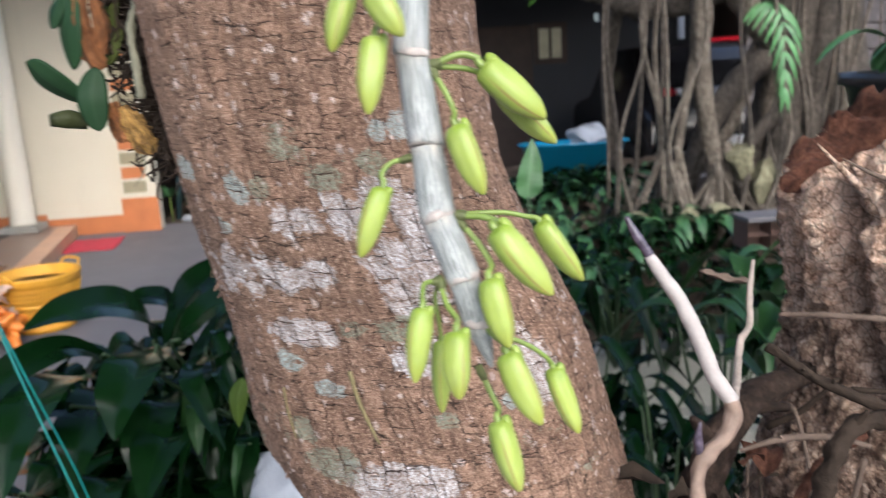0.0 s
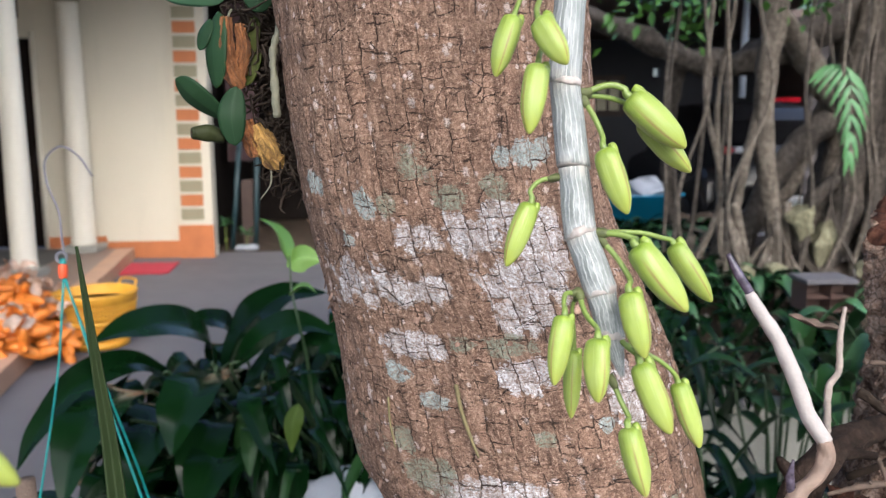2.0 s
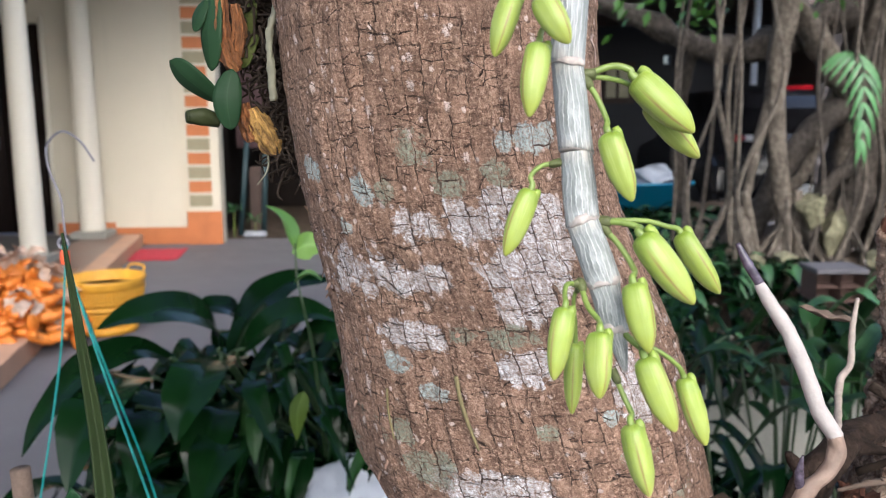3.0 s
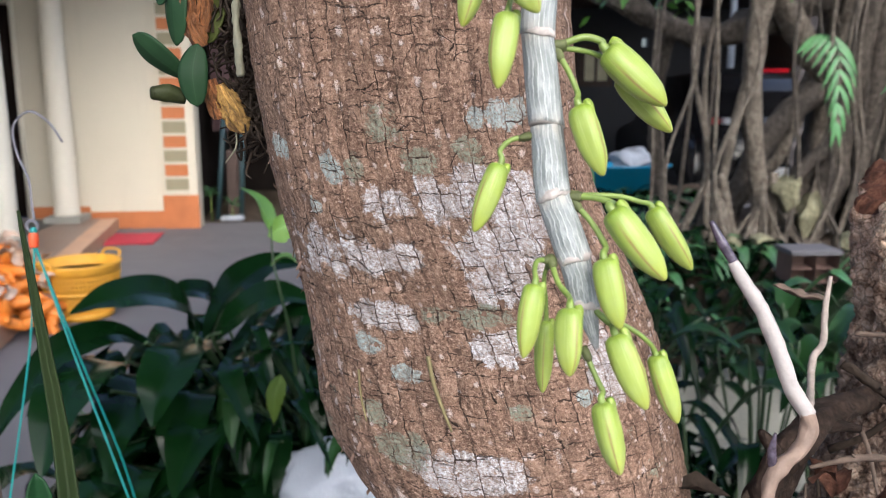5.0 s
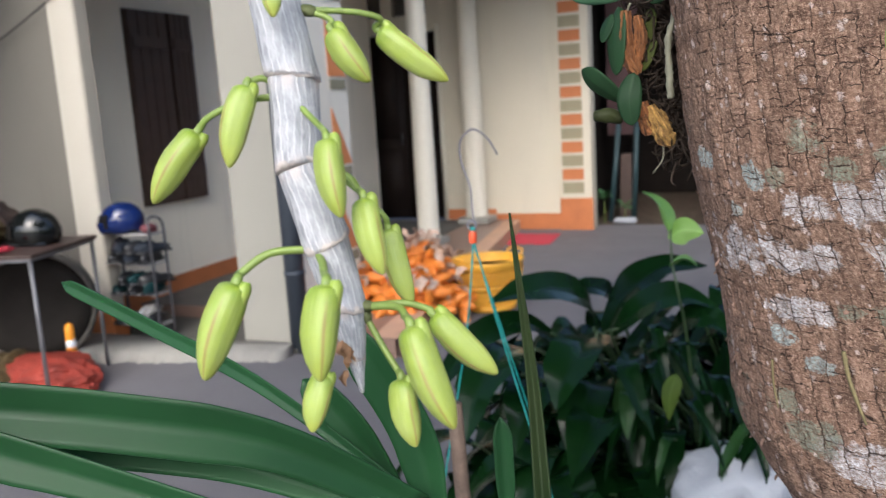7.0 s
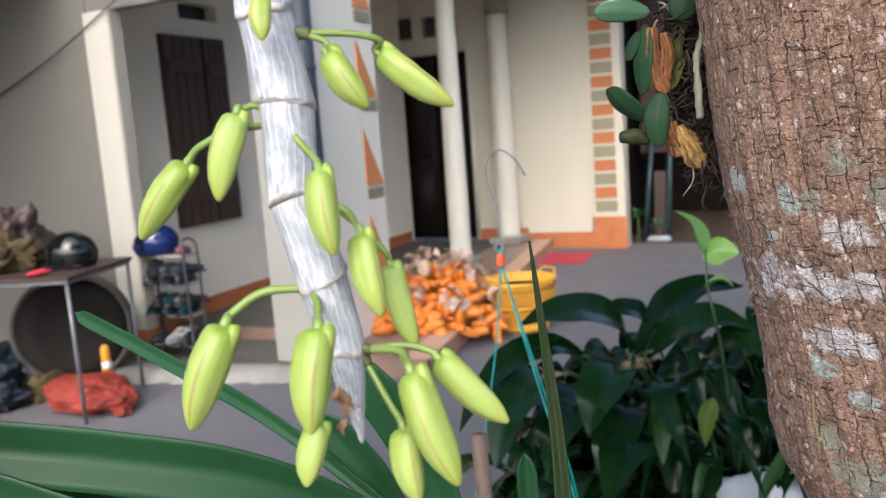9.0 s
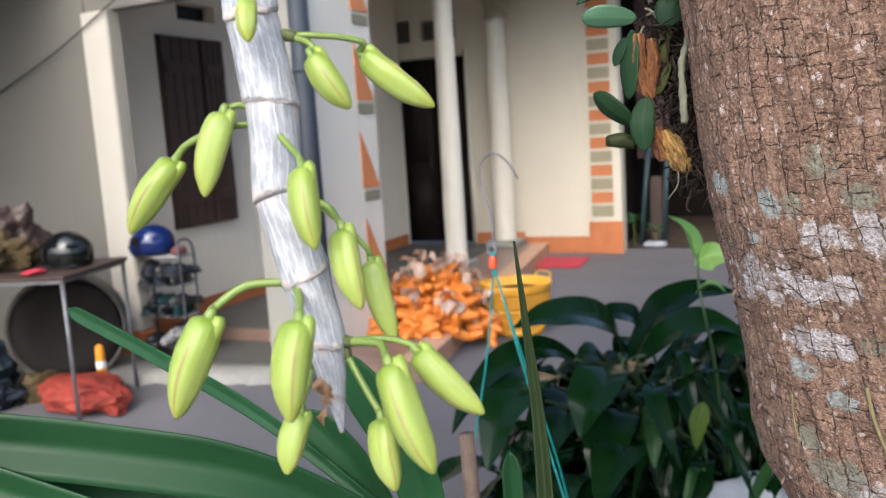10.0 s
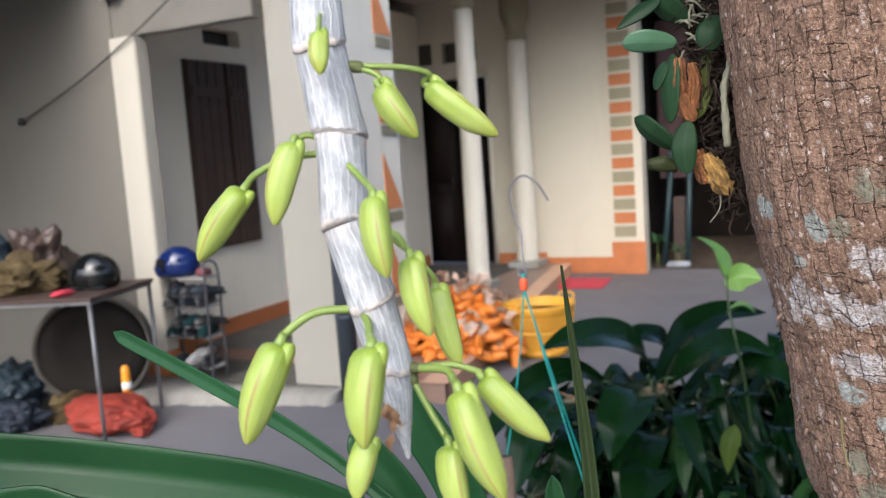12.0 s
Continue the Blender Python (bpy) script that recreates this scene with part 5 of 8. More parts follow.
        part("bark_flake", leaf_bm([p - out * 0.0012, p + along * size * 0.6 + out * 0.0006, p + along * size + out * size * rng.uniform(0.15, 0.5)], size * rng.uniform(0.45, 0.8), "oval", 0.3, side=along.cross(out), steps=2, cross=2), M_FLAKE, tree)
    # limbs and a leafy crown added overhead, unseen, to shade trunk and plants
    rng = random.Random(3)
    top = Vector((-0.11, 0.50, 2.85))
    limbs = []
    for k in range(9):
        a = k * 0.698 + 0.4
        far = 1.0 + 0.7 * rng.random()
        e = top + Vector((math.cos(a) * far - 0.2, math.sin(a) * far + 0.6, 0.7 + 0.4 * rng.random()))
        limbs.append(e)
        tube_part("limb", [top - Vector((0, 0, 0.1)), top + (e - top) * 0.5 + Vector((0, 0, 0.2)), e], [0.06, 0.035, 0.012], M_ROOT, tree, seg=10)
    vs, fs = [], []
    for k in range(8000):
        c = rng.choice(limbs) + Vector((rng.gauss(0, 0.7), rng.gauss(0, 0.7), rng.gauss(0.15, 0.32)))
        if c.z < 3.0:
            continue
        d = Vector((rng.gauss(0, 1), rng.gauss(0, 1), rng.gauss(-0.3, 0.4))).normalized() * 0.17
        s = d.cross(Vector((rng.gauss(0, 0.3), rng.gauss(0, 0.3), 1))).normalized() * 0.04
        b = len(vs)
        vs += [c, c + d * 0.5 + s, c + d, c + d * 0.5 - s]
        fs.append((b, b + 1, b + 2, b + 3))
    cm = bpy.data.meshes.new("crown")
    cm.from_pydata([tuple(v) for v in vs], [], fs)
    cm.materials.append(M_LEAF2)
    new("crown", cm).parent = tree
    return tree


leaning_tree()


# ---------------------------------------------------------------- hanging orchids
def bud(parent, base, tip, r, twist):
    """A closed orchid bud: three ridged sepals, blunt shoulder and pointed tip, slightly bent."""
    base, tip = Vector(base), Vector(tip)
    a = (tip - base)
    L = a.length
    a.normalize()
    b = a.cross(Vector((0.3, 1, 0.2))).normalized()
    c = a.cross(b)
    bm = bmesh.new()
    uvl = bm.loops.layers.uv.verify()
    prof = [(0.0, 0.34), (0.015, 0.62), (0.05, 0.84), (0.12, 0.93), (0.22, 0.97), (0.36, 1.0), (0.52, 0.97), (0.67, 0.87), (0.79, 0.71), (0.89, 0.49), (0.955, 0.30), (0.99, 0.15), (1.0, 0.03)]
    seg = 30
    rings = []
    for t, w in prof:
        bend = math.sin(math.pi * t) * L * 0.045
        ring = []
        for k in range(seg):
            th = 2 * math.pi * k / seg
            ridge = 1 + 0.055 * math.cos(3 * (th + twist)) * min(1, t * 5) - 0.045 * max(0.0, math.cos(3 * (th + twist) + math.pi)) ** 14
            rr = r * w * ridge * (1 + 0.05 * noise.noise((base + a * (L * t)) * 260 + Vector((math.cos(th), math.sin(th), twist))))
            ring.append(bm.verts.new(base + a * (L * t) + c * bend + (b * math.cos(th) + c * math.sin(th) * 0.92) * rr))
        rings.append(ring)
    for i in range(len(prof) - 1):
        for k in range(seg):
            f = bm.faces.new((rings[i][k], rings[i][(k + 1) % seg], rings[i + 1][(k + 1) % seg], rings[i + 1][k]))
            o = twist / (2 * math.pi)
            for lo, (uu, vv) in zip(f.loops, ((k / seg + o, prof[i][0]), ((k + 1) / seg + o, prof[i][0]), ((k + 1) / seg + o, prof[i + 1][0]), (k / seg + o, prof[i + 1][0]))):
                lo[uvl].uv = (uu, vv)
    bm.faces.new(list(reversed(rings[0])))
    bm.faces.new(rings[-1])
    return part("bud", bm, M_BUD, parent)


def spur(parent, base, tip, r):
    """The mentum: the short chin behind a bud's shoulder."""
    base, tip = Vector(base), Vector(tip)
    a = (tip - base).normalized()
    side = a.cross(Vector((0, 1, 0))).normalized()
    bm = bmesh.new()
    tube(bm, catmull([base - a * r * 0.30 + side * r * 0.72, base + a * r * 0.25 + side * r * 0.78, base + a * r * 1.5 + side * r * 0.55, base + a * r * 3.2 + side * r * 0.22], 5), [r * 0.30, r * 0.50, r * 0.55, r * 0.30], 14)
    return part("mentum", bm, M_BUD, parent)


def cane_segment(parent, p0, r0, p1, r1, k, sheath):
    """One internode wrapped in its papery sheath, with a slanting torn hem at its lower end."""
    p0, p1 = Vector(p0), Vector(p1)
    d = p1 - p0
    a = d.normalized()
    ts = (0, 0.05, 0.12, 0.25, 0.45, 0.65, 0.8, 0.9, 0.96, 1.0)
    w = (0.95, 0.96, 0.965, 0.97, 0.98, 1.0, 1.01, 1.02, 1.03, 1.035)
    bm = bmesh.new()
    rings = tube(bm, [p0 + d * t for t in ts], [(r0 + (r1 - r0) * t) * q for t, q in zip(ts, w)], 48, 0.07, Vector((k, k, k)))
    lean = Vector((math.cos(k * 2.1), math.sin(k * 2.1), 0))
    for i, ring in enumerate(rings):
        pull = max(0.0, ts[i] - 0.5) / 0.5
        for v in ring:
            o = v.co - (p0 + d * ts[i])
            v.co += a * pull * (0.28 * o.dot(lean) + 0.0011 * noise.noise(v.co * 420))
    seg = part("internode", bm, sheath, parent)
    bm = bmesh.new()
    hem = tube(bm, [p1 - a * 0.0022, p1 - a * 0.0010, p1 + a * 0.0003, p1 + a * 0.0008], [r1 * 1.01, r1 * 1.034, r1 * 1.042, r1 * 0.95], 48, 0.07, Vector((k, k, k)))
    for ring in hem:
        for v in ring:
            o = v.co - p1
            v.co += a * (0.28 * (o - a * o.dot(a)).dot(lean) + 0.0013 * noise.noise(v.co * 380))
    part("node_ring", bm, M_HUSK, seg, "dry brownish hem of the sheath")


M_SCRAP = plain("brown_scrap", (0.22, 0.12, 0.06), 0.75, 0.5, 150, 500, 0.4, 0.001)
M_BRACT = plain("dry_bract", (0.085, 0.10, 0.03), 0.7, 0.4, 200, 700, 0.4, 0.0006)


def orchid(label, cane, sheath):
    o = thing("orchid", label, "orchid", "hanging orchids")
    for k in range(len(cane) - 1):
        (p0, r0), (p1, r1) = cane[k], cane[k + 1]
        cane_segment(o, p0, r0, p1, r1, k + 1.3, sheath)
    return o


def flower(o, twist, base, tip, r, *line):
    """A bud with its chin and its stalk, which runs through the points of line to the bud's base."""
    b = bud(o, base, tip, r * 0.95, twist)
    spur(b, base, tip, r * 0.72)
    a = (Vector(tip) - Vector(base)).normalized()
    bm = bmesh.new()
    pts = catmull([*line, Vector(base) - a * 0.002, Vector(base) + a * 0.002], 5)
    n = len(pts)
    tube(bm, pts, [r * (0.205 + 0.13 * max(0, (i / n - 0.6)) / 0.4) for i in range(n)], 10)
    part("pedicel", bm, M_STALK, b, "slender green flower stalk")
    p0, p1 = Vector(line[0]), Vector(line[min(1, len(line) - 1)])
    d = (p1 - p0).normalized() if (p1 - p0).length > 1e-5 else Vector((0, 0, -1))
    bm = bmesh.new()
    tube(bm, [p0 - d * 0.003, p0 - d * 0.0008, p0 + d * 0.0016, p0 + d * 0.0034], [r * 0.26, r * 0.33, r * 0.31, r * 0.22], 12, 0.4, p0 * 200)
    part("bract", bm, M_BRACT, b, "dry brownish bract at the stalk foot")


orchid_a = orchid("leafless orchid cane with silvery sheaths and yellow-green buds before the trunk", [
    ((0.0006, 0.3762, 1.5960), 0.0068),
    ((-0.0007, 0.3689, 1.5511), 0.0066),
    ((-0.0049, 0.3599, 1.4966), 0.0068),
    ((-0.0011, 0.3544, 1.4611), 0.0067),
    ((0.0017, 0.3501, 1.4335), 0.0067),
    ((0.0099, 0.3468, 1.4109), 0.0066),
    ((0.0147, 0.3438, 1.3909), 0.0052),
    ((0.0192, 0.3415, 1.3750), 0.0009),
], M_CANE)
flower(orchid_a, 0.90, (-0.0264, 0.3529, 1.5222), (-0.0339, 0.3471, 1.4979), 0.0051, (-0.0125, 0.3650, 1.5374), (-0.0218, 0.3598, 1.5322))
flower(orchid_a, 1.45, (-0.0172, 0.3377, 1.5192), (-0.0070, 0.3315, 1.5015), 0.0057, (-0.0115, 0.3632, 1.5370), (-0.0168, 0.3516, 1.5266))
flower(orchid_a, 2.00, (-0.0174, 0.3400, 1.5022), (-0.0212, 0.3324, 1.4752), 0.0055, (-0.0101, 0.3600, 1.5126), (-0.0153, 0.3512, 1.5085))
flower(orchid_a, 2.55, (0.0222, 0.3602, 1.4901), (0.0456, 0.3578, 1.4687), 0.0070, (0.0031, 0.3595, 1.4916), (0.0131, 0.3605, 1.4948), (0.0199, 0.3606, 1.4933))
flower(orchid_a, 3.10, (0.0299, 0.3712, 1.4807), (0.0514, 0.3703, 1.4579), 0.0057, (0.0033, 0.3604, 1.4910), (0.0150, 0.3641, 1.4896), (0.0238, 0.3674, 1.4864))
flower(orchid_a, 3.65, (0.0101, 0.3461, 1.4690), (0.0193, 0.3408, 1.4429), 0.0057, (0.0030, 0.3582, 1.4887), (0.0070, 0.3544, 1.4815), (0.0100, 0.3505, 1.4738))
flower(orchid_a, 4.20, (-0.0191, 0.3512, 1.4465), (-0.0292, 0.3465, 1.4204), 0.0050, (-0.0087, 0.3534, 1.4568), (-0.0149, 0.3529, 1.4557), (-0.0191, 0.3521, 1.4518))
flower(orchid_a, 4.75, (0.0226, 0.3384, 1.4304), (0.0426, 0.3333, 1.4045), 0.0066, (0.0095, 0.3495, 1.4341), (0.0175, 0.3465, 1.4339), (0.0235, 0.3431, 1.4322))
flower(orchid_a, 5.30, (0.0417, 0.3562, 1.4285), (0.0581, 0.3538, 1.4040), 0.0052, (0.0097, 0.3510, 1.4344), (0.0266, 0.3531, 1.4338), (0.0361, 0.3546, 1.4314))
flower(orchid_a, 5.85, (0.0192, 0.3324, 1.4128), (0.0250, 0.3262, 1.3873), 0.0057, (0.0102, 0.3489, 1.4313), (0.0163, 0.3438, 1.4241), (0.0206, 0.3385, 1.4165))
flower(orchid_a, 6.40, (-0.0064, 0.3326, 1.4030), (-0.0108, 0.3262, 1.3759), 0.0050, (0.0003, 0.3451, 1.4095), (-0.0047, 0.3416, 1.4101), (-0.0061, 0.3377, 1.4069))
flower(orchid_a, 6.95, (-0.0001, 0.3501, 1.3838), (-0.0012, 0.3466, 1.3546), 0.0041, (0.0005, 0.3467, 1.4087), (-0.0014, 0.3479, 1.4024), (-0.0005, 0.3486, 1.3928))
flower(orchid_a, 7.50, (0.0056, 0.3220, 1.3965), (0.0052, 0.3148, 1.3729), 0.0055, (0.0009, 0.3443, 1.4092), (0.0028, 0.3371, 1.4026), (0.0063, 0.3304, 1.3986))
flower(orchid_a, 8.05, (0.0242, 0.3310, 1.3839), (0.0359, 0.3252, 1.3563), 0.0059, (0.0145, 0.3434, 1.3943), (0.0202, 0.3393, 1.3885), (0.0236, 0.3357, 1.3862))
flower(orchid_a, 8.60, (0.0443, 0.3499, 1.3697), (0.0538, 0.3470, 1.3417), 0.0050, (0.0178, 0.3444, 1.3894), (0.0332, 0.3461, 1.3817), (0.0407, 0.3478, 1.3758))
flower(orchid_a, 9.15, (0.0197, 0.3286, 1.3578), (0.0265, 0.3230, 1.3307), 0.0055, (0.0148, 0.3401, 1.3733), (0.0184, 0.3362, 1.3650), (0.0206, 0.3327, 1.3605))
orchid_b = orchid("thick silvery orchid cane with yellow-green buds hanging in the open", [
    ((-0.2387, 0.1870, 1.5978), 0.0093),
    ((-0.2315, 0.1847, 1.5586), 0.0094),
    ((-0.2290, 0.1817, 1.5320), 0.0094),
    ((-0.2222, 0.1805, 1.5007), 0.0093),
    ((-0.2198, 0.1765, 1.4687), 0.0083),
    ((-0.2111, 0.1772, 1.4421), 0.0087),
    ((-0.2044, 0.1770, 1.4174), 0.0071),
    ((-0.2012, 0.1758, 1.3990), 0.0033),
    ((-0.1993, 0.1751, 1.3879), 0.0007),
], M_CANEDRY)
flower(orchid_b, 0.90, (-0.2160, 0.1662, 1.5336), (-0.2134, 0.1619, 1.5198), 0.0040, (-0.2260, 0.1830, 1.5455), (-0.2226, 0.1752, 1.5406))
flower(orchid_b, 1.45, (-0.2072, 0.1859, 1.5159), (-0.1952, 0.1890, 1.4975), 0.0056, (-0.2180, 0.1863, 1.5239), (-0.2109, 0.1884, 1.5211), (-0.2080, 0.1879, 1.5182))
flower(orchid_b, 2.00, (-0.2010, 0.2072, 1.5166), (-0.1794, 0.2183, 1.4968), 0.0056, (-0.2189, 0.1874, 1.5244), (-0.2059, 0.1979, 1.5231), (-0.1990, 0.2048, 1.5206))
flower(orchid_b, 2.55, (-0.2330, 0.1680, 1.4987), (-0.2375, 0.1599, 1.4709), 0.0058, (-0.2255, 0.1776, 1.4979), (-0.2304, 0.1737, 1.5012), (-0.2330, 0.1703, 1.5001))
flower(orchid_b, 3.10, (-0.2571, 0.1665, 1.4835), (-0.2717, 0.1553, 1.4588), 0.0062, (-0.2262, 0.1780, 1.4948), (-0.2403, 0.1721, 1.4935), (-0.2511, 0.1676, 1.4890))
flower(orchid_b, 3.65, (-0.1966, 0.1626, 1.4791), (-0.1901, 0.1579, 1.4539), 0.0056, (-0.2226, 0.1769, 1.4954), (-0.2122, 0.1737, 1.4880), (-0.2036, 0.1697, 1.4828))
flower(orchid_b, 4.20, (-0.1914, 0.1739, 1.4582), (-0.1841, 0.1712, 1.4325), 0.0056, (-0.2085, 0.1815, 1.4674), (-0.2010, 0.1806, 1.4648), (-0.1960, 0.1780, 1.4607))
flower(orchid_b, 4.75, (-0.1950, 0.1940, 1.4444), (-0.1876, 0.1946, 1.4154), 0.0052, (-0.2096, 0.1828, 1.4669), (-0.2012, 0.1881, 1.4578), (-0.1952, 0.1921, 1.4492))
flower(orchid_b, 5.30, (-0.2321, 0.1515, 1.4314), (-0.2401, 0.1397, 1.3993), 0.0073, (-0.2149, 0.1737, 1.4400), (-0.2262, 0.1638, 1.4400), (-0.2331, 0.1555, 1.4341))
flower(orchid_b, 5.85, (-0.1933, 0.1510, 1.4329), (-0.1919, 0.1416, 1.4033), 0.0069, (-0.2130, 0.1728, 1.4398), (-0.2059, 0.1667, 1.4369), (-0.2003, 0.1598, 1.4343))
flower(orchid_b, 6.40, (-0.2052, 0.1617, 1.3984), (-0.2078, 0.1551, 1.3788), 0.0052, (-0.2076, 0.1734, 1.4128), (-0.2074, 0.1689, 1.4050), (-0.2072, 0.1651, 1.4007))
flower(orchid_b, 6.95, (-0.1773, 0.1922, 1.4135), (-0.1569, 0.2003, 1.3906), 0.0060, (-0.1991, 0.1802, 1.4183), (-0.1866, 0.1876, 1.4185), (-0.1782, 0.1920, 1.4153))
flower(orchid_b, 7.50, (-0.1733, 0.1692, 1.4158), (-0.1587, 0.1682, 1.3816), 0.0069, (-0.1980, 0.1788, 1.4187), (-0.1847, 0.1795, 1.4191), (-0.1789, 0.1754, 1.4167))
flower(orchid_b, 8.05, (-0.1830, 0.1762, 1.3939), (-0.1777, 0.1740, 1.3701), 0.0058, (-0.1987, 0.1793, 1.4158), (-0.1913, 0.1790, 1.4038), (-0.1858, 0.1784, 1.3964))


# the canes run on upward and over to the trunk, where they are rooted
for plant, line in ((orchid_a, [(0.0006, 0.3762, 1.5960), (-0.008, 0.386, 1.72), (-0.035, 0.402, 1.84), (-0.075, 0.440, 1.95)]), (orchid_b, [(-0.2387, 0.1870, 1.5978), (-0.205, 0.25, 1.80), (-0.165, 0.35, 1.98), (-0.11, 0.440, 2.12)])):
    for k, (lower, upper) in enumerate(zip(line, line[1:])):
        cane_segment(plant, upper, 0.0062, lower, 0.0066, k + 9.1, M_CANE if plant is orchid_a else M_CANEDRY)

# brown papery tatters on the tip of the second cane
def tatters():
    rng = random.Random(9)
    t = orchid_b
    for k in range(7):
        p = Vector((-0.2015, 0.1700, 1.404)) + Vector((rng.gauss(0, 0.0015), rng.gauss(0.0, 0.001), rng.gauss(0, 0.003)))
        q = p + Vector((rng.gauss(0.0, 0.0015), rng.gauss(0, 0.001), -0.004 - 0.005 * rng.random()))
        bm = leaf_bm([p, (p + q) / 2 + Vector((rng.gauss(0, 0.002), -0.001, 0)), q], 0.0035, "lance", 0.5, side=(1, rng.gauss(0, 0.3), 0), steps=3, cross=4, wave=0.4, seed=k)
        part("sheath_scrap", bm, M_SCRAP, t, "torn brown sheath scrap")


tatters()


# ---------------------------------------------------------------- epiphyte clump on the trunk
def epiphyte():
    e = thing("epiphyte_clump", "clump of small epiphytic orchids with dry orange canes on the trunk", "orchid")
    rng = random.Random(12)

    def lf(base, tip, w, mat_, bulge=0.004, shape="oval", side=None):
        b, t = Vector(base), Vector(tip)
        mid = (b + t) / 2 + Vector((-0.3, -0.9, 0.2)) * bulge
        s = side or (t - b).cross(Vector((0.5, 0.86, 0.15)))
        part("leaf", leaf_bm([b, mid, t], w, shape, 0.22, side=s, steps=9, cross=8, thick=0.0012), mat_, e)

    lf((-0.2082, 0.5656, 1.5609), (-0.2425, 0.5446, 1.5627), 0.0165, M_EPIPALE, 0.006)
    lf((-0.1770, 0.5700, 1.5760), (-0.1860, 0.5620, 1.5520), 0.021, M_EPI, side=(0.95, 0.25, -0.3))
    lf((-0.2083, 0.5542, 1.4837), (-0.2345, 0.5433, 1.5090), 0.0185, M_EPI, 0.006)
    lf((-0.1985, 0.5530, 1.5035), (-0.1992, 0.5476, 1.4655), 0.0175, M_EPI, 0.005, side=(0.97, 0.25, 0.0))
    lf((-0.2112, 0.5640, 1.5528), (-0.2127, 0.5579, 1.5029), 0.019, M_EPI, 0.004)
    lf((-0.1999, 0.5711, 1.5743), (-0.2250, 0.5613, 1.5951), 0.02, M_EPI, 0.004)
    lf((-0.2180, 0.5612, 1.5932), (-0.2461, 0.5454, 1.5733), 0.012, M_EPI, 0.002, "lance")
    lf((-0.2170, 0.5660, 1.5480), (-0.2240, 0.5620, 1.5280), 0.011, M_EPI, 0.002)
    lf((-0.1900, 0.5760, 1.5520), (-0.1930, 0.5730, 1.5250), 0.014, M_OLIVELEAF, 0.003)
    lf((-0.1880, 0.5750, 1.5290), (-0.1960, 0.5690, 1.5050), 0.013, M_OLIVELEAF, 0.003)
    lf((-0.215, 0.580, 1.600), (-0.208, 0.575, 1.640), 0.02, M_EPI, 0.003)
    lf((-0.190, 0.585, 1.590), (-0.180, 0.575, 1.625), 0.02, M_EPI, 0.003)
    for pts, r, m_ in (([(-0.2067, 0.5630, 1.5492), (-0.2066, 0.5602, 1.5280), (-0.2035, 0.5604, 1.5153), (-0.1982, 0.5620, 1.5025)], [0.0035, 0.006, 0.0055, 0.0065, 0.004], M_DRYCANE),
                       ([(-0.1985, 0.566, 1.545), (-0.196, 0.564, 1.53), (-0.198, 0.563, 1.512)], [0.003, 0.0045, 0.004], M_DRYCANE),
                       ([(-0.2040, 0.560, 1.498), (-0.2065, 0.556, 1.487), (-0.203, 0.556, 1.474)], [0.0035, 0.005, 0.003], M_DRYCANE),
                       ([(-0.1960, 0.563, 1.482), (-0.193, 0.564, 1.470), (-0.190, 0.566, 1.458)], [0.004, 0.0065, 0.005], M_DRYCANE),
                       ([(-0.1898, 0.5638, 1.4790), (-0.1851, 0.5645, 1.4680), (-0.1801, 0.5670, 1.4572), (-0.1745, 0.570, 1.4481)], [0.003, 0.0072, 0.0078, 0.0075, 0.003], M_YCANE)):
        bm = bmesh.new()
        n = (len(pts) - 1) * 8 + 1
        rings = tube(bm, catmull(pts, 8), spread(r, n), 30, 0.2, Vector(pts[0]) * 90)
        for i, (ring, mid) in enumerate(zip(rings, catmull(pts, 8))):
            for k, v in enumerate(ring):
                th = 2 * math.pi * k / 30
                fold = 0.16 * math.cos(6 * th + 0.25 * i) + 0.12 * math.cos(11 * th - 0.4 * i) + 0.25 * noise.noise(v.co * 260)
                v.co += (v.co - mid) * (fold - 0.08 - (0.10 if i % 6 == 5 else 0.0))
        part("dry_cane", bm, m_, e, "shrivelled dry cane")
    bm = bmesh.new()
    tube(bm, catmull([(-0.2082, 0.5545, 1.4712), (-0.2182, 0.5500, 1.4739), (-0.2262, 0.5455, 1.4737)], 6), [0.0045, 0.0056, 0.0042], 16, 0.3, Vector((4, 4, 1)))
    stub = part("cut_cane", bm, M_OLIVECANE, e, "short olive cane")
    bm = bmesh.new()
    tube(bm, [(-0.2258, 0.5457, 1.4737), (-0.2272, 0.5449, 1.4737)], [0.0042, 0.0034], 14)
    part("cut_end", bm, M_OLIVECANE, stub, "olive cut end")
    bm = bmesh.new()
    pts = catmull([(-0.1690, 0.5552, 1.6201), (-0.1690, 0.5507, 1.5650), (-0.1674, 0.5488, 1.5440), (-0.1712, 0.5439, 1.5252), (-0.1704, 0.5417, 1.5060), (-0.1693, 0.5413, 1.4835)], 10)
    tube(bm, pts, [0.0023 * (1 + 0.3 * noise.noise(p * 160) + 0.35 * noise.noise(p * 520)) for p in pts], 14, 0.5, Vector((3, 1, 2)))
    part("aerial_root", bm, M_PALEROOT, e, "thick pale green aerial root")
    bm = bmesh.new()
    tube(bm, catmull([(-0.1813, 0.5671, 1.4510), (-0.1813, 0.5659, 1.4391), (-0.1874, 0.5608, 1.4289)], 5), [0.0007, 0.0006, 0.0004], 6)
    part("aerial_root", bm, M_PALEROOT, e)
    # mat of dark rootlets between the clump and the bark
    bm = bmesh.new()
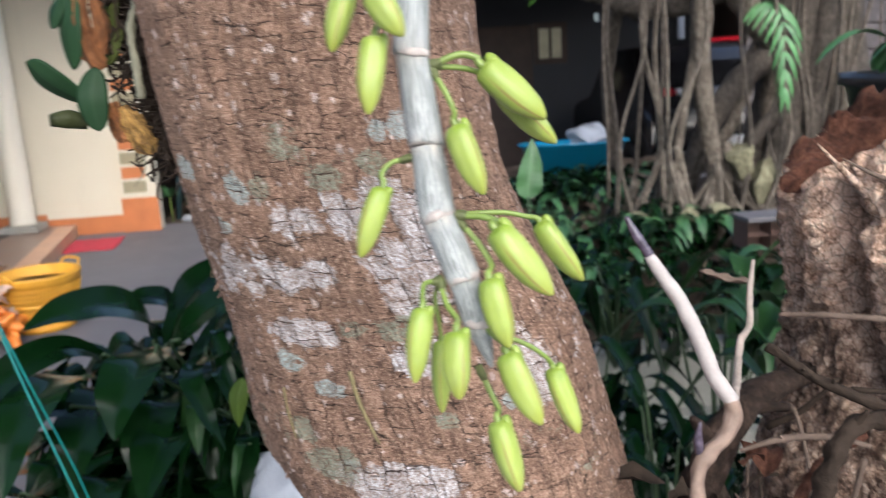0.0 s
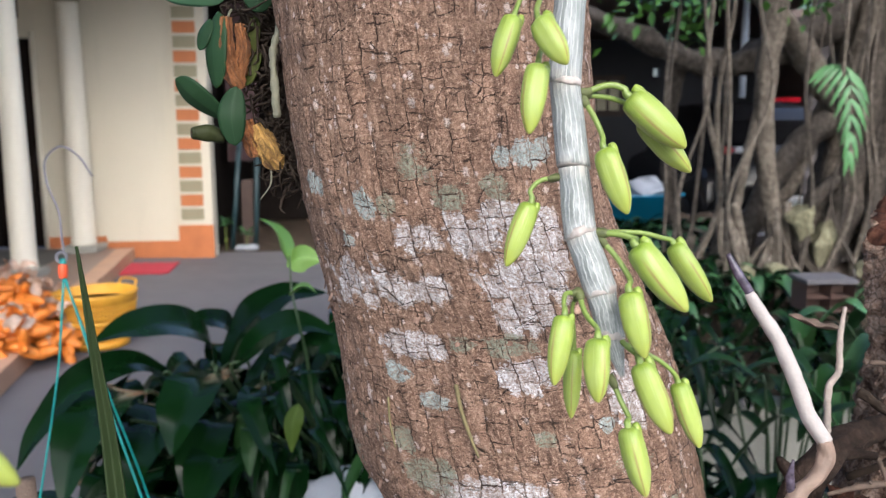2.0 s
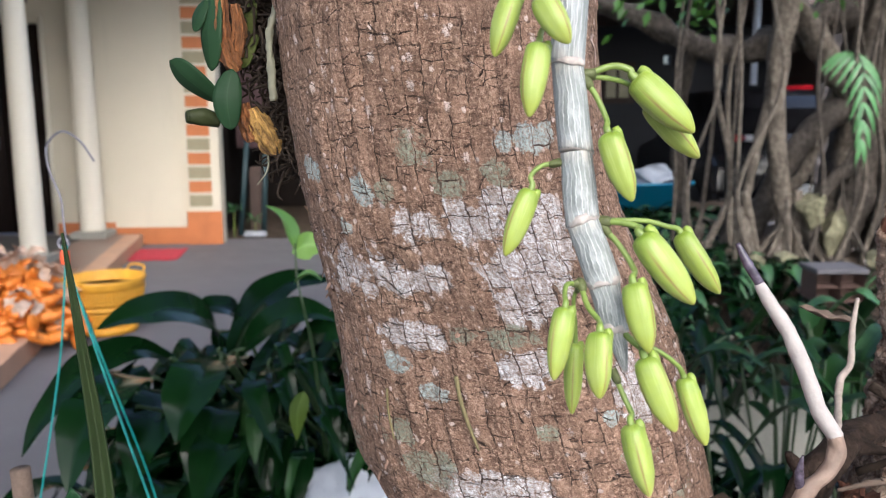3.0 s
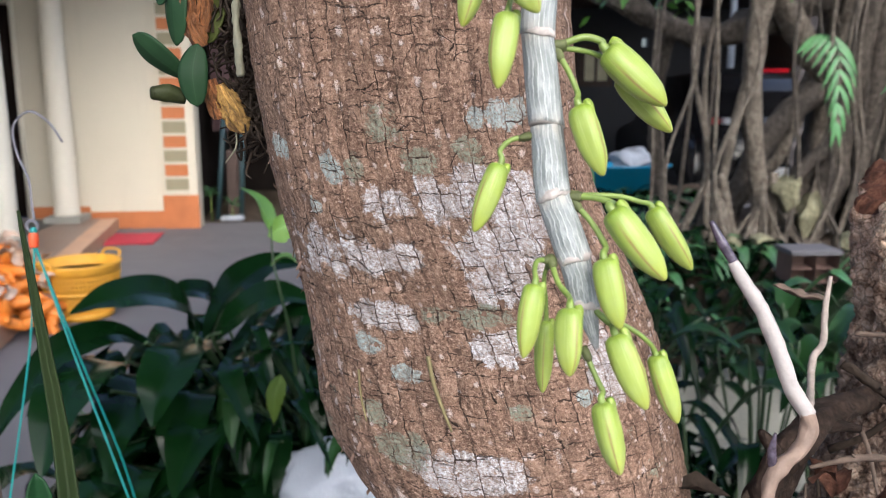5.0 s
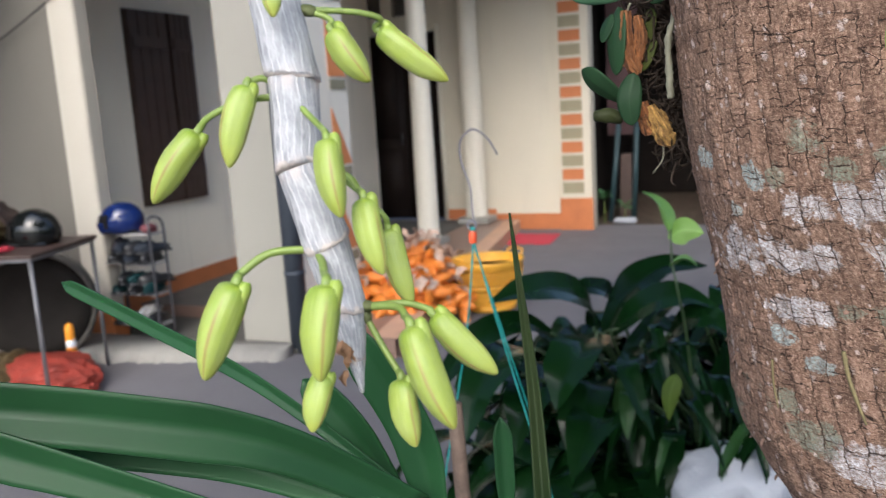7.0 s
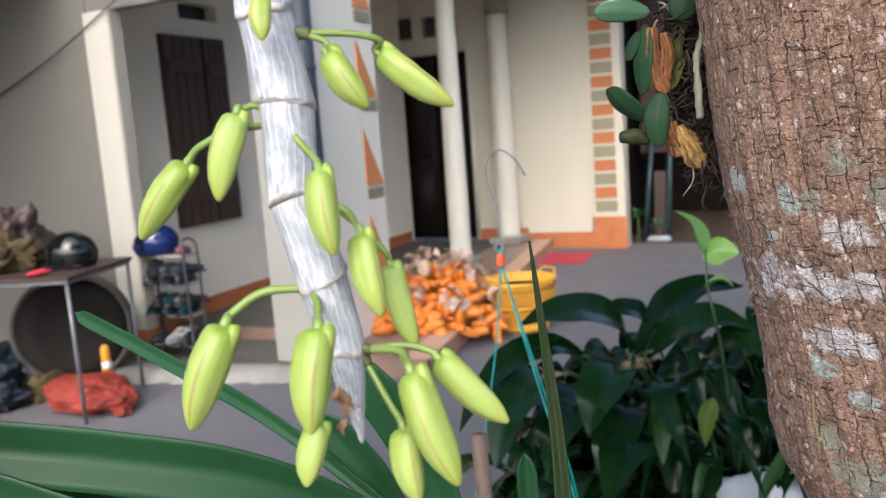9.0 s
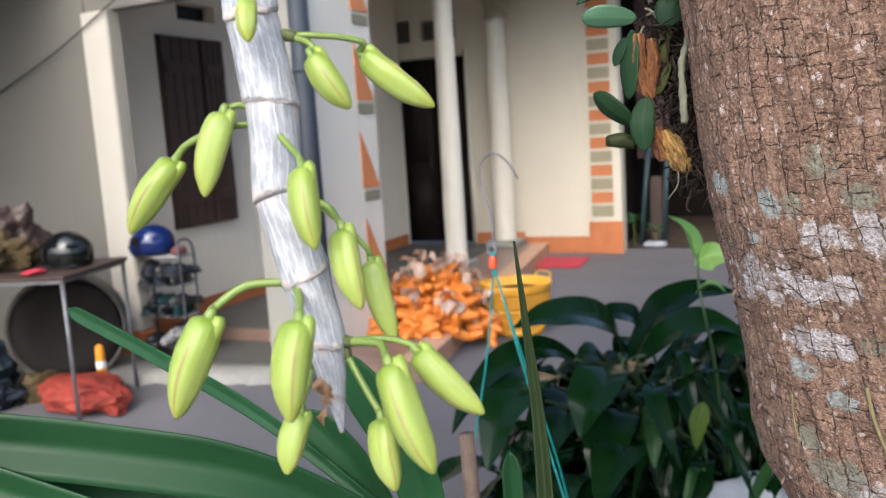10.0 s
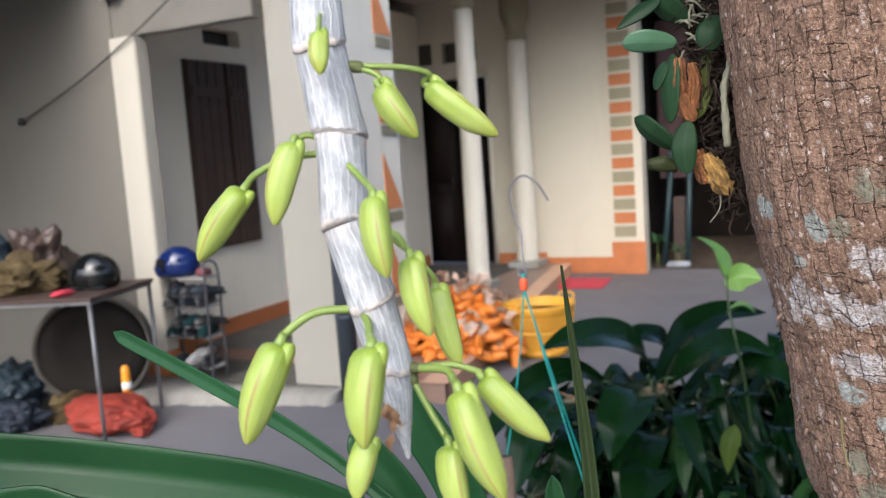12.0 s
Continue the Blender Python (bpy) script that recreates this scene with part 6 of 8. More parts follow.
    spine = catmull([(-0.1850, 0.5905, 1.6413), (-0.1875, 0.5846, 1.5729), (-0.1849, 0.5818, 1.5373), (-0.1797, 0.5808, 1.5013), (-0.1684, 0.5805, 1.4649), (-0.1602, 0.5805, 1.4386)], 6)
    for k in range(1300):
        p = spine[rng.randrange(len(spine))] + Vector((rng.gauss(0.002, 0.008), rng.gauss(0, 0.007), rng.gauss(0, 0.005)))
        d = Vector((rng.gauss(0.3, 0.8), rng.gauss(0.2, 0.8), rng.gauss(-0.6, 0.8))).normalized() * rng.uniform(0.008, 0.026)
        q = p + d * 0.5 + Vector((rng.gauss(0, 0.004), rng.gauss(0, 0.004), rng.gauss(0, 0.004)))
        tube(bm, catmull([p, q, p + d], 3), [0.0011, 0.0009, 0.0005], 5)
    ob = part("root_tangle", bm, M_ROOTLET, e, "tangled dark thin roots")
    # Solid dark core stands in for the shadow between clump and bark.
    bm = bmesh.new()
    tube(bm, [q + Vector((0.006, 0.012, 0)) for q in spine], spread([0.010, 0.012, 0.012, 0.010, 0.007, 0.003], len(spine)), 24, 1.2, Vector((8, 2, 5)))
    part("root_mat", bm, M_ROOTLET, e)
    bm = bmesh.new()
    for k in range(14):
        p = Vector((-0.197, 0.572, 1.572)) + Vector((rng.gauss(0, 0.006), rng.gauss(0, 0.003), rng.gauss(0, 0.008)))
        d = Vector((rng.gauss(0.3, 1), rng.gauss(-0.3, 0.3), rng.gauss(-0.2, 0.8))).normalized() * 0.016
        tube(bm, catmull([p, p + d * 0.5 + Vector((0, -0.002, 0.003)), p + d], 3), [0.0009, 0.0009, 0.0005], 6)
    part("pale_root_tuft", bm, M_PALEROOT, e)


M_OLIVECANE = plain("olive_cane", (0.026, 0.032, 0.010), 0.6, 0.4, 90, 300, 0.4, 0.001, spec=0.2)
M_OLIVELEAF = leaf_material("olive_leaf", (0.03, 0.038, 0.008), (0.07, 0.085, 0.02), 0.55, spec=0.15)
epiphyte()


# ---------------------------------------------------------------- strap-leaved plant and stakes below the second orchid
def strap_plant():
    p = thing("strap_leaf_plant", "plant with long glossy dark green strap leaves", "plant")
    long_leaves = (
        ([(-0.268, 0.323, 1.258), (-0.3252, 0.2702, 1.3091), (-0.3869, 0.2236, 1.3328), (-0.4626, 0.1787, 1.3466), (-0.5615, 0.1411, 1.3464)], 0.031, (0.3, 0.5, 1.0), 0.45),
        ([(-0.262, 0.330, 1.25), (-0.3802, 0.3311, 1.3136), (-0.4910, 0.3380, 1.3470), (-0.5767, 0.3361, 1.3753)], 0.0105, (0.2, 0.3, 1.0), 0.35),
        ([(-0.2965, 0.3497, 1.243), (-0.3260, 0.3387, 1.2966), (-0.3501, 0.3277, 1.3259)], 0.022, (0.6, 0.3, 1.0), 0.35))
    short_leaves = (
        ([(-0.2646, 0.3358, 1.2367), (-0.2780, 0.3356, 1.30), (-0.3059, 0.3137, 1.3705)], 0.026, (1.0, 0.5, 0.3), 0.4),
        ([(-0.2094, 0.3694, 1.2323), (-0.2188, 0.3836, 1.3132), (-0.2259, 0.3872, 1.3727), (-0.2322, 0.3900, 1.4224)], 0.0105, (1.0, 0.45, 0.1), 0.8),
        ([(-0.28, 0.305, 1.262), (-0.3706, 0.2603, 1.2991), (-0.4759, 0.1974, 1.3189), (-0.56, 0.16, 1.318)], 0.022, (0.3, 0.5, 1.0), 0.4),
        ([(-0.31, 0.25, 1.27), (-0.4182, 0.1910, 1.3173), (-0.4478, 0.1737, 1.3248), (-0.52, 0.13, 1.31)], 0.024, (0.3, 0.5, 1.0), 0.4))
    for k, (pts, w, s, f) in enumerate(long_leaves + short_leaves):
        shape = {1: "blunt", 4: "blade"}.get(k, "strap")
        part("leaf", leaf_bm(pts, w, shape, f, side=s, steps=10, cross=8, thick=0.0009), M_BLADE if shape == "blade" else M_STRAP, p)
    # the cut leaf
    part("cut_leaf", leaf_bm([(-0.280, 0.470, 1.17), (-0.2835, 0.474, 1.215), (-0.2853, 0.4765, 1.2532)], 0.014, "strap", 0.6, side=(0.8, 0.6, 0.2), steps=8, cross=6, thick=0.001), M_STRAP, p)
    # the growth from which the leaves rise
    tube_part("crown_base", [(-0.27, 0.36, 0.62), (-0.268, 0.35, 0.95), (-0.266, 0.34, 1.2)], [0.03, 0.026, 0.016], M_STRAP, p, seg=14)
    t = thing("plant_pot", "black plastic pot holding the strap-leaved plant", "pot")
    m = Matrix.Translation((-0.27, 0.36, 0.0))
    part("body", lathe([(0.10, 0.42), (0.135, 0.60), (0.145, 0.64), (0.15, 0.64), (0.15, 0.66), (0.138, 0.66), (0.13, 0.61)], 36, m), M_BLACK, t)
    part("soil", lathe([(0.001, 0.615), (0.131, 0.612)], 36, m), M_SOIL, t)
    b = thing("pot_stand", "grey cement block under the plant pot", "block")
    part("block", boxes((-0.42, -0.12, 0.21, 0.51, 0.0, 0.418), bevel=0.01), M_LEDGE, b, smooth=False)
    s = thing("wooden_stake", "short cut wooden stake with a flat pale top", "stake")
    tube_part("shaft", [(-0.366, 0.578, 0.0), (-0.372, 0.582, 0.9), (-0.3840, 0.5875, 1.2131)], [0.0075, 0.0075, 0.0072], M_TWIG, s, seg=12, steps=4)


strap_plant()


def hanger():
    h = thing("wire_hanger", "galvanised wire hook with teal strings carrying a hanging pot", "hanger")
    K = Vector((-0.045, 0.02, 1.475))

    def at(p):
        return K + (Vector(p) - K) * 0.96

    tube_part("hook", [at(p) for p in ((-0.6041, 1.1995, 1.4049), (-0.6251, 1.2032, 1.4342), (-0.6516, 1.2042, 1.4480), (-0.6729, 1.2000, 1.4283), (-0.6700, 1.1945, 1.3933), (-0.6530, 1.1887, 1.3525), (-0.6485, 1.1830, 1.3158), (-0.6449, 1.1793, 1.2964))], [0.0016], M_WIRE, h, seg=8)
    c = at((-0.6490, 1.1790, 1.2870))
    bm = bmesh.new()
    ring = [c + Vector((math.cos(a) * 0.0075, 0, math.sin(a) * 0.0075)) for a in np.linspace(0, 2 * math.pi, 17)]
    tube(bm, ring, [0.0024], 8)
    part("eye", bm, M_WIRE, h)
    tube_part("bead", [at((-0.646, 1.176, 1.277)), at((-0.6463, 1.1749, 1.2684)), at((-0.6463, 1.1745, 1.257))], [0.006, 0.0068, 0.006], M_RED, h, "red plastic bead", 12, 4)
    tube_part("knot", [at((-0.6465, 1.178, 1.285)), at((-0.646, 1.176, 1.277))], [0.004, 0.005], M_STRING, h, "", 8, 3)
    for pts in ([(-0.6450, 1.1727, 1.2566), (-0.6544, 1.1499, 1.1118), (-0.6871, 1.1194, 0.90), (-0.7165, 1.092, 0.71)], [(-0.6428, 1.1728, 1.2566), (-0.5882, 1.1504, 1.0958), (-0.515, 1.1245, 0.89), (-0.452, 1.102, 0.71)], [(-0.6440, 1.1728, 1.2566), (-0.60, 1.19, 1.08), (-0.57, 1.24, 0.89), (-0.55, 1.27, 0.71)]):
        tube_part("string", [at(p) for p in pts], [0.0017, 0.0014, 0.0014], M_STRING, h, "teal nylon string", 8)
    pot = thing("hanging_pot", "black plastic pot hung on teal strings", "pot")
    m = Matrix.Translation((-0.568, 1.115, 0.0))
    part("body", lathe([(0.09, 0.55), (0.13, 0.69), (0.137, 0.70), (0.137, 0.716), (0.127, 0.716), (0.12, 0.68)], 32, m), M_BLACK, pot)


hanger()


# ---------------------------------------------------------------- pale stick, dry branches and the old stump
def stick():
    s = thing("aerial_shoot", "white peeled orchid shoot with a dark glossy tip on the stump", "shoot")
    tube_part("shoot", [(0.1325, 0.5285, 1.3716), (0.1400, 0.5268, 1.3585), (0.1501, 0.5250, 1.3433), (0.1609, 0.5216, 1.3191), (0.1699, 0.5181, 1.2948), (0.1806, 0.5158, 1.2775)], [0.0033, 0.0044, 0.0048, 0.005, 0.0051, 0.005], M_STICKWHITE, s, seg=16, steps=8, lump=0.12)
    tube_part("tip", [(0.1190, 0.5320, 1.3959), (0.1258, 0.5300, 1.3830), (0.1340, 0.5284, 1.3700)], [0.0016, 0.0032, 0.0030], M_STICKDARK, s, "dark purple glossy tip", 12, 6)
    tube_part("stem", [(0.1800, 0.5158, 1.2790), (0.1817, 0.5150, 1.2690), (0.1760, 0.5121, 1.2567), (0.1640, 0.5105, 1.2450), (0.157, 0.508, 1.232), (0.158, 0.51, 1.20), (0.17, 0.56, 1.12)], [0.0048, 0.0054, 0.0046, 0.0052, 0.0044, 0.0045, 0.006], M_STEM, s, "brown jointed stem", 14, 8, 0.4)
    tube_part("side_stem", [(0.1880, 0.5300, 1.2710), (0.2050, 0.57, 1.2740), (0.2203, 0.6052, 1.2849), (0.2283, 0.6089, 1.2953), (0.2300, 0.6142, 1.3180), (0.2339, 0.6184, 1.3424)], [0.0026, 0.0025, 0.0025, 0.0024, 0.0024, 0.0012], M_GREYSTEM, s, "dry grey side stem", 12, 8, 0.35)
    tube_part("small_tip", [(0.160, 0.512, 1.245), (0.1575, 0.509, 1.256), (0.1585, 0.508, 1.2685)], [0.0034, 0.003, 0.0008], M_STICKDARK, s, "", 10, 5)


stick()


def stump():
    """Old broken stump: a ragged column with deep furrows and a split top."""
    st = thing("tree_stump", "old broken tree stump with rotten flaking bark", "stump")
    zs = np.concatenate([np.linspace(0.0, 0.68, 40, endpoint=False), np.linspace(0.68, 1.0, 230)])
    seg = 420
    th = np.linspace(0, 2 * np.pi, seg, endpoint=False)
    T, TH = np.meshgrid(zs, th, indexing="ij")
    top = 1.437 + 0.046 * np.cos(TH) + 0.004 * np.sin(TH) + 0.03 * (vnoise(TH * 3.0 + 40, TH * 0, 3) - 0.5) + 0.022 * (vnoise(TH * 9.0 + 40, TH * 0, 4) - 0.5)
    top = top + 0.038 * np.exp(-((TH - 4.1) / 0.5) ** 2) - 0.02 * np.clip((3.30 - TH) * 8, 0, 1) * np.clip((TH - 2.6) * 4, 0, 1)
    Z = T * top
    R = 0.150 + 0.10 * np.clip(1.30 - Z, 0, 2) ** 1.2 + 0.014 * np.exp(-((Z - 1.36) / 0.05) ** 2)
    u = TH * 0.17
    fur = np.abs(vnoise(u * 18 + 9, Z * 7, 31) - 0.5) * 2
    R = R + 0.022 * (vnoise(u * 14 + 3, Z * 9, 32) - 0.5) + 0.008 * (vnoise(u * 45, Z * 32, 33) - 0.5) + 0.006 * (vnoise(u * 150, Z * 130, 34) - 0.5) - 0.012 * (1 - np.clip(fur / 0.2, 0, 1))
    R = R + 0.006 * (np.abs(vnoise(u * 80, Z * 60, 35) - 0.5) * 2 - 0.5) + 0.005 * (vnoise(u * 260, Z * 230, 36) - 0.5)
    cleft = 3.38 + 0.9 * (1.40 - Z) + 0.2 * (vnoise(Z * 14, Z * 0, 37) - 0.5)
    R = R - 0.065 * np.exp(-(((TH - cleft) / 0.09) ** 2)) * np.clip((Z - 1.20) * 12, 0, 1)
    cx, cy = 0.455 + 0.02 * np.sin(Z * 6), 0.715
    co = np.stack([cx + R * np.cos(TH), cy + R * np.sin(TH), Z], -1).reshape(-1, 3)
    n = len(zs)
    i, k = np.meshgrid(np.arange(n - 1), np.arange(seg), indexing="ij")
    k2 = (k + 1) % seg
    faces = np.stack([i * seg + k, i * seg + k2, (i + 1) * seg + k2, (i + 1) * seg + k], -1).reshape(-1, 4).tolist()
    co = co.tolist()
    # broken top sloping up to the back, with a rotted hole
    ring = (n - 1) * seg
    side = len(faces)
    rim = [Vector(co[ring + q]) for q in range(seg)]
    centre = sum(rim, Vector()) / seg
    hole = Vector((0.3976, 0.7733, 1.4201))
    for r in (0.95, 0.88, 0.8, 0.72, 0.64, 0.55, 0.45, 0.33, 0.2):
        b = len(co)
        for q in range(seg):
            p = centre + (rim[q] - centre) * r
            dh = math.hypot(p.x - hole.x, p.y - hole.y)
            z = p.z - 0.012 * (1 - r) + 0.016 * noise.noise(p * 30) + 0.010 * noise.noise(p * 90) - 0.08 * math.exp(-(dh / 0.024) ** 2)
            co.append([p.x, p.y, z])
        for q in range(seg):
            faces.append([ring + q, ring + (q + 1) % seg, b + (q + 1) % seg, b + q])
        ring = b
    faces.append([ring + q for q in range(seg)])
    me = bpy.data.meshes.new("stump_body")
    me.from_pydata(co, [], faces)
    me.shade_smooth()
    me.materials.append(M_STUMP)
    me.materials.append(M_HEART)
    me.polygons.foreach_set("material_index", [0] * side + [1] * (len(faces) - side))
    new("stump_body", me).parent = st
    tube_part("splinter", [(0.300, 0.60, 1.395), (0.280, 0.592, 1.412), (0.262, 0.584, 1.428)], [0.0028, 0.0018, 0.0006], M_STUMP, st, "sharp broken splinter", 8, 4)
    tube_part("splinter", [(0.33, 0.585, 1.395), (0.30, 0.577, 1.405), (0.272, 0.570, 1.419)], [0.0022, 0.0016, 0.0005], M_TWIG, st, "", 8, 4)
    rng = random.Random(21)
    for k in range(16):
        a = rng.uniform(3.1, 4.7)
        z = rng.uniform(1.12, 1.24)
        p = Vector((0.455 + 0.18 * math.cos(a), 0.715 + 0.18 * math.sin(a), z))
        d = Vector((rng.gauss(0.3, 0.5), rng.gauss(-0.25, 0.3), rng.gauss(-0.3, 0.5))).normalized() * rng.uniform(0.05, 0.12)
        q = p + d * 0.5 + Vector((0, 0, rng.gauss(0.005, 0.012)))
        r = rng.choice((0.0012, 0.002, 0.003, 0.0045))
        tube_part("root", [p, q, p + d], [r * 1.2, r, r * 0.5], M_ROOTLET if k % 4 else M_TWIG, st, "", 8, 5, 0.3)
    for k in range(12):
        p = Vector((rng.uniform(0.15, 0.36), rng.uniform(0.52, 0.60), rng.uniform(1.16, 1.215)))
        e = p + Vector((rng.gauss(0, 0.03), rng.gauss(0, 0.02), rng.gauss(0, 0.012)))
        part("dry_scrap", leaf_bm([p, (p + e) / 2 + Vector((0, 0, 0.008)), e], 0.022, "lance", 0.6, steps=3, cross=4, wave=0.4, seed=k), (M_TWIG, M_ROOTLET, M_HEART)[k % 3], st)


stump()


def twig(pts, r, mat_, label):
    t = thing("dry_branch", label, "branch", "dry branches on the stump")
    tube_part("stem", pts, r, mat_, t, "", 14, 12, 0.55)
    rng = random.Random(len(label))
    for k in (1, 2):
        p, w = Vector(pts[k]), r[min(k, len(r) - 1)]
        d = Vector((rng.gauss(0, 1), -0.4, rng.gauss(0.3, 0.6))).normalized()
        tube_part("stub", [p, p + d * w * 1.6, p + d * w * 2.6], [w * 0.5, w * 0.35, w * 0.2], mat_, t, "", 8, 4, 0.4)
    return t


twig([(0.2233, 0.5652, 1.2946), (0.2395, 0.5471, 1.2827), (0.2515, 0.5303, 1.2765), (0.2911, 0.516, 1.2605)], [0.0032, 0.0032, 0.0034, 0.0036], M_ROOTLET, "dark bare branch leaning against the stump")
twig([(0.2498, 0.6074, 1.3025), (0.2733, 0.5874, 1.3065), (0.3052, 0.5668, 1.3077), (0.3495, 0.5554, 1.3056)], [0.0017, 0.0021, 0.0023, 0.0024], M_TWIG, "thin grey dry branch lying across the stump")
twig([(0.2005, 0.5509, 1.2256), (0.2261, 0.5426, 1.2364), (0.2548, 0.5374, 1.2381), (0.2788, 0.5308, 1.233)], [0.0012, 0.0024, 0.0022, 0.0018], M_TWIG, "short dry branch at the foot of the shoot")
twig([(0.2936, 0.4976, 1.2702), (0.2686, 0.4973, 1.2668), (0.2488, 0.497, 1.2642), (0.2345, 0.4931, 1.2448), (0.2311, 0.4962, 1.2111), (0.2403, 0.5207, 1.1343)], [0.0045, 0.005, 0.0055, 0.006, 0.0065, 0.008], M_ROOTLET, "thick dark root curling round the stump")
twig([(0.2177, 0.5054, 1.205), (0.2361, 0.5189, 1.222), (0.2611, 0.5398, 1.2259), (0.2858, 0.5508, 1.2314)], [0.0035, 0.004, 0.004, 0.003], M_HEART, "reddish broken branch propped on the stump")


twig([(0.1761, 0.5876, 1.149), (0.1946, 0.5795, 1.215), (0.2186, 0.59, 1.2404), (0.2573, 0.6272, 1.2388), (0.3219, 0.7079, 1.2173)], [0.014, 0.013, 0.012, 0.010, 0.008], M_DARKLOG, "dark rotten log leaning on the stump")


def bark_curl():
    p = thing("bark_curl", "curled dry brown scale of bark beside the shoot", "bark")
    part("scale", leaf_bm([(0.203, 0.6446, 1.3301), (0.2193, 0.6328, 1.3236), (0.2386, 0.6271, 1.3225)], 0.013, "oval", 0.5, steps=6, cross=6, wave=0.2, thick=0.001), M_TWIG, p)


bark_curl()


# ---------------------------------------------------------------- leafy plants
def arching(rng, base, n, reach, lift, width, droop=0.5, toward=None, spread_=0.05):
    """Leaves that rise from a base and arch over."""
    out = []
    for k in range(n):
        a = rng.uniform(0, 2 * math.pi) if toward is None else rng.gauss(toward, 0.9)
        L, h = reach * rng.uniform(0.6, 1.15), lift * rng.uniform(0.45, 1.1)
        b = Vector(base) + Vector((rng.gauss(0, spread_), rng.gauss(0, spread_), 0))
        d = Vector((math.cos(a), math.sin(a), 0))
        s = b + d * L * 0.25 + Vector((0, 0, h))
        out.append(([s, s + d * L * 0.35 + Vector((0, 0, h * 0.12)), s + d * L * 0.7 + Vector((0, 0, -L * droop * 0.25)), s + d * L * 0.95 + Vector((0, 0, -L * droop))], width * rng.uniform(0.7, 1.15)))
    return out


def petioles(p, base, spots, mat_):
    for pts, w in spots:
        a, b = Vector(base), Vector(pts[0])
        bm = bmesh.new()
        tube(bm, catmull([a, (a + b) / 2 + Vector((0, 0, 0.06)), b, b + (Vector(pts[1]) - b) * 0.2], 4), [0.007, 0.005, 0.0035, 0.003], 6)
        part("petiole", bm, mat_, p)


def big_plant():
    p = thing("broadleaf_plant", "potted plant with broad glossy dark green leaves", "plant")
    heart = Vector((-0.66, 2.32, 0.28))
    back, front, right = (-0.45, 0.75, 0.5), (-0.5, 0.6, 0.5), (0.35, -0.75, -0.5)
    for pts, w, side in (
        ([(-0.730, 2.097, 0.831), (-0.743, 2.058, 0.941), (-0.803, 1.941, 0.997), (-0.857, 1.854, 1.004), (-0.908, 1.781, 0.990)], 0.115, back),
        ([(-0.785, 1.943, 0.862), (-0.843, 1.828, 0.931), (-0.917, 1.730, 0.913), (-0.965, 1.642, 0.841), (-0.985, 1.577, 0.773)], 0.085, front),
        ([(-0.681, 1.982, 0.867), (-0.683, 1.820, 0.882), (-0.690, 1.725, 0.841), (-0.700, 1.680, 0.766)], 0.140, None),
        ([(-0.805, 1.872, 0.842), (-0.843, 1.730, 0.876), (-0.864, 1.609, 0.831), (-0.870, 1.530, 0.719)], 0.150, None),
        ([(-0.732, 2.162, 0.795), (-0.672, 2.217, 0.926), (-0.591, 2.286, 0.993), (-0.470, 2.332, 0.993)], 0.125, right),
        ([(-0.669, 2.035, 0.851), (-0.570, 2.006, 0.950), (-0.473, 1.995, 0.983), (-0.380, 1.986, 0.958)], 0.095, right),
        ([(-0.677, 1.961, 0.800), (-0.560, 1.903, 0.848), (-0.459, 1.886, 0.886), (-0.377, 1.884, 0.895)], 0.040, None),
        ([(-0.585, 2.053, 0.832), (-0.571, 1.843, 0.843), (-0.528, 1.774, 0.773), (-0.486, 1.750, 0.690)], 0.055, None),
        ([(-0.816, 2.061, 0.748), (-0.831, 1.946, 0.758), (-0.834, 1.810, 0.711), (-0.846, 1.763, 0.600)], 0.150, None),
        ([(-0.718, 2.082, 0.711), (-0.713, 1.975, 0.720), (-0.716, 1.889, 0.651), (-0.718, 1.843, 0.540)], 0.140, None),
        ([(-0.725, 2.337, 0.827), (-0.744, 2.296, 0.897), (-0.796, 2.255, 0.931), (-0.854, 2.211, 0.924)], 0.100, back),
        ([(-0.530, 2.071, 0.843), (-0.455, 2.004, 0.923), (-0.391, 1.967, 0.934), (-0.328, 1.913, 0.894)], 0.075, right),
        ([(-0.830, 1.841, 0.783), (-0.891, 1.744, 0.817), (-0.930, 1.693, 0.829), (-0.952, 1.646, 0.802)], 0.060, front),
        ([(-0.670, 2.015, 0.644), (-0.667, 1.914, 0.671), (-0.680, 1.841, 0.644), (-0.692, 1.751, 0.560)], 0.150, None)):
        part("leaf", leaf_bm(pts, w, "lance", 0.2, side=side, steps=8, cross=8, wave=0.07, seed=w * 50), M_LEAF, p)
        b = Vector(pts[0])
        tube_part("petiole", [heart, (heart + b) / 2 + Vector((0, 0.04, 0.08)), b, b + (Vector(pts[1]) - b) * 0.25], [0.008, 0.006, 0.0045, 0.003], M_STALKDARK, p, "", 6, 4)
    rng = random.Random(31)
    # narrow drooping leaves of the smaller plant beside it
    for k in range(34):
        b = Vector((rng.uniform(-0.60, -0.20), rng.uniform(1.92, 2.15), rng.uniform(0.60, 0.92)))
        dx, fall, L = rng.gauss(0.05, 0.10), rng.uniform(0.10, 0.22), rng.uniform(0.6, 1.0)
        pts = [b, b + Vector((dx * 0.4, -0.07, 0.02)) * L, b + Vector((dx * 0.8, -0.13, -fall * 0.35)) * L, b + Vector((dx * 1.1, -0.16, -fall)) * L]
        part("leaf", leaf_bm(pts, rng.uniform(0.028, 0.05), "lance", 0.25, steps=5, cross=6, wave=0.15, seed=k * 1.3), M_LEAF if k % 4 else M_LEAFMID, p)
